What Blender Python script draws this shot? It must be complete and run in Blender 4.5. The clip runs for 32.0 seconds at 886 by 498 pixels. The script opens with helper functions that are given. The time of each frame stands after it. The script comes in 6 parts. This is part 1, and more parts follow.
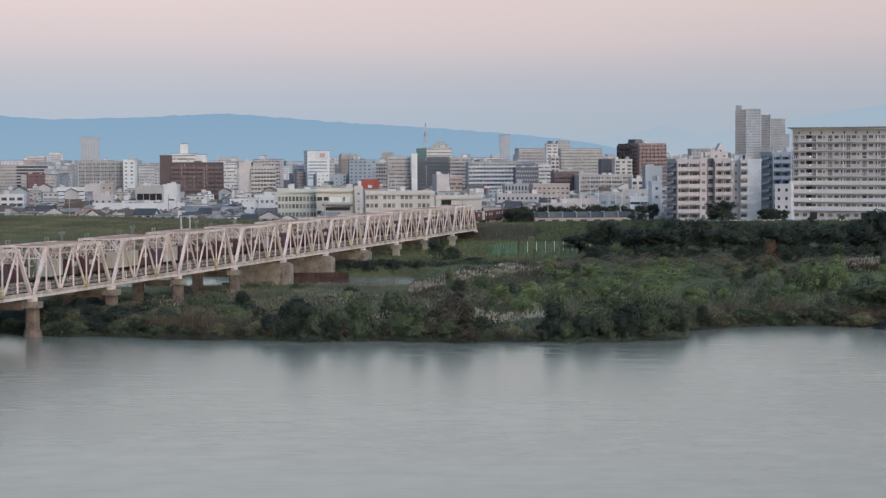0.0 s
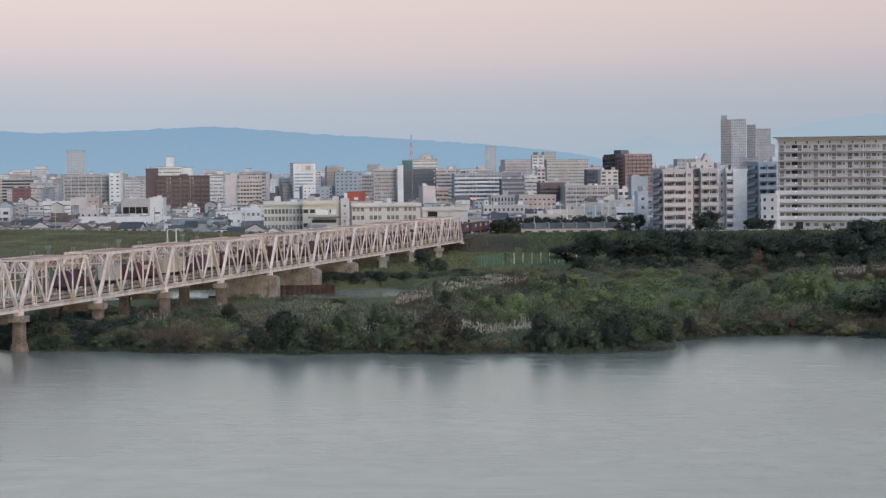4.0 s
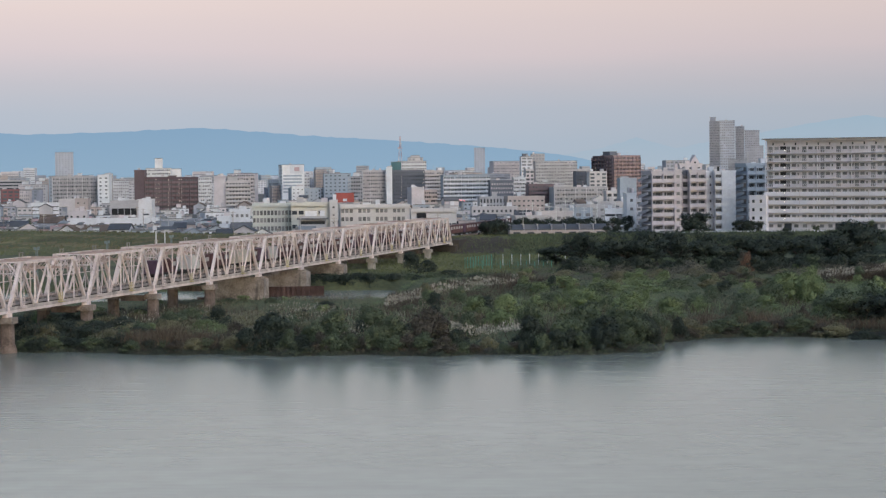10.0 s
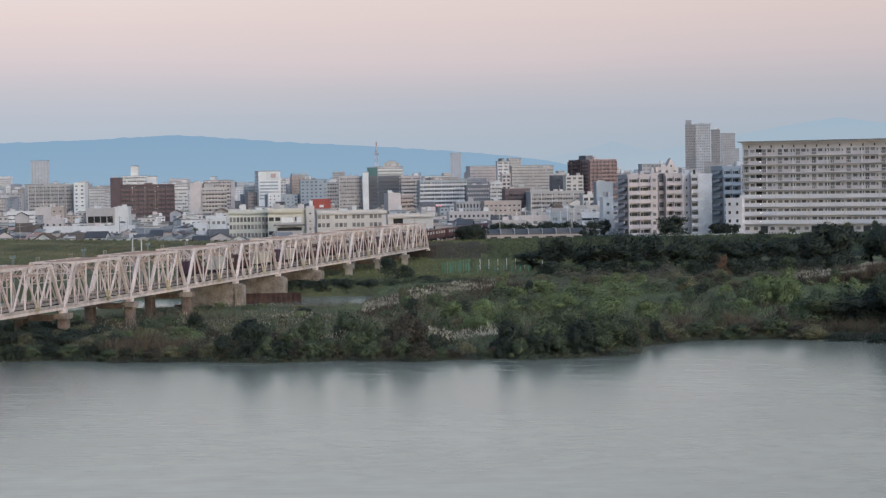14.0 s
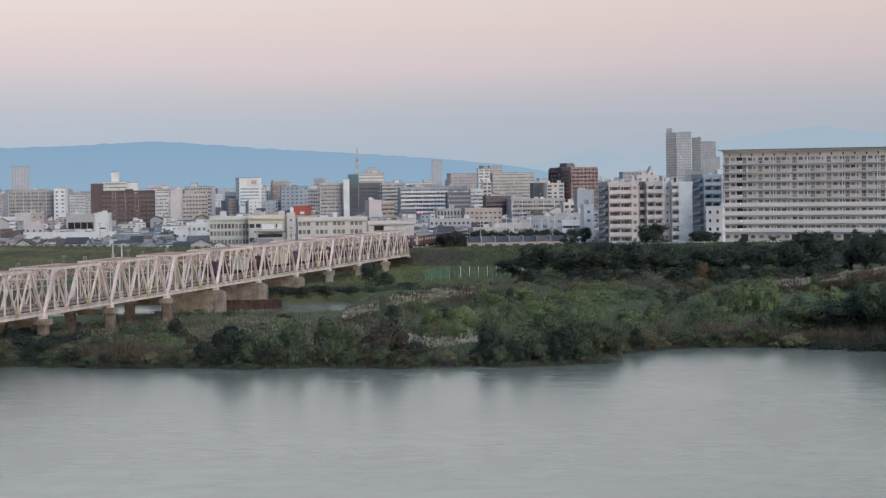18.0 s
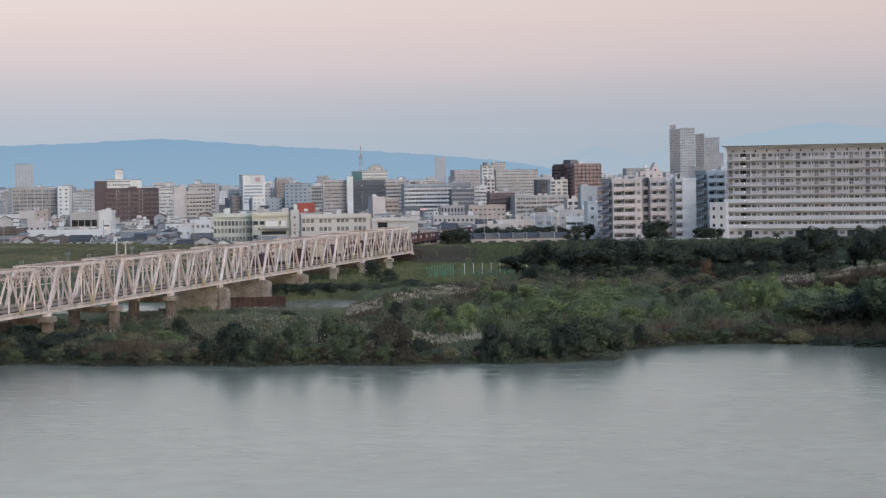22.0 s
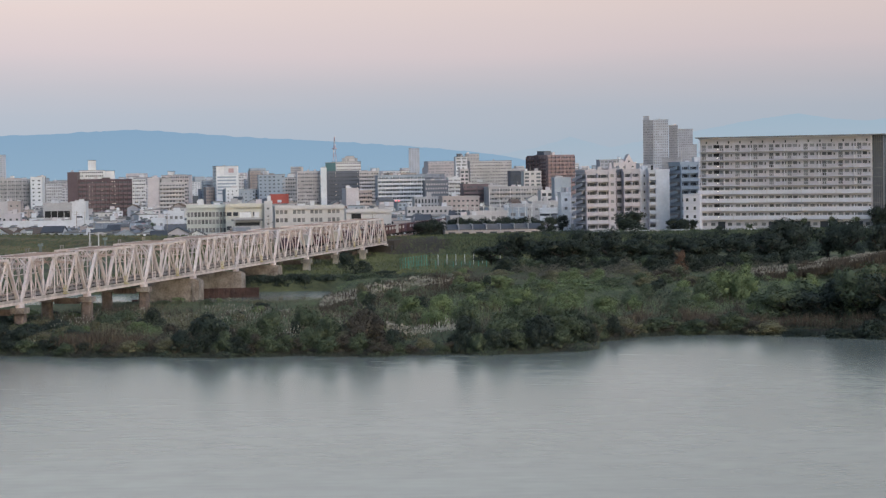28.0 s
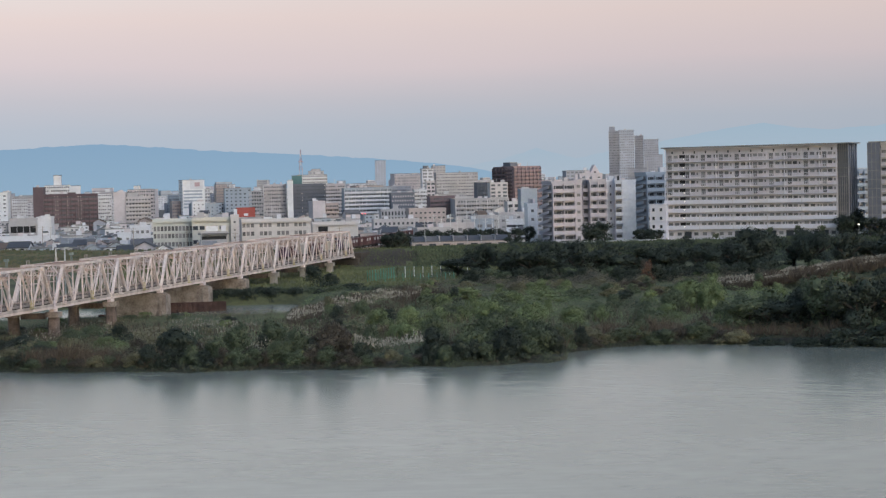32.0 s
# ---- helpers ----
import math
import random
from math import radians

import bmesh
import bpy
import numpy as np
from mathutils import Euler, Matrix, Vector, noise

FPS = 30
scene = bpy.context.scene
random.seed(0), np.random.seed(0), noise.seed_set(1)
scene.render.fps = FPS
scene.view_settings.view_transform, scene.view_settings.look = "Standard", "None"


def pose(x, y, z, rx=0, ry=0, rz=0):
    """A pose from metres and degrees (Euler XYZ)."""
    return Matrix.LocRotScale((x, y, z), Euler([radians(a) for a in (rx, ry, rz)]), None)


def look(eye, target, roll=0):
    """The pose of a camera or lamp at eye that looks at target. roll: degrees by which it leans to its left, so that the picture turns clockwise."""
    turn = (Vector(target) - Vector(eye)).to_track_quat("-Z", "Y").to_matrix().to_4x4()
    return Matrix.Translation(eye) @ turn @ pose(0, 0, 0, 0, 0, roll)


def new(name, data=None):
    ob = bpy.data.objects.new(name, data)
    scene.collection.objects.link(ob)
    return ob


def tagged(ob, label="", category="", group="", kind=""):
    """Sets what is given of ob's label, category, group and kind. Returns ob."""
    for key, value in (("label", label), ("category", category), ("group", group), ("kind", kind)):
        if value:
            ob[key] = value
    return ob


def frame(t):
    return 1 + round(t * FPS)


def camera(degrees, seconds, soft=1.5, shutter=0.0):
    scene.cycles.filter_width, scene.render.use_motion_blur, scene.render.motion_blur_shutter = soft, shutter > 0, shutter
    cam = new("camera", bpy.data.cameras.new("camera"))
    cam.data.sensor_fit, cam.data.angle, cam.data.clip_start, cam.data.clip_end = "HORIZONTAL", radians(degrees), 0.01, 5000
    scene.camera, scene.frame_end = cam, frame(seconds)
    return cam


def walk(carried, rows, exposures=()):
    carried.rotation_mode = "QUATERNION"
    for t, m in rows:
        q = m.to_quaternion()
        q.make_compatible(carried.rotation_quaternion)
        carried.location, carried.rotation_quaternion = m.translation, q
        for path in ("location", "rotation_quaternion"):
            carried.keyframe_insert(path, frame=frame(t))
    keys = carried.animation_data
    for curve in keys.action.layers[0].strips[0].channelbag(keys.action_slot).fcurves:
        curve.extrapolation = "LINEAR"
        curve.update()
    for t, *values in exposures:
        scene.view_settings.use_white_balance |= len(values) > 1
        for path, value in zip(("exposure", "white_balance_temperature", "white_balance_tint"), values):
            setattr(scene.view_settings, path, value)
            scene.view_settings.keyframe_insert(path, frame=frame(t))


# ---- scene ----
cam = camera(22.0, 32.0, soft=1.3)
# a hand-held tripod head on a high balcony: it only turns
walk(cam, [
    (0, pose(0, 0, 26.4, 87.783, 0.190, 1.123)),
    (0.5, pose(0, 0, 26.4, 87.789, 0.185, 1.187)),
    (1, pose(0, 0, 26.4, 87.807, 0.210, 1.184)),
    (1.5, pose(0, 0, 26.4, 87.829, 0.208, 1.212)),
    (2, pose(0, 0, 26.4, 87.853, 0.292, 1.251)),
    (2.5, pose(0, 0, 26.4, 87.883, 0.318, 1.186)),
    (3, pose(0, 0, 26.4, 87.963, 0.520, 0.990)),
    (3.5, pose(0, 0, 26.4, 88.032, 0.535, 0.849)),
    (5.5, pose(0, 0, 26.4, 88.113, 0.520, 0.698)),
    (6, pose(0, 0, 26.4, 88.118, 0.543, 0.824)),
    (6.5, pose(0, 0, 26.4, 88.096, 0.580, 0.849)),
    (7, pose(0, 0, 26.4, 88.080, 0.487, 0.870)),
    (7.5, pose(0, 0, 26.4, 88.060, 0.481, 0.865)),
    (8, pose(0, 0, 26.4, 88.049, 0.489, 0.831)),
    (8.5, pose(0, 0, 26.4, 88.092, 0.460, 0.663)),
    (9, pose(0, 0, 26.4, 88.125, 0.439, 0.568)),
    (9.5, pose(0, 0, 26.4, 88.129, 0.510, 0.535)),
    (10, pose(0, 0, 26.4, 88.108, 0.511, 0.491)),
    (10.5, pose(0, 0, 26.4, 88.069, 0.647, 0.399)),
    (11, pose(0, 0, 26.4, 88.076, 0.754, 0.299)),
    (11.5, pose(0, 0, 26.4, 88.062, 0.697, 0.193)),
    (12, pose(0, 0, 26.4, 88.058, 0.675, 0.106)),
    (12.5, pose(0, 0, 26.4, 88.058, 0.669, 0.042)),
    (13, pose(0, 0, 26.4, 88.100, 0.670, -0.022)),
    (13.5, pose(0, 0, 26.4, 88.160, 0.824, -0.088)),
    (14, pose(0, 0, 26.4, 88.233, 0.958, -0.102)),
    (14.5, pose(0, 0, 26.4, 88.289, 0.911, -0.098)),
    (16.5, pose(0, 0, 26.4, 88.398, 0.837, -0.320)),
    (17, pose(0, 0, 26.4, 88.418, 0.804, -0.433)),
    (17.5, pose(0, 0, 26.4, 88.436, 0.815, -0.529)),
    (18, pose(0, 0, 26.4, 88.406, 0.762, -0.583)),
    (18.5, pose(0, 0, 26.4, 88.366, 0.760, -0.539)),
    (19, pose(0, 0, 26.4, 88.370, 0.846, -0.506)),
    (19.5, pose(0, 0, 26.4, 88.374, 0.822, -0.436)),
    (20, pose(0, 0, 26.4, 88.416, 0.813, -0.412)),
    (20.5, pose(0, 0, 26.4, 88.461, 0.841, -0.421)),
    (21, pose(0, 0, 26.4, 88.457, 0.795, -0.461)),
    (21.5, pose(0, 0, 26.4, 88.433, 0.754, -0.474)),
    (22, pose(0, 0, 26.4, 88.328, 0.880, -0.492)),
    (22.5, pose(0, 0, 26.4, 88.297, 0.950, -0.560)),
    (23, pose(0, 0, 26.4, 88.261, 0.932, -0.633)),
    (23.5, pose(0, 0, 26.4, 88.280, 0.932, -0.715)),
    (24, pose(0, 0, 26.4, 88.273, 0.782, -0.779)),
    (24.5, pose(0, 0, 26.4, 88.266, 0.793, -0.816)),
    (25, pose(0, 0, 26.4, 88.251, 0.843, -0.819)),
    (25.5, pose(0, 0, 26.4, 88.241, 0.833, -0.808)),
    (27.5, pose(0, 0, 26.4, 88.157, 0.802, -1.024)),
    (28, pose(0, 0, 26.4, 88.097, 0.846, -1.153)),
    (28.5, pose(0, 0, 26.4, 88.061, 0.929, -1.284)),
    (29, pose(0, 0, 26.4, 88.096, 0.976, -1.419)),
    (29.5, pose(0, 0, 26.4, 88.129, 1.025, -1.567)),
    (30, pose(0, 0, 26.4, 88.189, 1.151, -1.694)),
    (30.5, pose(0, 0, 26.4, 88.216, 1.138, -1.759)),
    (31, pose(0, 0, 26.4, 88.239, 1.161, -1.817)),
    (31.5, pose(0, 0, 26.4, 88.304, 1.191, -1.904)),
    (32, pose(0, 0, 26.4, 88.382, 1.307, -1.997)),
], exposures=[(0, 0.0), (32, 0.0)])

# ---- sky, sun and distance ----
world = bpy.data.worlds.new("dusk_world")
scene.world = world
world.use_nodes = True
wn = world.node_tree.nodes
wbg = wn["Background"]
wsky = wn.new("ShaderNodeTexSky")
wsky.sky_type = 'NISHITA'
wsky.sun_disc = False
wsky.sun_elevation = radians(14)
wsky.sun_rotation = radians(150)
wsky.air_density = 1.0
wsky.dust_density = 1.0
wsky.ozone_density = 1.5
world.node_tree.links.new(wsky.outputs[0], wbg.inputs[0])
wbg.inputs[1].default_value = 0.15
sun_data = bpy.data.lights.new("sun", 'SUN')
sun_data.energy = 1.2
sun_data.angle = radians(25)
sun_data.color = (0.88, 0.91, 1.0)
sun = new("sun", sun_data)
sun.matrix_world = look((120, -220, 215), (0, 0, 0))

# ---- materials ----
def shader(name, color, rough=0.8, metal=0.0, var=0.18, scale=0.4, fine=4.0, bump=0.15, spread=0.0, stain=None):
    """A surface with large stains, fine grain, relief, and a spread of tone from object to object."""
    m = bpy.data.materials.new(name)
    m.use_nodes = True
    nt = m.node_tree
    b = nt.nodes["Principled BSDF"]
    b.inputs["Roughness"].default_value = rough
    b.inputs["Metallic"].default_value = metal
    geo_n = nt.nodes.new("ShaderNodeNewGeometry")
    big = nt.nodes.new("ShaderNodeTexNoise")
    big.inputs["Scale"].default_value = scale
    big.inputs["Detail"].default_value = 3
    small = nt.nodes.new("ShaderNodeTexNoise")
    small.inputs["Scale"].default_value = fine
    small.inputs["Detail"].default_value = 2
    for n in (big, small):
        nt.links.new(geo_n.outputs["Position"], n.inputs["Vector"])
    add = nt.nodes.new("ShaderNodeMath")
    add.operation = 'MULTIPLY_ADD'
    nt.links.new(small.outputs[0], add.inputs[0])
    add.inputs[1].default_value = 0.5
    nt.links.new(big.outputs[0], add.inputs[2])
    last = add
    if spread:
        info = nt.nodes.new("ShaderNodeObjectInfo")
        more = nt.nodes.new("ShaderNodeMath")
        more.operation = 'MULTIPLY_ADD'
        nt.links.new(info.outputs["Random"], more.inputs[0])
        more.inputs[1].default_value = spread
        nt.links.new(add.outputs[0], more.inputs[2])
        last = more
    ramp = nt.nodes.new("ShaderNodeMapRange")
    ramp.inputs[1].default_value = 0.45
    ramp.inputs[2].default_value = 1.05 + spread
    nt.links.new(last.outputs[0], ramp.inputs[0])
    mix = nt.nodes.new("ShaderNodeMix")
    mix.data_type = 'RGBA'
    dark = stain or tuple(c * (1 - 2 * var) for c in color)
    light = tuple(min(1, c * (1 + var)) for c in color)
    mix.inputs[6].default_value = (*dark, 1)
    mix.inputs[7].default_value = (*light, 1)
    nt.links.new(ramp.outputs[0], mix.inputs[0])
    nt.links.new(mix.outputs[2], b.inputs["Base Color"])
    if bump:
        bp = nt.nodes.new("ShaderNodeBump")
        bp.inputs["Strength"].default_value = bump
        bp.inputs["Distance"].default_value = 0.05
        nt.links.new(small.outputs[0], bp.inputs["Height"])
        nt.links.new(bp.outputs[0], b.inputs["Normal"])
    return m


def glow(name, color, strength):
    m = bpy.data.materials.new(name)
    m.use_nodes = True
    b = m.node_tree.nodes["Principled BSDF"]
    b.inputs["Base Color"].default_value = (*color, 1)
    b.inputs["Emission Color"].default_value = (*color, 1)
    b.inputs["Emission Strength"].default_value = strength
    return m


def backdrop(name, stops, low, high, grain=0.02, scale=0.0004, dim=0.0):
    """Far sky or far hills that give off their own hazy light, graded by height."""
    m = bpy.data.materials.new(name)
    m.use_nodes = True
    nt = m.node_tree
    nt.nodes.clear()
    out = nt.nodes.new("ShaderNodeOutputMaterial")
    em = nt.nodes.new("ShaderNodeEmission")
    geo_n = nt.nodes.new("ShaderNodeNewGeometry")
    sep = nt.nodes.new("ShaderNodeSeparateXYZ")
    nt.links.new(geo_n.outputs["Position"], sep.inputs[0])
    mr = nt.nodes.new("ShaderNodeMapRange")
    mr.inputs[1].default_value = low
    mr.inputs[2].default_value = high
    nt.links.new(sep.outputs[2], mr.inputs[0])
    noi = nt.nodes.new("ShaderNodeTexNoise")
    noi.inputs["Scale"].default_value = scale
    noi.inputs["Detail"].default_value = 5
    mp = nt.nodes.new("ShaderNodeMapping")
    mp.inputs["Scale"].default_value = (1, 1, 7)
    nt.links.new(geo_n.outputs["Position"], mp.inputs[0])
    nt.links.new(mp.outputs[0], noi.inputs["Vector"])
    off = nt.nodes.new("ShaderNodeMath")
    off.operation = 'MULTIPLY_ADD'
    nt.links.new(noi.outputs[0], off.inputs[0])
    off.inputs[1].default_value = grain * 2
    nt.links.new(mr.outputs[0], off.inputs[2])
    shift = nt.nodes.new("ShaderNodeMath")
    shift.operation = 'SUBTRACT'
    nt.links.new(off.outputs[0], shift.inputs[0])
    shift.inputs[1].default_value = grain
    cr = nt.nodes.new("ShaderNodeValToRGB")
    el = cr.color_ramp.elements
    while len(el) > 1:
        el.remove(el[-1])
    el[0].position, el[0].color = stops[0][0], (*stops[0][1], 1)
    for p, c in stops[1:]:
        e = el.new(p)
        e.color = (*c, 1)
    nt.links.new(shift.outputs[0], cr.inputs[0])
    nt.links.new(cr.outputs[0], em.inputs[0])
    if dim:
        # the side away from the sunset is a little duller
        side = nt.nodes.new("ShaderNodeMapRange")
        side.inputs[1].default_value, side.inputs[2].default_value = -700, 1500
        side.inputs[3].default_value, side.inputs[4].default_value = 1.04, 1.04 - dim
        nt.links.new(sep.outputs[0], side.inputs[0])
        nt.links.new(side.outputs[0], em.inputs[1])
    nt.links.new(em.outputs[0], out.inputs[0])
    return m


# ---- mesh tools ----
class Shape:
    """Gathers boxes, beams and sheets into one mesh."""

    def __init__(self):
        self.v, self.f, self.s = [], [], []

    def hexa(self, p, slot=0):
        n = len(self.v)
        self.v += [tuple(q) for q in p]
        for q in ((0, 3, 2, 1), (4, 5, 6, 7), (0, 1, 5, 4), (1, 2, 6, 5), (2, 3, 7, 6), (3, 0, 4, 7)):
            self.f.append(tuple(n + i for i in q))
            self.s.append(slot)
        return self

    def box(self, x0, y0, z0, x1, y1, z1, slot=0):
        return self.hexa([(x0, y0, z0), (x1, y0, z0), (x1, y1, z0), (x0, y1, z0),
                          (x0, y0, z1), (x1, y0, z1), (x1, y1, z1), (x0, y1, z1)], slot)

    def beam(self, a, b, w, h, slot=0):
        a, b = Vector(a), Vector(b)
        d = (b - a).normalized()
        side = d.cross(Vector((0, 0, 1)))
        if side.length < 0.01:
            side = Vector((1, 0, 0))
        side = side.normalized() * w / 2
        up = side.cross(d).normalized() * h / 2
        return self.hexa([a - side - up, a + side - up, a + side + up, a - side + up,
                          b - side - up, b + side - up, b + side + up, b - side + up], slot)

    def prism(self, ring, z0, z1, slot=0, top=1.0):
        n, k = len(self.v), len(ring)
        cx, cy = sum(p[0] for p in ring) / k, sum(p[1] for p in ring) / k
        self.v += [(x, y, z0) for x, y in ring] + [(cx + (x - cx) * top, cy + (y - cy) * top, z1) for x, y in ring]
        for i in range(k):
            j = (i + 1) % k
            self.f.append((n + i, n + j, n + k + j, n + k + i))
            self.s.append(slot)
        self.f += [tuple(n + i for i in reversed(range(k))), tuple(n + k + i for i in range(k))]
        self.s += [slot, slot]
        return self

    def gable(self, x0, y0, x1, y1, z0, z1, over=0.4, slot=0, thick=0.25):
        """A pitched roof with its ridge along x."""
        ym = (y0 + y1) / 2
        for ya in (y0 - over, y1 + over):
            drop = (z1 - z0) * over / (ym - y0)
            self.hexa([(x0 - over, ya, z0 - drop), (x1 + over, ya, z0 - drop), (x1 + over, ym, z1), (x0 - over, ym, z1),
                       (x0 - over, ya, z0 - drop + thick), (x1 + over, ya, z0 - drop + thick),
                       (x1 + over, ym, z1 + thick), (x0 - over, ym, z1 + thick)], slot)
        return self

    def mesh(self, name, *mats):
        me = bpy.data.meshes.new(name)
        me.from_pydata(self.v, [], self.f)
        for m in mats:
            me.materials.append(m)
        if len(mats) > 1:
            me.polygons.foreach_set("material_index", self.s)
        me.update()
        return me


def part(name, shape, material, parent, label=""):
    ob = new(name, shape.mesh(name, material) if isinstance(shape, Shape) else shape)
    ob.parent = parent
    if label:
        ob["label"] = label
    return ob


def piece(name, mesh, parent, x, y, z, rz=0.0):
    ob = new(name, mesh)
    ob.parent = parent
    ob.location = (x, y, z)
    ob.rotation_euler = (0, 0, rz)
    return ob


def thing(name, label, category, x=0, y=0, z=0, rz=0, group="", kind=""):
    ob = new(name)
    ob.empty_display_size = 0.5
    ob.matrix_basis = pose(x, y, z, 0, 0, rz)
    return tagged(ob, label, category, group, kind)


def lerp(x, xs, ys):
    return float(np.interp(x, xs, ys))

# ---- palette ----
M_WATER = shader("river_water", (0.245, 0.268, 0.235), 0.2, var=0.15, scale=0.02, fine=0.2, bump=0)
M_GRASS = shader("meadow_grass", (0.115, 0.125, 0.058), 0.95, var=0.4, scale=0.05, fine=0.8, bump=0.6)
M_DRYGRASS = shader("dry_bank_grass", (0.19, 0.165, 0.088), 0.95, var=0.35, scale=0.05, fine=0.8, bump=0.6)
M_SOIL = shader("dark_soil", (0.06, 0.05, 0.042), 0.95, var=0.3, scale=0.06, fine=0.9, bump=0.6)
M_MUD = shader("wet_dark_mud", (0.03, 0.028, 0.022), 0.6, var=0.3, scale=0.2, fine=1.5)
M_PAVE = shader("city_asphalt", (0.10, 0.10, 0.10), 0.9, var=0.2, scale=0.03, fine=0.5)
M_CONC = shader("weathered_concrete", (0.36, 0.33, 0.30), 0.9, var=0.25, scale=0.35, fine=3, stain=(0.16, 0.14, 0.12))
M_PIER = shader("stained_pier_concrete", (0.36, 0.315, 0.285), 0.9, var=0.25, scale=0.5, fine=3, stain=(0.11, 0.08, 0.065))
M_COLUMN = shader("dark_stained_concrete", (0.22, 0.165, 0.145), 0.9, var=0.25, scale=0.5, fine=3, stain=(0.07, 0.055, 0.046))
M_STEEL = shader("faded_white_steel", (0.86, 0.77, 0.765), 0.55, var=0.10, scale=0.5, fine=4, spread=0.25, stain=(0.50, 0.40, 0.375))
M_RUST = shader("rusted_bracing_steel", (0.58, 0.46, 0.42), 0.8, var=0.25, scale=0.3, fine=3, spread=0.3, stain=(0.34, 0.23, 0.19))
M_DECK = shader("dark_sleepers", (0.05, 0.035, 0.03), 0.9, var=0.3, scale=0.8, fine=4)
M_WALKWAY = shader("grey_boardwalk", (0.40, 0.345, 0.325), 0.9, var=0.2, scale=0.6, fine=4)
M_PILE = shader("rusty_sheet_pile", (0.085, 0.045, 0.038), 0.85, var=0.35, scale=0.6, fine=3)

wt = M_WATER.node_tree
wb = wt.nodes["Principled BSDF"]
wb.inputs["IOR"].default_value = 1.34
wpos = wt.nodes.new("ShaderNodeNewGeometry")
wmap = wt.nodes.new("ShaderNodeMapping")
wmap.inputs["Scale"].default_value = (0.35, 1.0, 1.0)
wt.links.new(wpos.outputs["Position"], wmap.inputs[0])
rip = wt.nodes.new("ShaderNodeTexNoise")
rip.inputs["Scale"].default_value = 6.0
rip.inputs["Detail"].default_value = 2
swell = wt.nodes.new("ShaderNodeTexNoise")
swell.inputs["Scale"].default_value = 0.10
swell.inputs["Detail"].default_value = 3
for n in (rip, swell):
    wt.links.new(wmap.outputs[0], n.inputs["Vector"])
wb1 = wt.nodes.new("ShaderNodeBump")
wb1.inputs["Strength"].default_value = 0.03
wb1.inputs["Distance"].default_value = 0.05
wt.links.new(rip.outputs[0], wb1.inputs["Height"])
wb2 = wt.nodes.new("ShaderNodeBump")
wb2.inputs["Strength"].default_value = 0.03
wb2.inputs["Distance"].default_value = 0.3
wt.links.new(swell.outputs[0], wb2.inputs["Height"])
wt.links.new(wb1.outputs[0], wb2.inputs["Normal"])
wt.links.new(wb2.outputs[0], wb.inputs["Normal"])

# ---- lie of the land ----
SHORE_X = (-260, -130, -80, -66, -32, 0, 15, 26, 29.5, 31, 36, 46, 60, 70, 84, 110, 300)
SHORE_Y = (372, 366, 352, 343.5, 333, 330, 330, 331.5, 336, 351, 358.5, 362.5, 361, 353.5, 347, 341, 326)
CREST_X = (-900, -300, -145, -20, 11, 92, 200, 900)
CREST_Y = (1050, 880, 800, 694, 695, 715, 705, 640)


def crest(x):
    return lerp(x, CREST_X, CREST_Y)


def shore(x):
    return lerp(x, SHORE_X, SHORE_Y) + 1.2 * math.sin(x * 0.31) + 0.8 * math.sin(x * 0.83 + 1)


def slope_width(x):
    return lerp(x, (-150, -60, -20, 12, 30), (62, 40, 32, 32, 24))


def smooth(t):
    t = min(1.0, max(0.0, t))
    return t * t * (3 - 2 * t)


def height(x, y):
    """The ground's height over the river."""
    s, c, w = shore(x), crest(x), slope_width(x)
    if y < s - 4:
        z = -2.0
    elif y < s + 3:
        z = -2.0 + 2.7 * smooth((y - s + 4) / 7)
    else:
        low = smooth((-4 - x) / 14) * smooth((y - s - 40) / 40) * smooth((530 - y) / 20)
        z = 0.7 + 1.9 * smooth((y - s - 30) / 190) * (1 - 0.9 * low)
    # the backwater behind the spit
    side = smooth((-10 - x) / 12)
    pool = smooth((y - 468) / 10) * smooth((524 - y) / 8) * side
    z = z * (1 - pool) - 1.6 * pool
    if y > c - w:
        toe = 2.6
        up = smooth((y - c + w) / w)
        z = z + (7.2 - toe) * up if y < c else 7.2 - 3.9 * smooth((y - c - 7) / 22)
    if y > s:
        z += 0.25 * noise.noise((x * 0.05, y * 0.05, 0)) * (1 if y < c - 4 else 0.1)
    return z


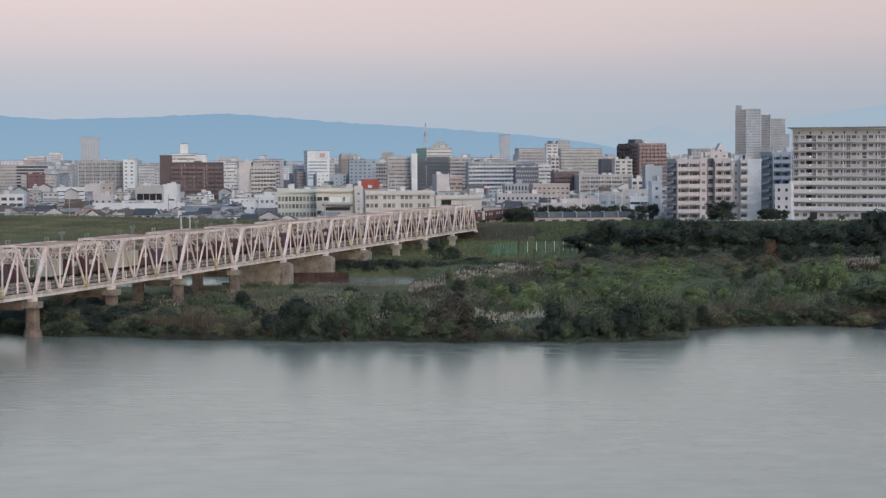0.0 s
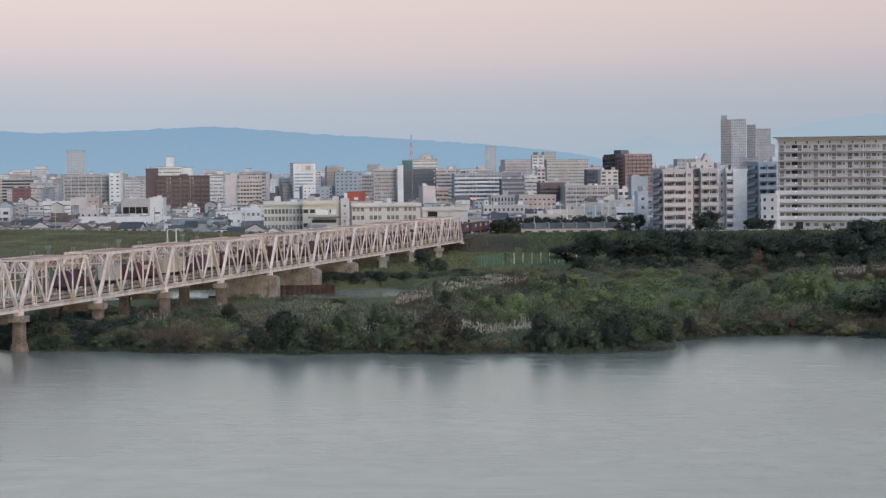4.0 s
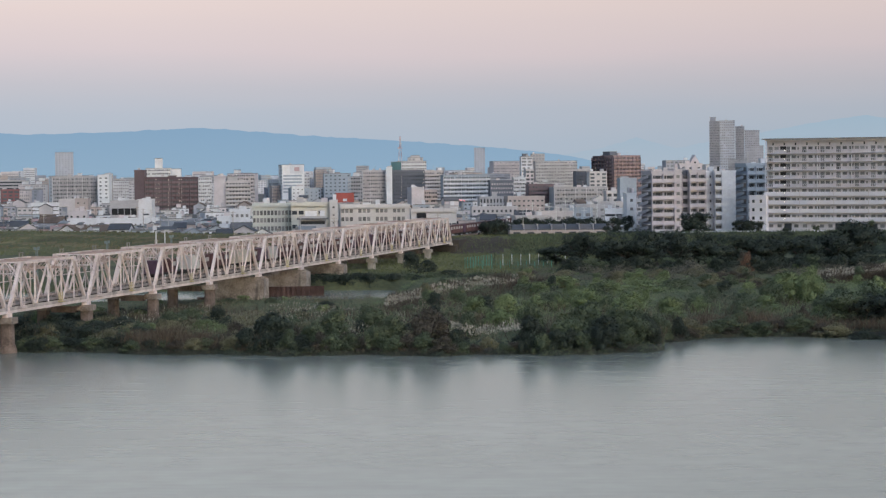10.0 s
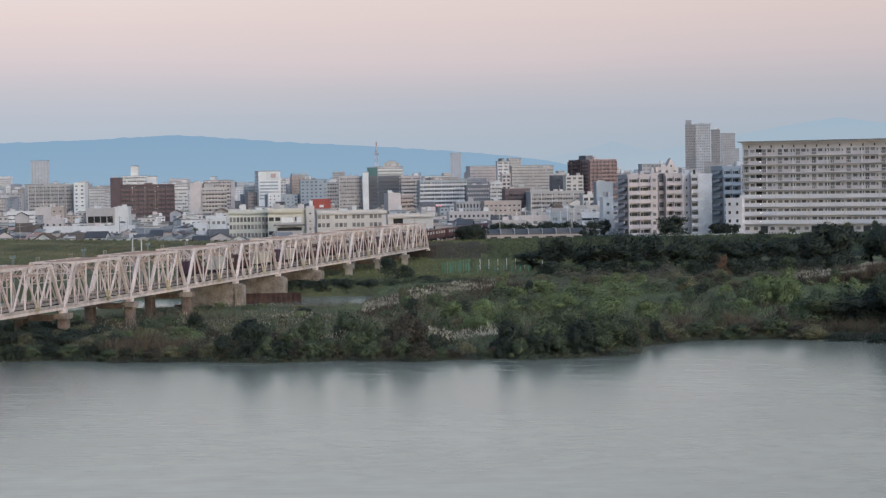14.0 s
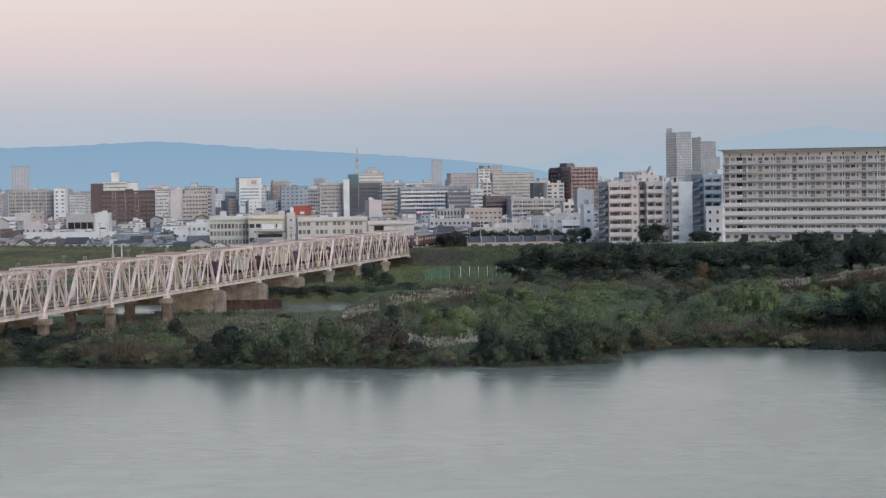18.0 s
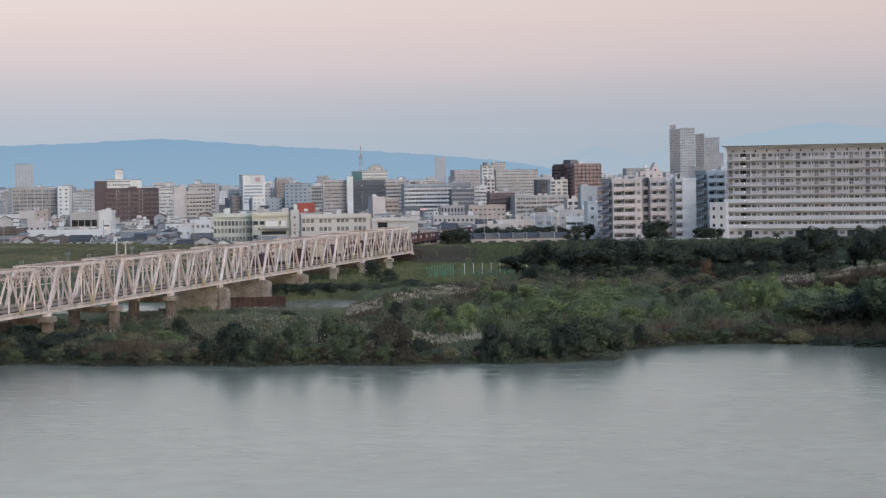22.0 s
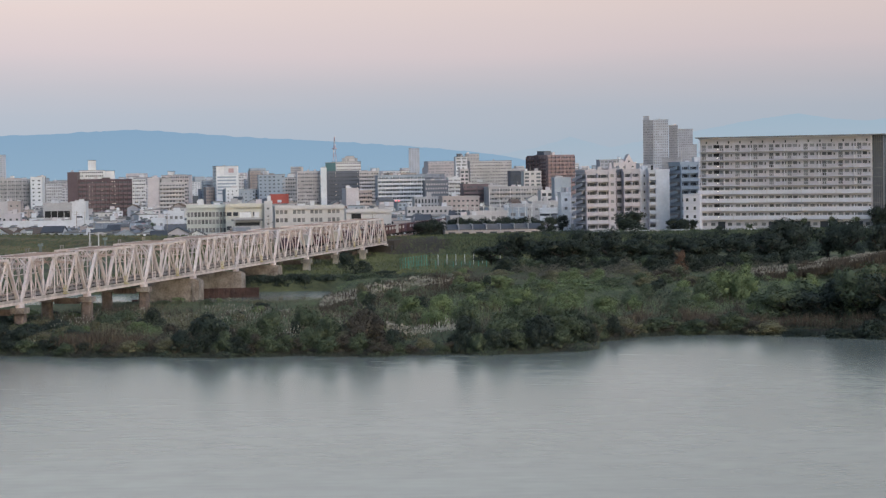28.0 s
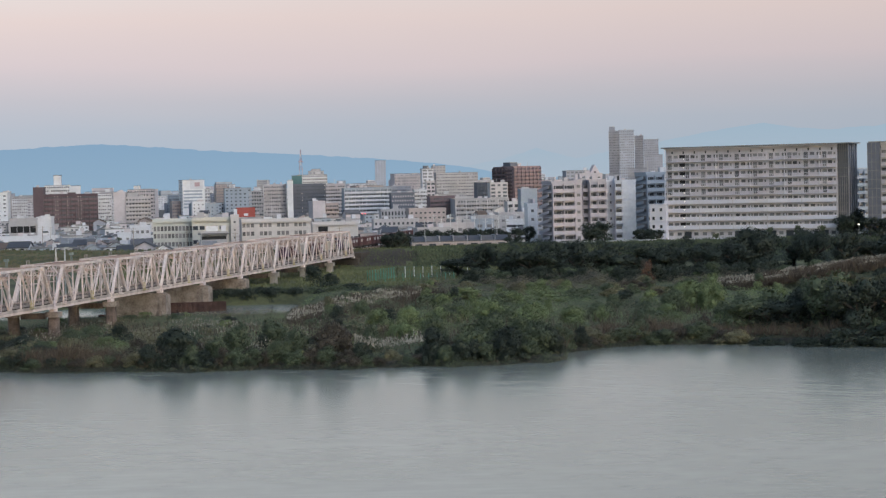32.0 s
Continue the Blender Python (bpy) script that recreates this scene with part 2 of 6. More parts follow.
def build_ground():
    xs = np.unique(np.concatenate([np.arange(-240, 241, 4.0), np.arange(-900, -240, 30), np.arange(270, 901, 30), np.array([-5000, -2500, -1500, 1500, 2500, 5000])]))
    ys = np.unique(np.concatenate([np.array([-900, -300, 0, 200, 300]), np.arange(320, 400, 2.5), np.arange(400, 860, 4.0), np.arange(860, 1100, 20), np.array([1200, 1500, 2000, 3000, 4000, 4990])]))
    nx = len(xs)
    v = [(x, y, height(x, y)) for y in ys for x in xs]
    f, s = [], []
    for j in range(len(ys) - 1):
        for i in range(nx - 1):
            a = j * nx + i
            f.append((a, a + 1, a + 1 + nx, a + nx))
            x, y = xs[i], ys[j]
            c = crest(x)
            if y > c + 25:
                s.append(2)
            elif y < shore(x) + 3:
                s.append(3)
            elif ((x - 4) / 13) ** 2 + ((y - c + 15) / 15) ** 2 < 0.8 + 0.9 * noise.noise((x * 0.12, y * 0.12, 9)):
                s.append(1)
            elif x < -8 and y > c - 70 and noise.noise((x * 0.018, (y - c) * 0.13, 21)) + 0.4 * noise.noise((x * 0.1, y * 0.2, 5)) > (0.0 if y < c - 25 else 0.14):
                s.append(4)
            else:
                s.append(0)
    me = bpy.data.meshes.new("ground")
    me.from_pydata(v, [], f)
    for m in (M_GRASS, M_SOIL, M_PAVE, M_MUD, M_DRYGRASS):
        me.materials.append(m)
    me.polygons.foreach_set("material_index", s)
    me.polygons.foreach_set("use_smooth", [True] * len(f))
    tagged(new("ground", me), "flat river plain with grassy flood bank and town land", "ground", kind="structure")


def build_water():
    """The river's surface with low wind ripples, calmer in the lee of the bank."""
    xs = np.concatenate([(-1500, -600, -200), np.arange(-118, 128, 1.25), (200, 600, 1500)])
    ys = np.concatenate([(-900, -200, 60, 140), np.arange(172, 368, 0.34), (380, 420, 460), np.arange(466, 528, 0.4), (535, 600)])
    X, Y = np.meshgrid(xs, ys)
    edge = np.array([shore(a) for a in xs])[None, :]
    lee = np.where(Y > 440, 0.5, np.clip((edge - Y - 1) / 22, 0.0, 1.0))
    gust = 0.75 + 0.25 * np.sin(X * 0.021 + 2.0 * np.sin(Y * 0.013)) * np.sin(Y * 0.05 + 1.2 * np.sin(X * 0.017))
    rng = np.random.default_rng(8)
    Z = np.zeros_like(X)
    for length, slope in ((1.45, 0.018), (1.65, 0.019), (1.95, 0.019), (2.5, 0.013), (3.4, 0.004)):
        for k in range(2):
            a = rng.normal(0, 0.42)
            kx, ky = 2 * math.pi / length * math.sin(a), 2 * math.pi / length * math.cos(a)
            wob = 1.3 * np.sin(X * 0.045 * (1 + k) + rng.uniform(0, 6)) + 1.1 * np.sin(Y * 0.06 + X * 0.02 + rng.uniform(0, 6))
            Z += slope * length / (2 * math.pi) * np.sin(kx * X + ky * Y + wob + rng.uniform(0, 6))
    Z *= (0.68 + 0.32 * lee) * gust * np.clip((Y - 150) / 130, 0.4, 1.0)
    Z[(Y < 171) | ((Y > 368) & (Y < 465)) | (Y > 530) | (X < -119) | (X > 128)] = 0
    nx, ny = len(xs), len(ys)
    a = (np.arange(ny - 1)[:, None] * nx + np.arange(nx - 1)[None, :]).ravel()
    me = bpy.data.meshes.new("water")
    me.from_pydata(np.stack([X.ravel(), Y.ravel(), Z.ravel()], 1).tolist(), [], np.stack([a, a + 1, a + 1 + nx, a + nx], 1).tolist())
    me.polygons.foreach_set("use_smooth", [True] * len(me.polygons))
    me.materials.append(M_WATER)
    tagged(new("water", me), "calm grey-green river water with soft ripples", "river", kind="structure")


build_water()
build_ground()


def build_backdrop():
    def arc(name, radius, a0, a1, heights, mat, label, cat):
        v, f = [], []
        n = 900
        for i in range(n + 1):
            a = radians(a0 + (a1 - a0) * i / n)
            low, high = heights(math.degrees(a))
            v += [(radius * math.sin(a), radius * math.cos(a), low), (radius * math.sin(a), radius * math.cos(a), high)]
            if i:
                k = 2 * i
                f.append((k - 2, k, k + 1, k - 1))
        me = bpy.data.meshes.new(name)
        me.from_pydata(v, [], f)
        me.materials.append(mat)
        return tagged(new(name, me), label, cat, kind="structure")
    R = 4900
    sky = backdrop("dusk_sky", [(0.0, (0.40, 0.48, 0.57)), (0.05, (0.42, 0.49, 0.58)), (0.09, (0.46, 0.503, 0.577)), (0.12, (0.53, 0.525, 0.575)), (0.165, (0.67, 0.585, 0.605)),
                                (0.22, (0.76, 0.64, 0.62)), (0.29, (0.77, 0.74, 0.73)), (0.40, (0.79, 0.84, 0.84)), (0.6, (0.79, 0.85, 0.88)), (1.0, (0.66, 0.74, 0.82))], 0, 1800, 0.022, 0.0007, dim=0.16)
    arc("backdrop_sky", R, -75, 75, lambda a: (-80, 1800), sky, "pale pink and grey-blue dusk sky", "sky")
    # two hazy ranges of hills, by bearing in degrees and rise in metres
    # the air's haze is painted into the ranges' own emission colours
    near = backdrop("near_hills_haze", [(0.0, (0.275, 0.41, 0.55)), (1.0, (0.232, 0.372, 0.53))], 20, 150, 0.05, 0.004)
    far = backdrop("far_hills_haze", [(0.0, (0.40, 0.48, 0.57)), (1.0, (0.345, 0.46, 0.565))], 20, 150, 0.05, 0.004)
    NA = (-40, -20, -12.1, -10.8, -8.7, -6.6, -5.15, -3.7, -2.3, -0.9, 0.5, 1.9, 2.8, 4.0, 40)
    NH = (90, 110, 94, 87, 91, 99, 90, 80, 73, 65, 56, 44, 33, 10, 10)
    FA = (-40, 1.0, 2.4, 3.5, 4.35, 5.35, 6.3, 7.55, 8.9, 10.0, 10.9, 11.6, 13, 20, 40)
    FH = (20, 20, 36, 51, 73, 49, 65, 82, 102, 114, 102, 97, 104, 120, 120)

    def rough(a):
        return 2.0 * noise.noise((a * 3.1, 0, 0)) + 1.4 * noise.noise((a * 9.0, 3, 0)) + 0.9 * noise.noise((a * 31.0, 5, 0))
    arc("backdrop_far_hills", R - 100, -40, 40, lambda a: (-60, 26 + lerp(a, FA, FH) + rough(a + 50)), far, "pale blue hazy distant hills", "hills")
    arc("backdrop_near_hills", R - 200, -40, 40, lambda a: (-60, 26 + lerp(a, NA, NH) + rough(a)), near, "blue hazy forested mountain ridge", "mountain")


build_backdrop()

# ---- railway bridge ----
SPAN, RISE, DEPTH = 33.42, 7.66, 7.5
HEAD = -11.28
BX, BY, BZ = -68.8, 342.35, 5.9


def on_bridge(along, across, up=0.0):
    """World place: metres from the first pier, to the far side, and over the lower chord."""
    a = radians(-HEAD)
    return (BX + along * math.sin(a) - across * math.cos(a), BY + along * math.cos(a) + across * math.sin(a), BZ + up)


def build_span_parent(k):
    x, y, z = on_bridge(k * SPAN, 0)
    return thing("truss_span", "faded white steel through-truss railway span with rusty top bracing", "bridge span", x, y, z, HEAD, "railway bridge spans")


def truss_span(k, meshes):
    """Local axes: +y runs along the bridge, -x goes to the far side."""
    t = build_span_parent(k)
    for name, mesh, label in meshes:
        ob = part(name, mesh, None, t, label)
        if name == "lacing":
            tagged(ob, label, kind="stuff")
    return t


# far truss steel, a little darker and browner than the near side
M_FARSIDE = shader("dull_far_side_steel", (0.80, 0.70, 0.685), 0.6, var=0.15, scale=0.5, fine=3, spread=0.3, stain=(0.44, 0.34, 0.31))
M_CAGE = shader("faded_yellow_paint", (0.55, 0.46, 0.24), 0.6, var=0.2, scale=0.5, fine=3)
M_FASCIA = shader("dull_steel_plate", (0.56, 0.49, 0.47), 0.8, var=0.25, scale=0.5, fine=3)


def span_meshes():
    out = []
    P = SPAN / 6
    g = 0.45

    def add(name, s, m, label=""):
        out.append((name, s.mesh(name, m), label))
    for M_SIDE, x in ((M_STEEL, 0.0), (M_FARSIDE, -DEPTH)):
        add("top_chord", Shape().beam((x, P - 0.3, RISE - 0.2), (x, 5 * P + 0.3, RISE - 0.2), 0.45, 0.4), M_SIDE)
        add("bottom_chord", Shape().beam((x, g, 0.2), (x, SPAN - g, 0.2), 0.45, 0.42), M_SIDE)
        for a, b in ((g, P), (SPAN - g, 5 * P)):
            add("end_post", Shape().beam((x, a, 0.2), (x, b, RISE - 0.2), 0.5, 0.5), M_SIDE)
        for i in range(1, 6):
            add("vertical", Shape().beam((x, i * P, 0.3), (x, i * P, RISE - 0.3), 0.2, 0.22), M_SIDE)
        for a, b in ((1, 2), (3, 2), (3, 4), (5, 4)):
            add("diagonal", Shape().beam((x, a * P, RISE - 0.25), (x, b * P, 0.25), 0.26, 0.28), M_SIDE)
        for i in (1, 3, 5):
            add("gusset", Shape().box(x - 0.28, i * P - 0.55, RISE - 0.75, x + 0.28, i * P + 0.55, RISE - 0.05), M_SIDE)
        for i in (2, 4):
            add("gusset", Shape().box(x - 0.27, i * P - 0.55, 0.05, x + 0.27, i * P + 0.55, 0.8), M_SIDE)
        for a in (g, SPAN - g):
            add("bearing", Shape().box(x - 0.45, a - 0.5, -0.55, x + 0.45, a + 0.5, 0.02), M_SIDE)
    for i in range(1, 6):
        s = Shape()
        s.beam((0, i * P, RISE - 0.15), (-DEPTH, i * P, RISE - 0.15), 0.22, 0.22)
        low = RISE - (1.9 if i in (1, 5) else 1.5)
        s.beam((0, i * P, low), (-DEPTH, i * P, low), 0.16, 0.16)
        for a in range(6):
            u, v = -DEPTH * a / 6, -DEPTH * (a + 1) / 6
            z0, z1 = (low, RISE - 0.2) if a % 2 else (RISE - 0.2, low)
            s.beam((u, i * P, z0), (v, i * P, z1), 0.09, 0.1)
        for u0, u1 in ((0, -1.3), (-DEPTH, -DEPTH + 1.3)):
            s.beam((u0, i * P, low - 1.5), (u1, i * P, low), 0.1, 0.12)
        add("sway_frame", s, M_RUST if i != 1 else M_STEEL, "rusty top strut")
    # the far truss carries counter-diagonals, half posts and a middle rail
    lace = Shape()
    x = -DEPTH
    for i in range(6):
        lace.beam((x, (i + 0.5) * P, 0.3), (x, (i + 0.5) * P, RISE - 0.3 if 0 < i < 5 else RISE * 0.5), 0.13, 0.13)
    for a, b in ((2, 1), (2, 3), (4, 3), (4, 5)):
        lace.beam((x, a * P, RISE - 0.25), (x, b * P, 0.25), 0.16, 0.16)
    lace.beam((x, 0.6 * P, RISE * 0.52), (x, SPAN - 0.6 * P, RISE * 0.52), 0.14, 0.16)
    add("lacing", lace, M_FARSIDE, "pale counter-diagonals of the far truss")
    for i in range(1, 5):
        s = Shape()
        s.beam((0, i * P, RISE - 0.1), (-DEPTH, (i + 1) * P, RISE - 0.1), 0.18, 0.14)
        s.beam((-DEPTH, i * P, RISE - 0.25), (0, (i + 1) * P, RISE - 0.25), 0.18, 0.14)
        add("top_bracing", s, M_RUST, "rusty crossed top bracing")
    for i in range(7):
        y = min(max(i * P, g), SPAN - g)
        add("floor_beam", Shape().box(-DEPTH + 0.2, y - 0.2, 0.05, -0.2, y + 0.2, 0.95), M_DECK, "dark floor beam")
    for x in (-1.6, -3.0, -4.5, -5.9):
        add("stringer", Shape().box(x - 0.15, g, 0.35, x + 0.15, SPAN - g, 1.0), M_DECK)
    add("track_bed", Shape().box(-6.6, 0.02, 1.0, -3.8, SPAN - 0.02, 1.18), M_DECK, "dark sleeper deck")
    for x in (-4.67, -5.73):
        add("rail", Shape().box(x - 0.04, 0, 1.18, x + 0.04, SPAN, 1.33), M_RUST, "rusty steel rail")
    add("walkway", Shape().box(-2.9, 0.02, 1.0, -0.5, SPAN - 0.02, 1.12), M_WALKWAY, "brown boarded walkway")
    fence = Shape()
    for i in range(18):
        y = 0.6 + i * (SPAN - 1.2) / 17
        fence.beam((-0.55, y, 1.1), (-0.55, y, 2.2), 0.1, 0.1)
    for z in (1.3, 1.6, 1.9, 2.2):
        fence.beam((-0.55, 0.3, z), (-0.55, SPAN - 0.3, z), 0.07, 0.08)
    add("walkway_rail", fence, M_WALKWAY, "thin brown walkway railing")
    add("side_plate", Shape().box(0.24, g, 0.42, 0.28, SPAN - g, 0.95), M_FASCIA, "dull brown-grey fascia plate")
    for y, m in ((0.13 * SPAN, M_STEEL), (0.60 * SPAN, M_CAGE)):
        for a in (0, 0.8, 1.6):
            add("refuge_post", Shape().beam((0.45, y + a, 0.7), (0.45, y + a, 2.1), 0.09, 0.09), m)
        for z in (1.0, 1.55, 2.1):
            add("refuge_rail", Shape().beam((0.45, y - 0.05, z), (0.45, y + 1.65, z), 0.08, 0.08), m)
        add("refuge_floor", Shape().box(0.29, y, 0.62, 0.9, y + 1.6, 0.72), m, "small railed refuge beside the track")
    for i in (0, 1):
        y = P if i == 0 else 5 * P
        add("portal_brace", Shape().beam((0, y, RISE - 2.6), (-1.9, y, RISE - 0.4), 0.16, 0.2), M_STEEL)
        add("portal_brace", Shape().beam((-DEPTH, y, RISE - 2.6), (-DEPTH + 1.9, y, RISE - 0.4), 0.16, 0.2), M_STEEL)
    return out


def build_bridge():
    meshes = span_meshes()
    for k in range(-6, 10):
        truss_span(k, meshes)
    for k in range(-6, 10):
        solid = k in (4, 5, 6)
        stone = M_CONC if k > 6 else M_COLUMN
        x, y, z = on_bridge(k * SPAN, 0)
        base = height(x, y) if height(x, y) < 6 else 3
        drop = BZ - 0.55 - (min(base, 2.0) - 1.0)
        t = thing("bridge_pier", "stained concrete wall pier" if solid else "stained concrete twin-column bridge pier", "bridge pier",
                  x, y, z - 0.55, HEAD, "railway bridge piers")
        if solid:
            part("wall", Shape().box(-DEPTH - 2.0, -1.3, -drop, 1.5, 1.3, -0.25), M_PIER, t)
            part("buttress", Shape().box(0.3, -1.8, -drop, 1.7, 1.8, -0.45), M_PIER, t)
            part("cap", Shape().box(-DEPTH - 1.0, -1.4, -0.25, 1.0, 1.4, 0), M_PIER, t)
        else:
            for cx in (0, -DEPTH):
                ring = [(cx + 0.95, -0.65), (cx + 0.95, 0.65), (cx + 0.65, 0.95), (cx - 0.65, 0.95), (cx - 0.95, 0.65), (cx - 0.95, -0.65), (cx - 0.65, -0.95), (cx + 0.65, -0.95)]
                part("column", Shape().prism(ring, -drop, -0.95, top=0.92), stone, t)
                part("column_cap", Shape().box(cx - 1.2, -1.3, -0.95, cx + 1.2, 1.3, 0), M_CONC if k > 6 else M_PIER, t)
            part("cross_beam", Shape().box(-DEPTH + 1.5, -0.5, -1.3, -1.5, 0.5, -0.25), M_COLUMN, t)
            if k < 2:
                ring = [(2.0 * math.cos(a), 2.0 * math.sin(a)) for a in [radians(i * 30) for i in range(12)]]
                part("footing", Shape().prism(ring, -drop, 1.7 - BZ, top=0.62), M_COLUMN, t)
    # the abutment and the track on the bank
    x, y, z = on_bridge(10 * SPAN, 0)
    t = thing("abutment", "dark concrete bridge abutment in the flood bank", "abutment", x, y, 0, HEAD)
    part("wall", Shape().box(-DEPTH - 2, 0.2, 0, 1.2, 4, 5.3), M_SOIL, t)
    t = thing("railway_embankment", "dark ballast track bed behind the bridge", "railway track", x, y, 0, HEAD)
    part("bed", Shape().box(-DEPTH - 2, 4, 2, 1.5, 330, 6.75), M_SOIL, t)
    for rx in (-4.67, -5.73):
        part("rail", Shape().box(rx - 0.04, 0, 6.75, rx + 0.04, 330, 7.2), M_RUST, t)


build_bridge()

# ---- town buildings ----
def wallmat(name, c, var=0.10, stain=None):
    c = (c[0] * 0.99, c[1], c[2] * 1.05)
    return shader(name, c, 0.85, var=var, scale=0.12, fine=1.2, bump=0.1, stain=stain)


WALLS = {
    "white": wallmat("white_render", (0.68, 0.69, 0.705)),
    "grey": wallmat("grey_render", (0.47, 0.46, 0.465)),
    "beige": wallmat("beige_render", (0.54, 0.515, 0.515)),
    "cream": wallmat("cream_render", (0.60, 0.585, 0.57)),
    "pink": wallmat("pinkish_grey_render", (0.62, 0.575, 0.58)),
    "brown": wallmat("brown_tile", (0.135, 0.10, 0.108)),
    "maroon": wallmat("maroon_tile", (0.25, 0.12, 0.125)),
    "brick": wallmat("red_brown_tile", (0.34, 0.25, 0.25)),
    "dark": wallmat("dark_slate_panel", (0.16, 0.175, 0.205)),
    "blue": wallmat("blue_grey_panel", (0.38, 0.43, 0.475)),
    "teal": wallmat("teal_panel", (0.10, 0.20, 0.205)),
    # haze and mist carry the air's distance haze in the wall colour
    "haze": wallmat("haze_tinted_concrete", (0.39, 0.405, 0.45)),
    "tan": wallmat("tan_panel", (0.47, 0.405, 0.38)),
    # red paled with haze in its colour, first for the far mast
    "pale_red": wallmat("haze_paled_red", (0.50, 0.36, 0.37)),
    "red": wallmat("red_sign_panel", (0.40, 0.10, 0.08)),
    "plum": wallmat("dull_purple_brown_tile", (0.215, 0.165, 0.175)),
    "bright": wallmat("bright_white_render", (0.80, 0.805, 0.80)),
    "rose": wallmat("pale_rose_render", (0.55, 0.515, 0.535)),
    "mint": wallmat("pale_green_grey_render", (0.58, 0.60, 0.56)),
    "yellow": wallmat("pale_yellow_render", (0.64, 0.62, 0.54)),
    "mist": wallmat("mist_tinted_concrete", (0.47, 0.50, 0.555)),
    "lattice": wallmat("aged_cream_panel", (0.60, 0.59, 0.59)),
}
M_GLASS = shader("dark_window_glass", (0.055, 0.062, 0.075), 0.5, var=0.3, scale=0.2, fine=0.6, bump=0, spread=0.8)
# glass of far blocks, lightened to hold distance haze in its colour
M_FARGLASS = shader("haze_tinted_glass", (0.31, 0.325, 0.36), 0.4, var=0.3, scale=0.1, fine=0.5, bump=0, spread=0.6)
M_PALEGLASS = shader("paler_haze_tinted_glass", (0.30, 0.34, 0.41), 0.4, var=0.2, scale=0.1, fine=0.5, bump=0, spread=0.4)
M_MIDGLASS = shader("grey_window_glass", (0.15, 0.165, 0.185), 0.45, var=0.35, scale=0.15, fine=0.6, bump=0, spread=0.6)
M_CURTAIN = shader("curtained_window_glass", (0.225, 0.225, 0.24), 0.4, var=0.4, scale=0.3, fine=0.8, bump=0, spread=1.0)
M_LIT = glow("lit_window", (1.0, 0.80, 0.52), 0.9)
for m in (M_GLASS, M_CURTAIN, M_MIDGLASS):
    m.node_tree.nodes["Principled BSDF"].inputs["Specular IOR Level"].default_value = 0.25
M_FRAME = shader("aluminium_frame", (0.45, 0.45, 0.45), 0.5, metal=0.3, bump=0)
M_ROOF = shader("grey_flat_roof", (0.28, 0.28, 0.28), 0.9, var=0.2, scale=0.2, fine=1.0)
ROOF_GREY = shader("dark_grey_sheet_roof", (0.17, 0.175, 0.185), 0.7, var=0.2, scale=0.3, fine=2)
# near-black for flat panels that paint the shade inside openings
M_RECESS_SHADE = shader("painted_recess_shade", (0.022, 0.022, 0.024), 0.9, var=0.2, scale=0.5, fine=3, bump=0)
M_TILE = shader("blue_grey_roof_tile", (0.095, 0.104, 0.125), 0.6, var=0.25, scale=0.3, fine=2.5, spread=0.5)
M_METAL = shader("galvanised_metal", (0.5, 0.5, 0.5), 0.5, metal=0.4, bump=0)
M_LAMP = glow("warm_lamp", (1.0, 0.90, 0.78), 2.2)
M_REDLAMP = glow("red_lamp", (1.0, 0.10, 0.09), 4.0)
GLAZED = {}


def window_mesh(w, h, glass=None):
    """A pane set back in its frame, one connected piece."""
    key = (round(w, 1), round(h, 1), glass)
    if key not in GLAZED:
        w, h = max(0.5, key[0]), max(0.5, key[1])
        f, s = 0.07, Shape()
        o = [(-w / 2, 0), (w / 2, 0), (w / 2, h), (-w / 2, h)]
        n = [(-w / 2 + f, f), (w / 2 - f, f), (w / 2 - f, h - f), (-w / 2 + f, h - f)]
        s.v = [(a, 0.02, b) for a, b in o] + [(a, -0.09, b) for a, b in o] + [(a, -0.09, b) for a, b in n] + [(a, -0.02, b) for a, b in n]
        for k in range(4):
            m = (k + 1) % 4
            s.f += [(k, m, 4 + m, 4 + k), (4 + k, 4 + m, 8 + m, 8 + k), (8 + k, 8 + m, 12 + m, 12 + k)]
            s.s += [0, 0, 0]
        s.f.append((12, 13, 14, 15))
        s.s.append(1)
        GLAZED[key] = s.mesh("window", M_FRAME, glass or M_GLASS)
    return GLAZED[key]


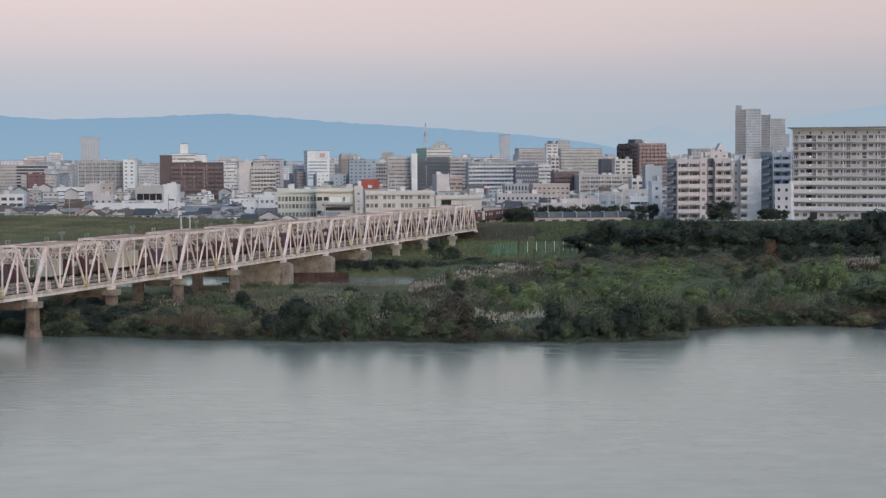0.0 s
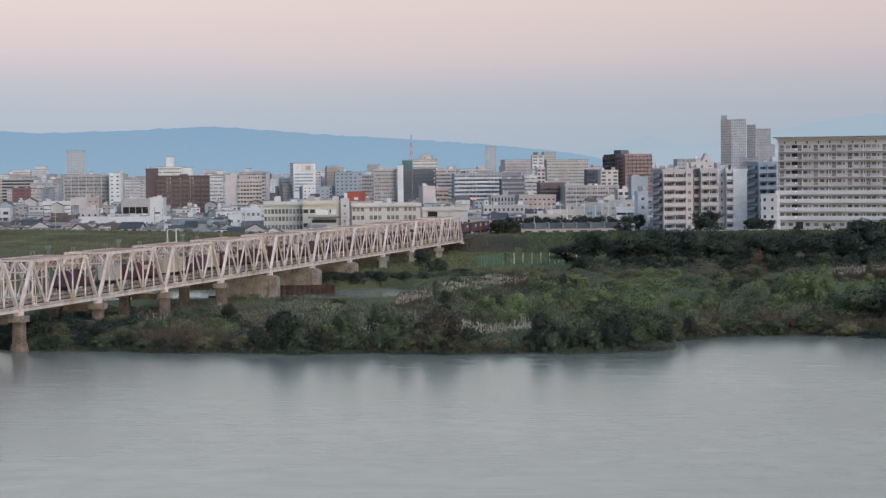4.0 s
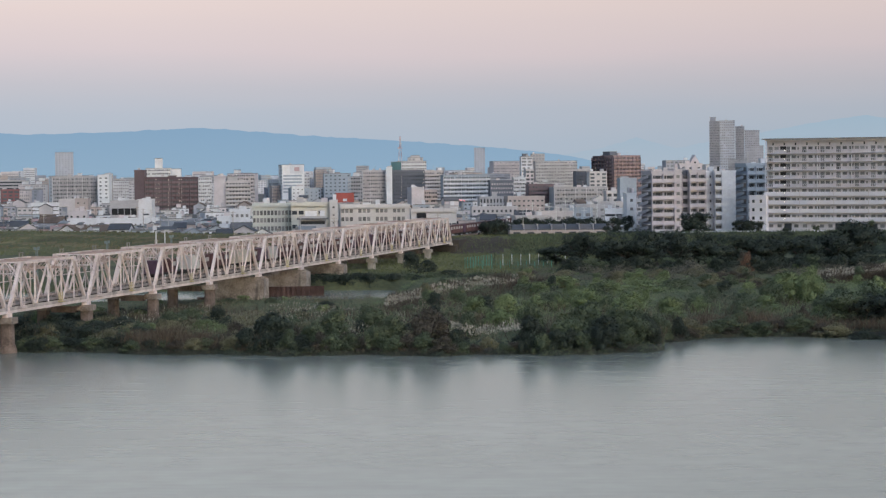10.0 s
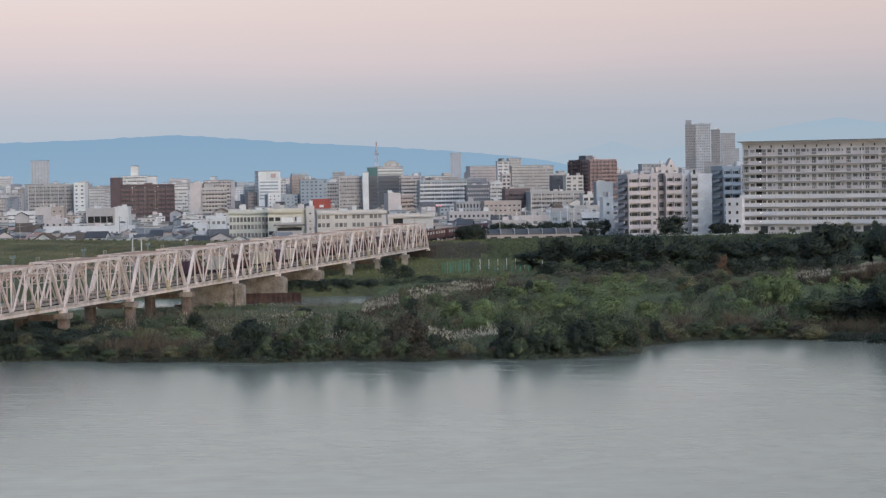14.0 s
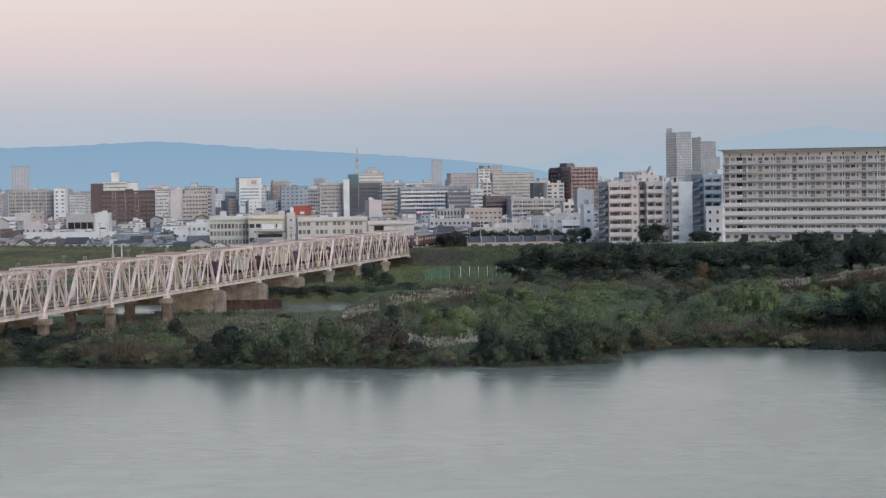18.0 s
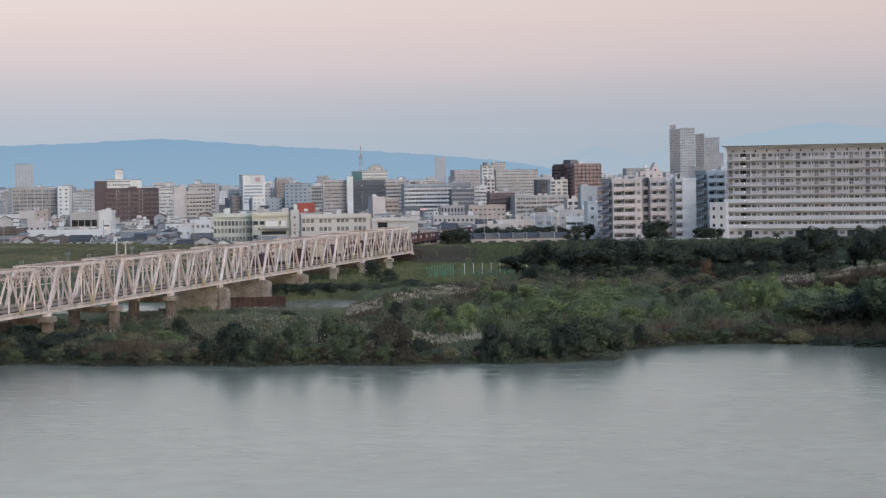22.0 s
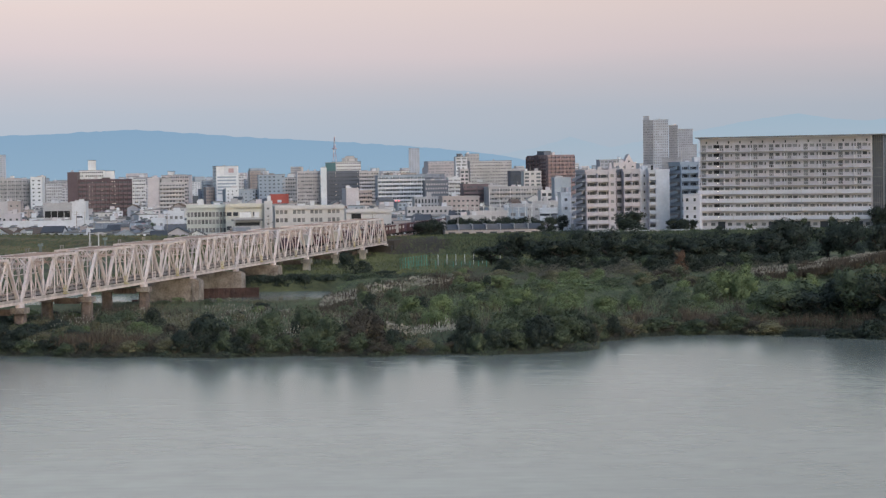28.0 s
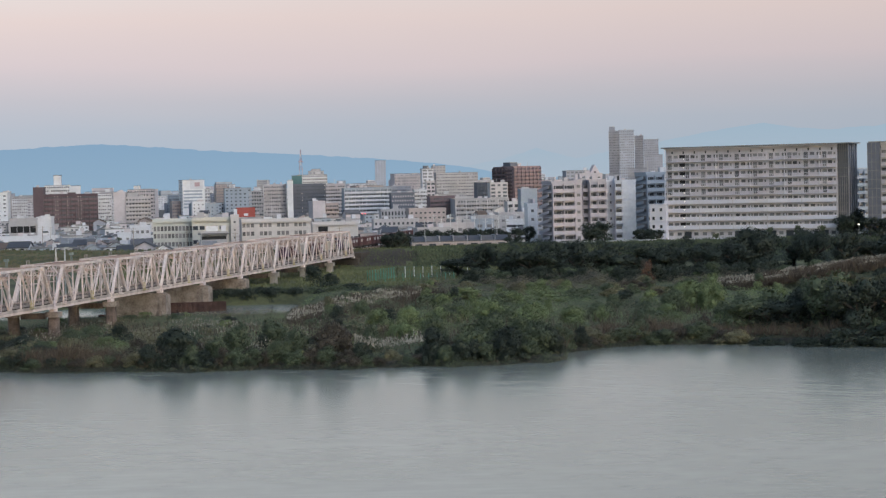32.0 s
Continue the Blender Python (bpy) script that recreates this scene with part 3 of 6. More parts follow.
def face_fit(n, bays, w, h, sh, style, t, M, far, wide=0.7, tall=0.55, open_rail=False, m=None, lit=0.0, frame_posts=False):
    """Dress one wall, from local (0,0) along +x, facing -y; M turns it into place."""
    bw = w / bays
    rnd = random.Random(int(w * 10 + h * 7 + bays))

    def put(ob):
        ob.matrix_basis = M @ ob.matrix_basis
        return ob
    field, front = Shape(), Shape()
    for i in range(n):
        z = i * sh
        if style == 'balcony' and i:
            s = Shape()
            s.box(0, -1.3, z - 0.15, w, -0.01, z + 0.02)
            if frame_posts:
                s.box(0, -1.38, z - 0.2, w, -1.3, z + 0.06)
                s.box(0, -1.3, z + 0.02, w, -1.2, z + 1.0)
                s.box(0, -1.36, z + 1.0, w, -1.16, z + 1.1)
                for b in range(bays * 2):
                    s.box((b + 0.5) * bw / 2 - 0.05, -1.29, z + 1.1, (b + 0.5) * bw / 2 + 0.05, -1.21, z + sh - 0.21)
            else:
                s.box(0, -1.3, z + 0.02, w, -1.17, z + 1.05)
            for b in range(bays + 1):
                x = b * bw
                s.box(max(0, x - 0.1), -1.17, z, min(w, x + 0.1), 0, z + sh - 0.15)
            put(part("balcony", s, open_rail or m, t))
        if style == 'stairs':
            s = Shape().box(0, -1.2, z - 0.15, w, -0.01, z)
            s.beam((0, -1.15, z + 0.45), (w, -1.15, z + 0.45 + sh * 0.5), 0.12, 1.0)
            put(part("stair_flight", s, m, t))
            # grey panel on the wall, coloured as the shade behind the flight
            put(part("stair_opening", Shape().box(0.6, -0.06, z + 0.9, w - 0.6, 0.02, z + sh - 0.4), M_CURTAIN, t))
        if style == 'band':
            put(part("window_band", Shape().box(0.4, -0.06, z + sh * 0.35, w - 0.4, 0.02, z + sh * 0.35 + sh * tall), M_GLASS, t))
        elif far and style:
            if style.startswith('balcony'):
                # a door and a window behind each balcony, parapets and party walls before them
                for b in range(bays):
                    u, k = b * bw, rnd.random()
                    if k < 0.92:
                        field.box(u + 0.10 * bw, -0.06, z + 0.02, u + rnd.uniform(0.36, 0.5) * bw, 0.02, z + 0.80 * sh)
                    if k > 0.12:
                        field.box(u + rnd.uniform(0.58, 0.66) * bw, -0.06, z + 0.30 * sh, u + 0.92 * bw, 0.02, z + 0.78 * sh)
                if i:
                    front.box(0.05, -1.1, z - 0.16, w - 0.05, -0.01, z)
                    front.box(0.05, -1.1, z, w - 0.05, -0.98, z + 0.36 * sh)
                if not frame_posts:
                    for b in range(0, bays + 1, 2):
                        x = min(max(b * bw, 0.12), w - 0.12)
                        front.box(x - 0.12, -1.22, z + 0.001, x + 0.12, -0.012, z + sh - 0.161)
                continue
            for b in range(bays):
                if rnd.random() < 0.93:
                    u = wide * rnd.choice((0.7, 1, 1, 1.1))
                    field.box((b + 0.5 - u / 2) * bw, -0.06, z + 0.28 * sh, (b + 0.5 + u / 2) * bw, 0.02, z + (0.28 + tall) * sh)
        elif style in ('grid', 'balcony'):
            zz = z + (0.1 if style == 'balcony' and i else 0.3) * sh
            for b in range(bays):
                g = M_LIT if rnd.random() < lit else (M_CURTAIN if t.location.y < 900 and not frame_posts else None)
                put(piece("window", window_mesh(bw * wide, sh * tall, g), t, (b + 0.5) * bw, 0, zz))
    if frame_posts and style == 'balcony':
        for b in range(bays + 1):
            x = min(max(b * bw, 0.16), w - 0.16)
            put(part("post", Shape().box(x - 0.16, -1.42, 0, x + 0.16, -1.302, h - 0.3), m, t))
    if front.v and frame_posts:
        grid = Shape()
        for b in range(0, bays + 1, 2):
            x = min(max(b * bw, 0.25), w - 0.25)
            grid.box(x - 0.25, -1.45, 0, x + 0.25, -1.12, h - 0.4)
        put(tagged(part("frame", grid, m if m in (WALLS["brown"], WALLS["dark"]) else WALLS["lattice"], t), kind="stuff"))
    if front.v:
        put(tagged(part("balcony_front", front, open_rail or m, t), kind="stuff"))
    if field.v:
        # panes get paler with distance: haze put into the glass colour
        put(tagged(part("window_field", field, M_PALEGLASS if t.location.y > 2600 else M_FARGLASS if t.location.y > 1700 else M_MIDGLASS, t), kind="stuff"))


def block(name, label, x, y, rz, w, d, h, wall, style='balcony', bays=6, side='', side_bays=3, pent=(), far=False, z=3.3,
          rail='', wide=0.7, tall=0.55, lit=0.0, posts=False, lamps=(), group="town buildings", category="building", roof_trim=True):
    """A flat-roofed building whose left front corner stands at (x, y)."""
    m = WALLS[wall]
    t = thing(name, label, category, x, y, z, rz, group)
    small = far or y > 1250
    if style == 'balcony' and y > 950:
        bays = int(bays * 1.5)
    n = max(1, round(h / (2.6 if y > 950 else 2.9)))
    sh = (h - 0.5) / n
    part("wall", Shape().box(0, 0, -1, w, d, h - 0.3), m, t)
    s = Shape().box(-0.15, -0.15, h - 0.3, w + 0.15, 0.3, h + 0.5).box(-0.15, d - 0.3, h - 0.3, w + 0.15, d + 0.15, h + 0.5)
    s.box(-0.15, 0.3, h - 0.3, 0.3, d - 0.3, h + 0.5).box(w - 0.3, 0.3, h - 0.3, w + 0.15, d - 0.3, h + 0.5)
    if not far:
        part("parapet", s, m, t)
    part("roof", Shape().box(0.3, 0.3, h - 0.3, w - 0.3, d - 0.3, h) if not far else Shape().box(-0.2, -0.2, h - 0.3, w + 0.2, d + 0.2, h), M_ROOF, t)
    for u0, u1, ph, pm in pent:
        p = part("penthouse", Shape().box(u0 * w, d * 0.25, h, u1 * w, d * 0.8, h + ph), WALLS[pm], t)
        part("penthouse_cap", Shape().box(u0 * w - 0.2, d * 0.25 - 0.2, h + ph, u1 * w + 0.2, d * 0.8 + 0.2, h + ph + 0.3), M_ROOF, p)
    # plant rooms, tanks and a mast on the roof
    rnd = random.Random(int(abs(x) * 7 + y))
    for i in range(2 if not far else (1 if rnd.random() < 0.5 else 0)):
        a, s = rnd.uniform(0.08, 0.8) * w, rnd.uniform(1.2, 2.8)
        b, tall_box = rnd.uniform(0.2, 0.6) * d, rnd.uniform(0.9, 2.4)
        part("plant_room", Shape().box(a, b, h - 0.01, min(a + s, w - 0.4), b + s, h + tall_box), WALLS[rnd.choice(("white", "grey", "pink"))], t)
    if not far and w > 9:
        a = rnd.uniform(0.2, 0.8) * w
        part("aerial", Shape().box(a, d * 0.5, h, a + 0.12, d * 0.5 + 0.12, h + rnd.uniform(2, 4.5)), M_METAL, t)
    if style:
        face_fit(n, bays, w, h, sh, style, t, Matrix(), small, wide, tall, WALLS[rail] if rail else False, m, lit, posts)
    for u in lamps:
        for i in range(1, n):
            part("landing_lamp", Shape().box(u * w - 0.11, -1.5, i * sh + sh * 0.72, u * w + 0.11, -1.38, i * sh + sh * 0.72 + 0.22), M_LAMP, t, "small glowing landing lamp")
    if side:
        # the end walls: the one turned to the river
        if math.degrees(math.atan2(x, y)) + rz > 0:
            face_fit(n, side_bays, d, h, sh, side, t, Matrix.Translation((0, d, 0)) @ pose(0, 0, 0, 0, 0, -90), small, 0.4, 0.4, False, m)
        else:
            face_fit(n, side_bays, d, h, sh, side, t, Matrix.Translation((w, 0, 0)) @ pose(0, 0, 0, 0, 0, 90), small, 0.4, 0.4, False, m)
    return t


M_SLAB = wallmat("aged_cream_concrete", (0.616, 0.587, 0.599), 0.10)
M_BAND = wallmat("white_painted_concrete", (0.695, 0.691, 0.736), 0.06)
M_RAIL = wallmat("pale_railing_panel", (0.616, 0.600, 0.628), 0.10)


def slab_block(label, x, y, rz, units, annex):
    """Ten storeys of gallery flats: railings above, white solid parapets below, a stair recess painted as shade with
    lamps, and a framed stair end.
    """
    t = thing("slab_block", label, "apartment block", x, y, 3.3, rz, "slab apartment blocks")
    U, sh, top, d = 11.45, 2.76, 33.3, 11.0
    w = U * units
    part("wall", Shape().box(0, 0, -1, w, d, top - 0.5), M_SLAB, t)
    part("roof", Shape().box(-1.2, -1.5, top - 0.1, w + 4.6, d + 0.6, top + 0.28), M_ROOF, t, "thin dark overhanging roof slab")
    part("eaves_beam", Shape().box(-0.2, -1.2, top - 0.5, w + 0.2, d, top - 0.1), M_SLAB, t)
    floors = [6.8 + i * sh for i in range(9)]
    door, win, tiny = window_mesh(1.5, 2.0, M_CURTAIN), window_mesh(1.5, 1.1, M_CURTAIN), window_mesh(0.6, 0.9)
    slim = window_mesh(0.6, 0.9, M_CURTAIN)
    for k, z in enumerate(floors):
        lower = k < 4
        m = M_BAND if lower else M_RAIL
        part("balcony_slab", Shape().box(-0.6, -1.0, z - 0.2, w + 0.1, -0.01, z), M_BAND, t)
        if lower:
            part("parapet", Shape().box(-0.6, -1.0, z, w + 0.1, -0.86, z + 1.15), m, t, "solid white balcony parapet")
        else:
            s = Shape().box(-0.2, -1.0, z + 0.9, w + 0.1, -0.92, z + 1.0)
            for i in range(units * 18):
                u = i * U / 18
                s.box(u, -0.98, z + 0.001, u + 0.09, -0.94, z + 0.899)
            part("railing", s, m, t, "pale open balcony railing")
        for i in range(units):
            u0 = i * U
            for j, (u, me) in enumerate(((1.3, door), (3.4, win), (5.6, win), (7.4, door if (i + k) % 5 else win), (9.2, win), (10.7, slim))):
                piece("window", me, t, u0 + u, 0, z + (0.05 if me is door else 0.9))
            u = u0 + (5.72 if i or not annex else 8.25)
            part("divider", Shape().box(u, -0.86, z + 0.001, u + 0.08, -0.01, z + 1.9), m, t)
        if annex:
            # flat black panel paints the stair recess's shade
            part("recess_shade", Shape().box(4.65, -0.14, z + 1.05, 6.6, -0.1, z + 2.1), M_RECESS_SHADE, t, "open stair recess, its shade painted as a black panel")
            part("landing_lamp", Shape().box(6.25, -1.12, z + 0.62, 6.47, -1.01, z + 0.84), M_LAMP, t, "small glowing landing lamp")
    for i in range(units + 1):
        part("pillar", Shape().box(i * U - 0.1, -1.08, 0, i * U + 0.1, -1.002, top - 0.11), M_SLAB if i else M_BAND, t)
    for i in range(units * 3):
        piece("vent_window", tiny, t, 2.2 + i * U / 3, 0, top - 2.0)
    # ground floor
    for i in range(units * 4):
        u = (i + 0.5) * U / 4
        # wide ones: dark panes paint the shade inside the garages
        wide = i in (2, 8, 11, 12, 14, 18)
        piece("garage_opening" if wide else "window", window_mesh(2.6, 2.4) if wide else win, t, u, 0, 3.6 if wide else 4.6)
    if annex:
        a = part("annex", Shape().box(-5.2, -2.4, -1, 0.5, 6, 15.2), M_BAND, t, "low white three-storey annex")
        for k in range(4):
            for u in (-3.8, -1.2):
                piece("annex_window", window_mesh(0.9, 1.1), a, u, -2.41, 4.4 + k * 2.76)
            part("annex_ledge", Shape().box(-5.3, -2.55, 6.7 + k * 2.76, 0.4, -2.41, 6.9 + k * 2.76), M_BAND, a)
    else:
        g = part("stair_shaft", Shape().box(-1.6, -1.4, -1, 2.6, -1.1, top - 0.1), WALLS["dark"], t, "dark glazed stair shaft")
        for k in range(4):
            part("shaft_post", Shape().box(-1.6 + k * 1.35, -1.5, -1, -1.46 + k * 1.35, -1.401, top - 0.1), M_ROOF, g)
        for k in range(11):
            part("shaft_landing", Shape().box(-1.55, -1.47, 2.2 + k * sh, 2.55, -1.402, 2.36 + k * sh), M_ROOF, g)
    # framed stair end
    e = part("stair_end", Shape().box(w + 0.1, 0.6, -1, w + 3.4, d - 0.4, top - 0.1), WALLS["dark"], t, "dark glazed stair end")
    for k in range(6):
        part("stair_post", Shape().box(w + 0.1 + k * 0.66, 0.2, -1, w + 0.24 + k * 0.66, 0.5, top - 0.1), M_ROOF, e)
    for k in range(5):
        part("stair_post", Shape().box(w + 3.5, 0.6 + k * 2.4, -1, w + 3.8, 0.8 + k * 2.4, top - 0.1), WALLS["haze"], e)
    for k in range(22):
        part("stair_landing", Shape().box(w + 0.1, 0.3, k * sh / 2 + 2.0, w + 3.75, d - 0.4, k * sh / 2 + (2.2 if k % 2 else 2.08)), M_ROOF, e)
    return t
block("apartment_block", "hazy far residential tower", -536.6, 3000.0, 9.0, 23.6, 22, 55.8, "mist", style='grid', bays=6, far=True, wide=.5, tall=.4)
block("apartment_block", "grey apartment block with gridded balconies", -277.5, 1540.0, 3.0, 30.5, 16.8, 23.1, "grey", bays=8, posts=True)
block("apartment_block", "white stair end of an apartment block", -245.7, 1533.0, 2.0, 7.6, 16.8, 24.1, "bright", style='grid', bays=2, wide=0.4, tall=0.35)
block("office_building", "long office building with ribbon windows", -391.3, 1822.5, 20.0, 40.7, 40.5, 20.6, "grey", style='band', bays=8)
block("office_building", "small maroon tiled building", -317.5, 1568.0, 14.0, 11.9, 16.8, 14.6, "maroon", style='grid', bays=3, side='grid')
block("warehouse", "white low riverside warehouse", -255.1, 1344.0, 10.0, 16.5, 28, 7.4, "white", style='band', bays=4, tall=0.2)
block("warehouse", "beige blank low warehouse", -245.8, 1386.0, 5.0, 10.3, 22.4, 9.3, "beige", style='')
works = block("works_building", "grey low works building with a wide loading bay, its shade painted as a black panel", -163.5, 1056.0, 3.0, 12.8, 18, 11.5, "grey", style='')
# the bay is a black panel on the wall, painted as inner shade
part("bay_shade", Shape().box(0.6, -0.12, 5.3, 12.2, -0.01, 8.3), M_RECESS_SHADE, works, "wide loading bay, its shade painted as a black panel")
for u in (3.5, 6.4, 9.3):
    part("bay_post", Shape().box(u - 0.12, -0.2, 5.3, u + 0.12, -0.121, 8.3), WALLS["grey"], works)
block("works_building", "white blank hall beside a works building", -151.2, 1058.0, 3.0, 6.8, 16, 12.0, "white", style='')
block("works_building", "brownish plain low block", -204.4, 1200.0, 3.0, 6.6, 14, 11.3, "tan", style='grid', bays=2, wide=.3, tall=.3)
block("works_building", "long white low building with small windows", -153.7, 884.0, 4.0, 35.1, 10, 6.4, "white", style='grid', bays=18, wide=.4, tall=.3)
block("house_block", "small pink flat-roofed house", -164.7, 950.0, 4.0, 7.8, 9, 8.4, "rose", style='grid', bays=3, wide=.4, tall=.35)
block("house_block", "white stepped house with a row of windows", -90.1, 880.0, 4.0, 7.6, 9, 9.6, "white", style='grid', bays=4, wide=.6, tall=.4)
block("house_block", "white low house beside a stepped house", -94.2, 872.0, 4.0, 5.2, 8, 7.2, "white", style='grid', bays=2, wide=.4, tall=.4)
block("house_block", "white modern house with a dark ribbon window", 52.7, 850.0, -8.0, 8.8, 9, 9.0, "bright", style='band', bays=2, tall=.3)
block("office_building", "white box building before a tower", -120.0, 1600.0, 8.0, 8.8, 14, 14.7, "bright", style='grid', bays=3, wide=.3, tall=.3)
block("office_building", "pale blue box building before a tower", -111.2, 1602.0, 6.0, 9.9, 14, 12.6, "blue", style='grid', bays=3, wide=.3, tall=.3)
block("house_block", "white low building with a slanted top", -216.5, 1008.0, 6.0, 10.4, 12, 8.4, "white", style='grid', bays=3)
block("apartment_block", "dark brown tiled apartment block with lit landings", -195.7, 1400.0, 8.0, 33.0, 22.4, 22.1, "brown", bays=8, posts=True, rail='plum', lamps=(.22,.27,.45,.64,.69), side='grid', pent=[(.45,.6,1.2,'brown')])
block("apartment_block", "dark brown blank end wall of a tiled block", -201.2, 1396.0, 4.0, 6.0, 22.4, 26.6, "brown", style='')
block("apartment_block", "white apartment block with stair tower", -229.7, 1652.0, 5.0, 17.6, 19.6, 29.0, "bright", bays=4, far=True, pent=[(.36,.66,7,'bright')])
block("apartment_block", "white square tower block", -217.5, 1687.5, 5.0, 8.6, 18.9, 28.6, "bright", style='', bays=3, far=True)
block("apartment_block", "white slim apartment block", -183.0, 1568.0, 20.0, 10.4, 16.8, 22.4, "white", bays=3, side='grid', far=True)
block("apartment_block", "grey-beige tall block with blank end wall", -151.4, 1386.0, 1.0, 7.2, 19.6, 22.4, "pink", style='')
block("apartment_block", "grey-beige apartment block with stacked balconies", -144.2, 1386.0, 8.0, 15.1, 19.6, 19.6, "beige", bays=3, pent=[(0.1,.5,3,'grey')])
sign_tower = block("tower_block", "white tower block with a pink sign band on top", -138.9, 1755.0, 12.0, 17.1, 21.6, 31.2, "bright", style='', far=True, side='grid')
block("office_building", "blue-grey low office building", -124.3, 1652.0, 10.0, 21.4, 22.4, 13.1, "blue", style='band', bays=4)
block("apartment_block", "beige-brown twin apartment blocks", -130.6, 2025.0, 8.0, 9.6, 21.6, 27.8, "tan", bays=3, far=True)
block("apartment_block", "brown tiled apartment block", -121.1, 2025.0, 8.0, 12.1, 21.6, 25.3, "brick", bays=4, far=True)
block("office_building", "dark low office with ribbon windows", -94.9, 1755.0, 6.0, 18.7, 21.6, 17.6, "dark", style='band', bays=4)


def school_wing(label, x, y, rz, w, h, wall, rows, bays, group=0, glass=None):
    """A wing with a deep parapet, pilasters and rows of framed windows (foot, head)."""
    t = block("school_building", label, x, y, rz, w, 14, h, wall, style='')
    bw = w / bays
    for z0, z1 in rows:
        part("string_course", Shape().box(0, -0.22, z0 - 0.5, w, -0.01, z0 - 0.2), WALLS[wall], t)
        for b in range(bays):
            if group and b % group == group - 1:
                continue
            piece("window", window_mesh(bw * 0.8, z1 - z0, glass), t, (b + 0.5) * bw, 0, z0)
    for b in range(0, bays + 1, group or 2):
        u = min(max(b * bw, 0.15), w - 0.15)
        part("pilaster", Shape().box(u - 0.13, -0.3, 0, u + 0.13, -0.225, h - 0.8), WALLS[wall], t)
    part("eaves_board", Shape().box(-0.4, -0.7, h - 0.75, w + 0.4, -0.16, h - 0.45), WALLS[wall], t)
    return t


school_wing("pale green school wing with paired window rows", -73.0, 790.0, 2.0, 13.7, 12.9, "mint", ((3.8, 5.4), (6.7, 8.3), (9.2, 10.9)), 11, 0, M_CURTAIN)
school_wing("pale yellow school wing with plain walls", -59.2, 786.0, 4.0, 13.6, 13.1, "yellow", ((4.6, 6.0), (9.4, 10.8)), 6, 3)
block("school_building", "cream school stair tower", -45.9, 785.0, 3.0, 2.7, 12, 13.9, "cream", style='grid', bays=1, wide=.3, tall=.25)
school_wing("cream school wing with grouped windows", -43.0, 800.0, 6.0, 24.4, 12.0, "cream", ((3.6, 5.1), (6.7, 8.2), (9.6, 11.0)), 16, 4, M_CURTAIN)
hall = school_wing("cream low school hall", -18.5, 815.0, 8.0, 16.4, 10.2, "cream", ((4.0, 5.4),), 9)
# black panel on the wall paints the shade inside the opening
part("opening_shade", Shape().box(2.0, -0.4, 7.3, 5.4, -0.02, 9.1), M_RECESS_SHADE, hall, "wide opening, its shade painted as a black panel")
canopy = block("pavilion", "grey canopy building before the school", -55.5, 772.0, 4.0, 9.1, 8, 8.6, "grey", style='band', bays=3, tall=.4)
part("canopy", Shape().box(-0.8, -1.6, 8.0, 9.9, 7.5, 8.5), ROOF_GREY, canopy, "dark flat canopy roof")
part("roof_box", Shape().box(2.0, 1.0, 9.1, 6.0, 4.0, 10.8), WALLS["bright"], canopy)
block("apartment_block", "beige apartment wing with balconies", -68.8, 1568.0, 4.0, 15.9, 19.6, 25.5, "beige", bays=4, posts=True)
block("stair_tower", "tall white stair shaft", -52.2, 1561.0, 1.0, 3.9, 11.2, 27.7, "bright", style='')
block("apartment_block", "dark glazed apartment block with lit landings", -48.6, 1568.0, 4.0, 22.6, 19.6, 25.4, "dark", bays=6, posts=True, lamps=(.28,.95), pent=[(0,.3,6,'teal')])
block("apartment_block", "beige apartment wing at the end of a dark block", -26.2, 1573.6, 6.0, 13.3, 19.6, 25.0, "beige", bays=3)
block("apartment_block", "beige upper apartment block", -53.8, 1890.0, 3.0, 23.9, 24.3, 33.9, "cream", style='balcony', bays=5, far=True, rail='bright')
block("apartment_block", "beige stepped top storeys of an upper block", -45.4, 1900.0, 3.0, 12.6, 14, 36.9, "cream", style='grid', bays=4, far=True, pent=[(.3,.8,1.5,'beige')])
block("apartment_block", "pinkish grey blank block with small windows", -30.7, 1372.0, 12.0, 7.6, 14, 14.6, "pink", style='')
block("apartment_block", "brown-grey walk-up with stacked balconies", -23.3, 1377.6, 5.0, 7.9, 14, 13.1, "tan", bays=2)
block("apartment_block", "white apartment block with blue shaded balcony bands", -12.8, 1512.0, 6.0, 31.3, 19.6, 21.9, "blue", bays=9, rail='white')
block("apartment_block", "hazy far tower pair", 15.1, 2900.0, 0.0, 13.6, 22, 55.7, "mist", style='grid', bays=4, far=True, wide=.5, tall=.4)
patterned = block("apartment_block", "dark apartment block patterned with pale panels", 17.8, 1470.0, 4.0, 15.0, 16.8, 18.2, "dark", style='')
pale_panels = Shape()
for k in range(6):
    for b in range(9):
        pale_panels.box(0.5 + b * 1.6 + 0.5 * (k % 2), -0.3, 2.0 + k * 2.7, 1.2 + b * 1.6 + 0.5 * (k % 2), -0.01, 3.2 + k * 2.7)
tagged(part("panel_field", pale_panels, WALLS["pink"], patterned, "pale balcony panels in staggered rows"), kind="stuff")
block("apartment_block", "pale apartment block with stacked balconies", 26.6, 1957.5, 10.0, 23.7, 18.9, 33.5, "pink", bays=6, far=True)
block("stair_tower", "white stair tower with a dark cap", 46.9, 1822.5, 4.0, 9.1, 13.5, 36.3, "white", style='grid', bays=2, far=True, pent=[(.2,.6,2,'dark')])
block("apartment_block", "white apartment block with dark landings", 33.0, 1484.0, 3.0, 8.1, 14, 19.9, "white", bays=3)
block("apartment_block", "pink slim residential block", 41.9, 1512.0, 3.0, 5.6, 14, 25.4, "pink", style='grid', bays=2)
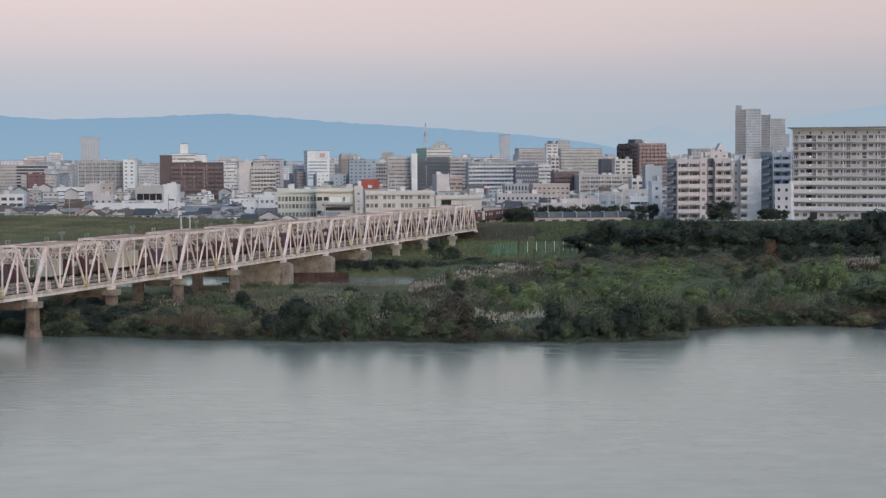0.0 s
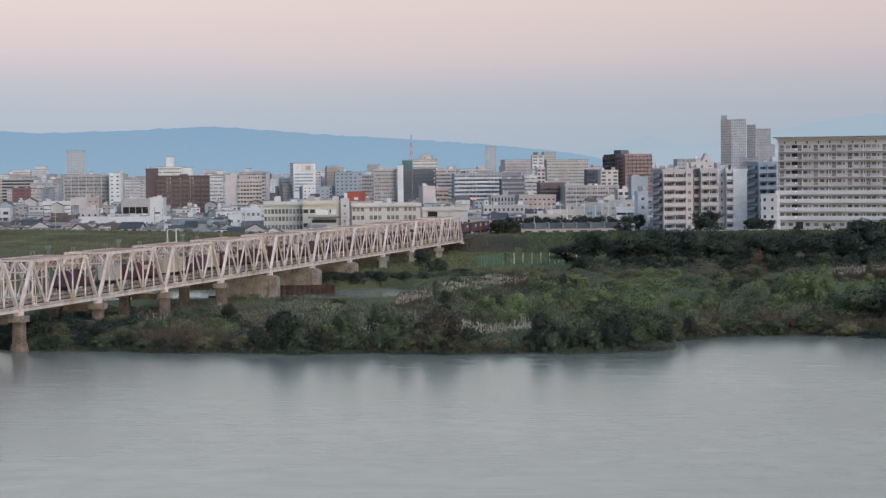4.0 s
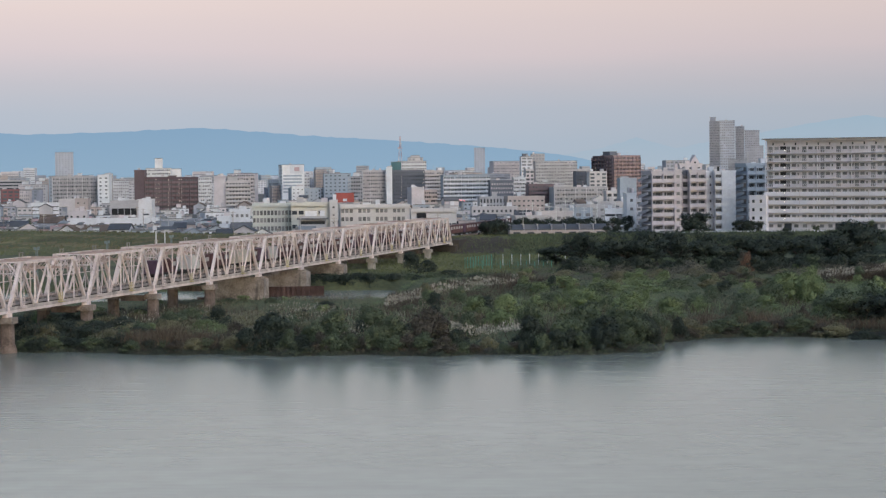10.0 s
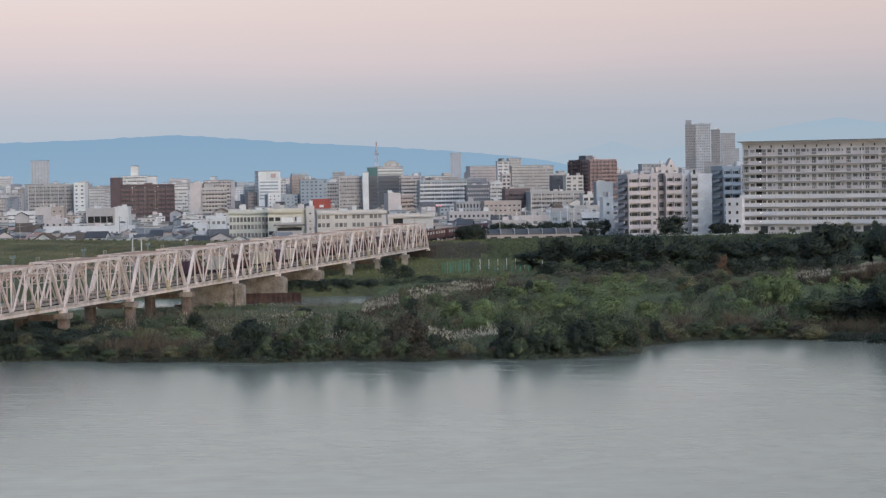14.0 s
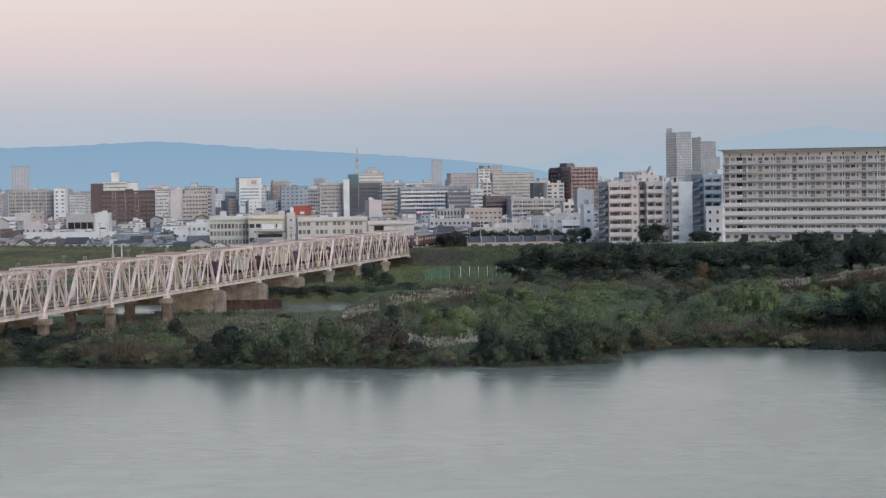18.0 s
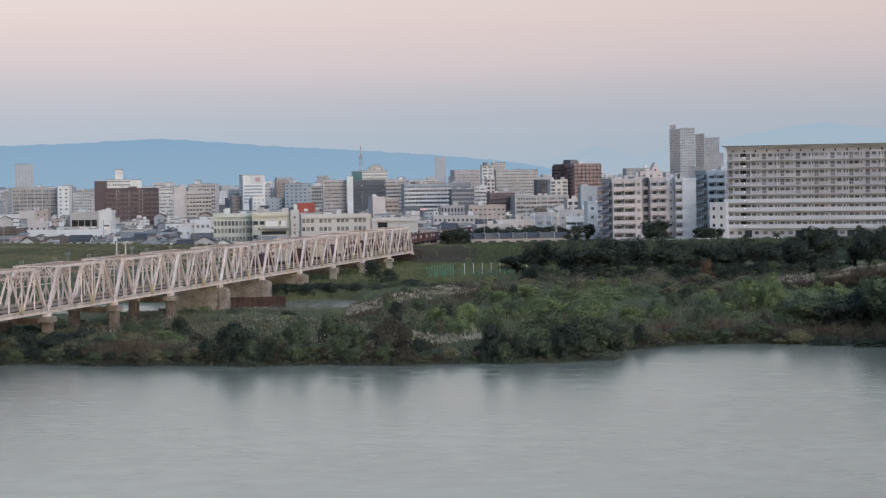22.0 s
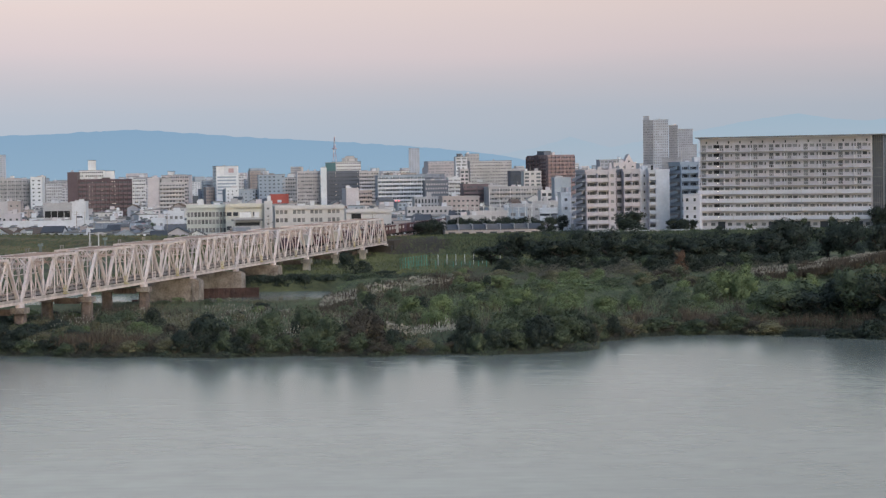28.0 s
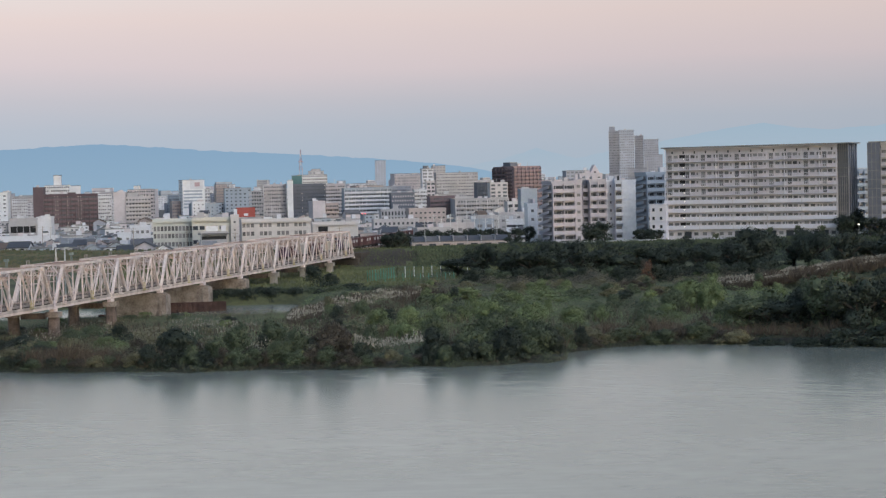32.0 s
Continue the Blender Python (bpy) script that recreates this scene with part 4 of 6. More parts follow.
block("apartment_block", "grey tower block far behind", 58.0, 1890.0, 4.0, 10.2, 16, 39.0, "grey", style='grid', bays=4, far=True)
block("apartment_block", "long pale apartment block with balcony bands", 58.2, 1822.5, 4.0, 33.5, 18.9, 32.6, "lattice", bays=9, far=True, side='grid')
block("apartment_block", "red-brown low apartment block", 41.3, 1428.0, 5.0, 15.7, 16.8, 15.7, "plum", bays=5)
block("car_park", "grey multi-storey car park", 56.1, 1400.0, 4.0, 33.1, 28, 13.8, "grey", bays=7, posts=True, tall=.35, wide=.8)
block("apartment_block", "tan office block with stacked windows", 89.6, 1610.0, 4.0, 12.4, 16.8, 23.4, "cream", style='grid', bays=3)
block("apartment_block", "dark grey apartment block", 83.9, 1687.5, 5.0, 10.9, 16.2, 24.3, "dark", bays=3, far=True)
block("apartment_block", "brown tall apartment block with a penthouse", 106.3, 1610.0, 24.0, 21.6, 19.6, 34.5, "brick", bays=5, side='grid', side_bays=6, pent=[(0,.25,3,'dark')])
# the block's side away from the light, shade put into its wall colour
block("apartment_block", "end wing of a brown apartment block, shaded by a darker wall colour", 93.4, 1635.2, -60.0, 26.1, 11.2, 34.3, "brown", bays=4)
block("office_building", "beige low office with plain parapet", 20.9, 1056.0, 5.0, 17.1, 16, 11.9, "tan", style='grid', bays=8, wide=.5, tall=.35)
block("hall", "dark-roofed hall with tall windows", 8.0, 1080.0, 4.0, 14.0, 14, 11.5, "grey", style='grid', bays=9, wide=.5, tall=.7)
block("office_building", "beige low office row", 4.2, 1020.0, 4.0, 20.3, 12, 7.8, "beige", style='grid', bays=10, wide=.5, tall=.5)
block("apartment_block", "white narrow block with small windows", 56.8, 790.0, 3.0, 3.3, 10, 15.4, "bright", style='grid', bays=1, wide=.3, tall=.35)
block("apartment_block", "grey-blue plain block behind", 70.4, 1020.0, 4.0, 7.4, 10, 20.0, "blue", style='')
block("house_block", "small cream apartment house", 68.1, 1080.0, 5.0, 8.6, 10, 13.9, "cream", style='grid', bays=3)
block("apartment_block", "pinkish apartment block with framed balconies and zigzag stairs", 62.8, 760.0, 9.0, 7.9, 14, 23.0, "rose", bays=2, posts=True, wide=.86, tall=.66, side='stairs', side_bays=1)
block("apartment_block", "pinkish apartment wing with small stair windows", 70.7, 762.0, 6.0, 2.5, 12, 23.4, "rose", style='grid', bays=1, wide=.5, tall=.4)
# the dark wall colour puts the recess's shade on this wing
block("apartment_block", "recessed wing with its shade in dark walls and pinkish parapets", 73.6, 766.0, 4.0, 2.5, 12, 23.0, "dark", bays=1, wide=.8, tall=.6, rail='pink')
block("apartment_block", "pinkish apartment wing with framed balconies", 75.7, 763.0, 6.0, 5.6, 12, 23.2, "rose", bays=2, posts=True, wide=.86, tall=.66)
plain = block("apartment_block", "cream-white apartment block with a plain end wall", 82.2, 770.0, 3.0, 10.0, 12, 22.9, "bright", style='')
for k in range(8):
    piece("window", window_mesh(0.5, 0.9), plain, 1.4, 0, 1.6 + 2.75 * k)
block("apartment_block", "slim balcony stack with a pointed top", 84.6, 766.0, 3.0, 2.3, 3, 23.3, "white", bays=1, wide=.9, tall=.62)
block("apartment_block", "grey-blue apartment block with framed balconies and zigzag stairs", 97.0, 780.0, 9.0, 9.2, 14, 25.3, "blue", bays=3, posts=True, wide=.86, tall=.66, side='stairs', side_bays=1)
block("apartment_block", "pale apartment block with a gabled top", 102.7, 1080.0, 4.0, 10.8, 12, 26.5, "pink", style='grid', bays=3, wide=.4, tall=.4)
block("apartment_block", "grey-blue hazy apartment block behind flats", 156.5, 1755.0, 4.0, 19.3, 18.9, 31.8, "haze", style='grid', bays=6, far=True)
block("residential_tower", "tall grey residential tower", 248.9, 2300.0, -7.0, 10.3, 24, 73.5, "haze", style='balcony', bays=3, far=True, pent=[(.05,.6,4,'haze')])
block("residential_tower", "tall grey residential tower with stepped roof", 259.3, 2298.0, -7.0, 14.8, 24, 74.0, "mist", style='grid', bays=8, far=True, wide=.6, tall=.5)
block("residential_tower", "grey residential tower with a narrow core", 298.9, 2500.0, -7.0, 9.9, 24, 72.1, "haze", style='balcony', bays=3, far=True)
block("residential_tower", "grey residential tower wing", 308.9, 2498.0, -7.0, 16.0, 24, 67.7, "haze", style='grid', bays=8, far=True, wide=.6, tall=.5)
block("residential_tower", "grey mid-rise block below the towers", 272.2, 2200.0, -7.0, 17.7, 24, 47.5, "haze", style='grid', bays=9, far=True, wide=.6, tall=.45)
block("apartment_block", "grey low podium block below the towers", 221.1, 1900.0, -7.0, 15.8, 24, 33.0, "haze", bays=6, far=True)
block("apartment_block", "grey-blue apartment block between two slab blocks", 170.6, 800.0, 6.0, 8.3, 12, 25.2, "blue", bays=4)
slab_block("cream ten-storey slab apartment block with white lower balconies", 99.3, 745.0, -27, 5, True)
slab_block("cream ten-storey slab apartment block beside another slab", 160.4, 712.0, -27, 4, False)
for k in range(6):
    part("window_band", Shape().box(0.8, -0.06, 9.4 + 2.5 * k, 15.2, -0.005, 10.7 + 2.5 * k), WALLS["blue"], sign_tower, "pale blue window band")

part("sign_panel", Shape().box(6.0, -0.25, 24.2, 16.3, -0.01, 30.9), WALLS["white"], sign_tower, "plain white rooftop sign panel")
part("sign_mark", Shape().box(9.4, -0.32, 26.0, 13.4, -0.26, 29.2), WALLS["pale_red"], sign_tower, "pale red square mark")

# ---- houses and the town behind ----
ROOFS = [M_TILE, M_TILE, shader("grey_roof_tile", (0.16, 0.16, 0.17), 0.7, var=0.2, scale=0.3, fine=2.5),
         shader("brown_roof_tile", (0.16, 0.12, 0.10), 0.7, var=0.2, scale=0.3, fine=2.5), shader("pale_metal_roof", (0.27, 0.285, 0.31), 0.5, var=0.15, scale=0.3, fine=2)]


def house(x, y, rz, w, d, h, wall, flat=False, z=3.3, windows=True):
    kind = "flat-roofed" if flat else "tile-roofed"
    t = thing("house", "%s %s town house" % (wall, kind), "house", x, y, z, rz, "riverside houses")
    s = Shape()
    if flat:
        s.box(0, 0, -1, w, d, h)
        part("roof", Shape().box(-0.2, -0.2, h, w + 0.2, d + 0.2, h + 0.3), (M_ROOF, ROOFS[4], ROOFS[2], M_ROOF)[int(w * 53) % 4], t)
    else:
        ring = [(0, -1), (d, -1), (d, h), (d / 2, h + d * 0.25), (0, h)]
        s.v = [(0, p, q) for p, q in ring] + [(w, p, q) for p, q in ring]
        s.f = [(0, 4, 3, 2, 1), (5, 6, 7, 8, 9)] + [(i, (i + 1) % 5, 5 + (i + 1) % 5, 5 + i) for i in range(5)]
        s.s = [0] * 7
        part("roof", Shape().gable(0, 0, w, d, h, h + d * 0.26), ROOFS[int(w * 37 + d * 11) % 5], t)
    part("wall", s, WALLS[wall], t)
    if windows and not flat and int(w * 91) % 3 == 0:
        part("lean_to", Shape().box(w * 0.15, -1.6, -1, w * 0.8, -0.01, h * 0.45), WALLS["grey"], t)
    if windows:
        me = window_mesh(1.3, 1.0)
        for i, u in ((1, 0.28), (1, 0.72), (0, 0.75)):
            if rz < 60:
                piece("window", me, t, w * u, 0, 0.7 + i * h / 2)
            else:
                piece("window", me, t, 0, d * u, 0.7 + i * h / 2, -math.pi / 2)
    return t


def build_houses():
    rnd = random.Random(7)
    cols = ["bright", "bright", "beige", "cream", "pink", "white", "tan", "rose", "grey", "bright", "white", "blue"]
    for row in range(7):
        y0 = 26 + row * 12
        x = -215.0
        while x < 62:
            w = rnd.uniform(4.2, 7.5)
            y = crest(x) + y0 + 6 + rnd.uniform(-5, 5)
            x2 = x + w + rnd.uniform(0.3, 3)
            # keep clear of the school, the estate and the railway
            free = not (-82 < x < 22 and y > 770) and x < 50 and abs(x + 68.8 - (y - 342) * 0.2) > 13 and not (-12 < x < 60 and row < 3)
            if free and rnd.random() < 0.85:
                house(x, y, rnd.uniform(78, 108) if rnd.random() < 0.5 else rnd.uniform(-8, 15), w, rnd.uniform(5.5, 7.8),
                      rnd.uniform(2.6, 4.4) + (rnd.uniform(0, 2) if -12 < x < 60 else 0), rnd.choice(cols), rnd.random() < 0.74, windows=row < 4)
            x = x2


build_houses()
rnd_h = random.Random(19)
for k in range(26):
    hx = 4 + k * 2.1 + rnd_h.uniform(-1, 1)
    hy = 815 + (k * 37 % 150) + rnd_h.uniform(-8, 8)
    house(hx * hy / 815, hy, rnd_h.uniform(70, 110) if k % 3 == 0 else rnd_h.uniform(-10, 18), rnd_h.uniform(4, 7), rnd_h.uniform(5, 7), rnd_h.uniform(3.5, 6.2),
          rnd_h.choice(("white", "beige", "tan", "grey", "bright", "rose")), k % 2 == 0, windows=False)
# the larger sheds along the flood bank
house(-114.0, 846.0, 5.0, 13.4, 9.0, 3.9, "bright")
house(-140.5, 826.0, 62.0, 10.0, 8.0, 3.4, "bright")
house(-132.5, 830.0, 62.0, 10.0, 7.6, 3.3, "white")
house(-84.5, 832.0, 6.0, 12.0, 8.0, 3.6, "blue")


def build_far_town():
    """Plain blocks of the town behind, below the skyline."""
    rnd = random.Random(11)
    # mostly pale tones, with haze painted into some of them
    pale = ["white", "grey", "beige", "pink", "haze", "white", "pink", "blue", "lattice", "haze", "mist", "tan"]
    spots = sorted((rnd.uniform(1650, 3600), rnd.uniform(-0.235, 0.255)) for _ in range(480))
    rest = Shape()
    for i, (y, bearing) in enumerate(spots):
        x = bearing * y
        h = rnd.uniform(13, 25) + rnd.choice((0, 0, 0, 0, 0, 3, 5, 8)) * max(0, (y - 1900) / 1000)
        w, d, rz = rnd.uniform(8, 26), rnd.uniform(9, 14), rnd.uniform(-15, 20)
        if i >= 285:
            m = pose(x, y, 3.3, 0, 0, rz)
            slot = rnd.randrange(5)
            rest.hexa([m @ Vector(p) for p in ((0, 0, -1), (w, 0, -1), (w, d, -1), (0, d, -1), (0, 0, h), (w, 0, h), (w, d, h), (0, d, h))], slot)
            for k in range(int(h / 2.9)):
                z = 0.9 + k * 2.9
                rest.hexa([m @ Vector(p) for p in ((0.6, -0.06, z), (w - 0.6, -0.06, z), (w - 0.6, 0.02, z), (0.6, 0.02, z),
                                                   (0.6, -0.06, z + 1.2), (w - 0.6, -0.06, z + 1.2), (w - 0.6, 0.02, z + 1.2), (0.6, 0.02, z + 1.2))], 5)
            continue
        pent = [(0.2, 0.2 + 4 / w, 2.5, "white")] if rnd.random() < 0.4 else ()
        block("town_block", "distant pale mid-rise town block", x, y, rz, w, d, h, rnd.choice(pale),
              rnd.choice(('balcony_far', 'balcony_far', 'grid')), max(2, int(w / 3.2)), far=True, pent=pent, wide=rnd.uniform(0.4, 0.8), tall=rnd.uniform(0.3, 0.5), group="distant town blocks")
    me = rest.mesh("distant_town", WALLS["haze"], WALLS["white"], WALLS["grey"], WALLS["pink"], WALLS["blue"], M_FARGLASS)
    tagged(new("distant_town", me), "hazy pale blocks of the far town", "town", kind="stuff")
    # low roofs between the nearer blocks
    for i in range(250):
        y = rnd.uniform(870, 1600)
        x = rnd.uniform(-0.235, 0.09) * y
        if y < 930 and -75 < x < 45:
            continue
        w = rnd.uniform(5, 11)
        h = rnd.choice((2.6, 3.2, 3.8, 4.5, 5.5)) + (y > 1200) * 1.5
        wall = rnd.choice(("white", "grey", "beige", "pink", "tan", "haze", "tan", "cream", "blue"))
        if i % 5 == 1:
            house(x, y, rnd.uniform(75, 105) if i % 2 == 1 else rnd.uniform(-12, 20), w, rnd.uniform(6, 9), h, wall, windows=False)
        else:
            block("low_building", "low pale town building between taller blocks", x, y, rnd.uniform(-12, 20), w, rnd.uniform(8, 12), h, wall,
                  'grid', max(2, int(w / 2.4)), far=True, wide=0.5, tall=0.4, group="low town buildings")


build_far_town()


def build_sheds():
    """Sheds, walls, tanks and parked vans between the houses, too small to tell apart."""
    rnd = random.Random(31)
    s = Shape()
    for i in range(1900):
        x = rnd.uniform(-225, 52)
        y = crest(x) + rnd.uniform(27, 250)
        if abs(x + 68.8 - (y - 342) * 0.2) < 12 or (-86 < x < 26 and 758 < y < 832) or (x > -14 and y < 770):
            continue
        w, d, h = rnd.uniform(0.9, 4.2), rnd.uniform(1, 4), rnd.uniform(1.4, 4.0) + (1.8 if rnd.random() < 0.15 else 0)
        m = pose(x, y, 3.3, 0, 0, rnd.uniform(-14, 22))
        wall, roof = rnd.randrange(6), rnd.randrange(6, 10)
        s.hexa([m @ Vector(p) for p in ((0, 0, -1), (w, 0, -1), (w, d, -1), (0, d, -1), (0, 0, h), (w, 0, h), (w, d, h), (0, d, h))], wall)
        if rnd.random() < 0.6:
            top = h + rnd.uniform(0.3, 1.0)
            s.hexa([m @ Vector(p) for p in ((-0.2, -0.3, h), (w + 0.2, -0.3, h), (w + 0.2, d + 0.2, top), (-0.2, d + 0.2, top),
                                            (-0.2, -0.3, h + 0.15), (w + 0.2, -0.3, h + 0.15), (w + 0.2, d + 0.2, top + 0.15), (-0.2, d + 0.2, top + 0.15))], roof)
        if w > 2.2:
            s.hexa([m @ Vector(p) for p in ((w * 0.25, -0.05, h * 0.35), (w * 0.65, -0.05, h * 0.35), (w * 0.65, 0, h * 0.35), (w * 0.25, 0, h * 0.35),
                                            (w * 0.25, -0.05, h * 0.75), (w * 0.65, -0.05, h * 0.75), (w * 0.65, 0, h * 0.75), (w * 0.25, 0, h * 0.75))], 10)
    me = s.mesh("yard_sheds", WALLS["bright"], WALLS["tan"], WALLS["grey"], WALLS["pale_red"], WALLS["blue"], WALLS["white"], M_TILE, M_ROOF, ROOFS[2], ROOFS[4], M_GLASS)
    tagged(new("yard_sheds", me), "small sheds, walls and tanks between the houses", "sheds", kind="stuff")


build_sheds()


def build_trackside():
    for y, w, h, wall in ((748, 11, 8.6, "grey"), (786, 13, 9.4, "beige"), (828, 14, 9.8, "blue"), (878, 15, 10.4, "grey"), (940, 16, 10.6, "beige"), (1010, 20, 11, "haze")):
        x = -68.8 + (y - 342) * 0.2 + 5
        block("trackside_building", "low %s building beside the railway" % wall, x, y, 8, w, 9, h, wall, 'grid', max(3, int(w / 3)), wide=0.5, tall=0.4, group="low town buildings")


build_trackside()

# ---- plants ----
def leafmat(name, a, b):
    m = shader(name, a, 0.7, var=0.3, scale=0.5, fine=2.0, bump=0, spread=0.6, stain=b)
    return m


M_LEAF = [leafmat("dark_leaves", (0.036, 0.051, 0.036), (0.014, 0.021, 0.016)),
          leafmat("mid_green_leaves", (0.104, 0.134, 0.073), (0.038, 0.053, 0.032)),
          leafmat("light_green_leaves", (0.188, 0.240, 0.106), (0.072, 0.10, 0.045)),
          leafmat("brownish_leaves", (0.085, 0.072, 0.054), (0.036, 0.031, 0.024)),
          leafmat("olive_leaves", (0.205, 0.198, 0.115), (0.082, 0.08, 0.05))]
M_BARK = shader("grey_brown_bark", (0.055, 0.045, 0.036), 0.95, var=0.3, scale=1.0, fine=6)
M_REED = leafmat("dry_reed", (0.120, 0.092, 0.066), (0.042, 0.033, 0.025))
M_MEADOW = leafmat("meadow_blades", (0.140, 0.155, 0.068), (0.06, 0.068, 0.03))
M_HAY = leafmat("dry_yellow_grass", (0.19, 0.155, 0.08), (0.09, 0.075, 0.036))
M_DRYWEED = leafmat("grey_brown_weeds", (0.150, 0.135, 0.095), (0.06, 0.054, 0.04))
M_PLUME = leafmat("pale_reed_plume", (0.43, 0.405, 0.345), (0.22, 0.195, 0.155))


def leaf_cards(c, face, soft, size, rng):
    """Three-cornered leaves at points c that face one way and shade softly: corners and their normals."""
    a = np.cross(face, rng.normal(size=c.shape))
    a /= np.linalg.norm(a, axis=1)[:, None]
    b = np.cross(face, a)
    s = rng.uniform(0.6, 1.35, len(c))[:, None] * size
    q = np.stack([c + a * s, c - a * s * 0.5 + b * s * 0.6, c - a * s * 0.5 - b * s * 0.6], 1).reshape(-1, 3)
    soft = np.where(np.sum(soft * face, 1)[:, None] < 0.05, face, soft)
    return np.concatenate([q, np.repeat(soft, 3, axis=0)], 1)


def leaf_cloud(rng, lobes, count, size, flat=0.55):
    """Many small leaves over the skin of a few lobes (x, y, z, rx, rz)."""
    lob = np.array(lobes)
    pick = rng.choice(len(lob), count, p=lob[:, 3] ** 2 / np.sum(lob[:, 3] ** 2))
    d = rng.normal(size=(count, 3))
    d /= np.linalg.norm(d, axis=1)[:, None]
    r = rng.uniform(0.66, 1.10, count) ** 0.7
    c = lob[pick, :3] + d * r[:, None] * lob[pick][:, [3, 3, 4]]
    nrm = d + rng.normal(size=(count, 3)) * flat
    nrm /= np.linalg.norm(nrm, axis=1)[:, None]
    soft = d * 0.7 + nrm * 0.3 + np.array((0, 0, 0.25))
    soft /= np.linalg.norm(soft, axis=1)[:, None]
    return leaf_cards(c, nrm, soft, size, rng)


def leaf_mesh(name, q, mat):
    n = len(q) // 3
    me = bpy.data.meshes.new(name)
    me.vertices.add(len(q))
    me.vertices.foreach_set("co", q[:, :3].astype(np.float32).ravel())
    me.loops.add(len(q))
    me.loops.foreach_set("vertex_index", np.arange(len(q), dtype=np.int32))
    me.polygons.add(n)
    me.polygons.foreach_set("loop_start", np.arange(0, len(q), 3, dtype=np.int32))
    me.materials.append(mat)
    me.update(calc_edges=True)
    me.normals_split_custom_set_from_vertices(q[:, 3:].tolist())
    return me


def quad_mesh(name, q, mat):
    n = len(q) // 4
    me = bpy.data.meshes.new(name)
    me.vertices.add(len(q))
    me.vertices.foreach_set("co", q.astype(np.float32).ravel())
    me.loops.add(len(q))
    me.loops.foreach_set("vertex_index", np.arange(len(q), dtype=np.int32))
    me.polygons.add(n)
    me.polygons.foreach_set("loop_start", np.arange(0, len(q), 4, dtype=np.int32))
    me.materials.append(mat)
    me.update(calc_edges=True)
    return me


def bush_lobes(rng, rx, h):
    """Rounded heads set over a dome, smaller ones towards its foot."""
    lobes = [(0, 0, h * 0.45, rx * 0.55, h * 0.4)]
    for i in range(20):
        a, up = i * 2.4 + rng.uniform(-0.5, 0.5), rng.uniform(0.02, 1.0)
        out = math.cos(up * 1.45) * rng.uniform(0.75, 1.0)
        rad = rx * rng.uniform(0.2, 0.38)
        lobes.append((rx * 0.78 * out * math.cos(a), rx * 0.78 * out * math.sin(a), max(rad * 0.5, h * 0.8 * math.sin(up * 1.45) * rng.uniform(0.8, 1.05)),
                      rad, rad * rng.uniform(0.75, 1.1)))
    return lobes


def bush_data(seed, rx=2.6, h=4.0, count=4600, size=0.09, core=1000):
    rng = np.random.default_rng(seed)
    lobes = bush_lobes(rng, rx, h)
    q = leaf_cloud(rng, lobes, count, size)
    inner = [(a, b, c, r * 0.75, s * 0.75) for a, b, c, r, s in lobes]
    q = np.concatenate([q, leaf_cloud(rng, inner, core, 0.2)])
    q[:, 2] = np.maximum(q[:, 2], 0.02)
    return q


BUSHES = [[leaf_mesh("foliage", bush_data(100 * m + i), M_LEAF[m]) for i in range(4)] for m in range(5)]
FAR_DATA = [bush_data(900 + i, count=1500, size=0.15, core=520) for i in range(4)]
FAR_BUSHES = [[leaf_mesh("foliage", q, M_LEAF[m]) for q in FAR_DATA] for m in range(5)]


THICKET = [[] for _ in range(5)]


def bush(x, y, tone, size, tall, seed, label="rounded riverside bush", z=None):
    if 470 < y < 600:
        q = FAR_DATA[seed % 4]
        a = seed * 1.3
        spin = np.array([[math.cos(a), -math.sin(a), 0], [math.sin(a), math.cos(a), 0], [0, 0, 1]])
        co = (q[:, :3] * (size, size, tall)) @ spin.T + np.array([x, y, (height(x, y) if z is None else z) - 0.1])
        THICKET[tone].append(np.concatenate([co, q[:, 3:] @ spin.T], 1))
        return None
    ob = new("bush", BUSHES[tone][seed % 4] if y < 440 else FAR_BUSHES[tone][seed % 4])
    ob.matrix_basis = pose(x, y, (height(x, y) if z is None else z) - 0.1, 0, 0, (seed * 77) % 360) @ Matrix.Diagonal((size, size, tall, 1))
    words = ("dark green", "mid-green", "light green", "brownish", "olive")[tone]
    return tagged(ob, words + " " + label, "bush", "riverside bushes")


TABLE_X = np.arange(-300, 301, 3.0)
TABLE_Y = np.arange(320, 861, 3.0)
TABLE = np.array([[height(a, b) for a in TABLE_X] for b in TABLE_Y])


def ground_at(x, y):
    """The ground's height, read from a coarse table."""
    u, v = (x + 300) / 3, (y - 320) / 3
    i, j = int(u), int(v)
    u, v = u - i, v - j
    return (TABLE[j, i] * (1 - u) + TABLE[j, i + 1] * u) * (1 - v) + (TABLE[j + 1, i] * (1 - u) + TABLE[j + 1, i + 1] * u) * v


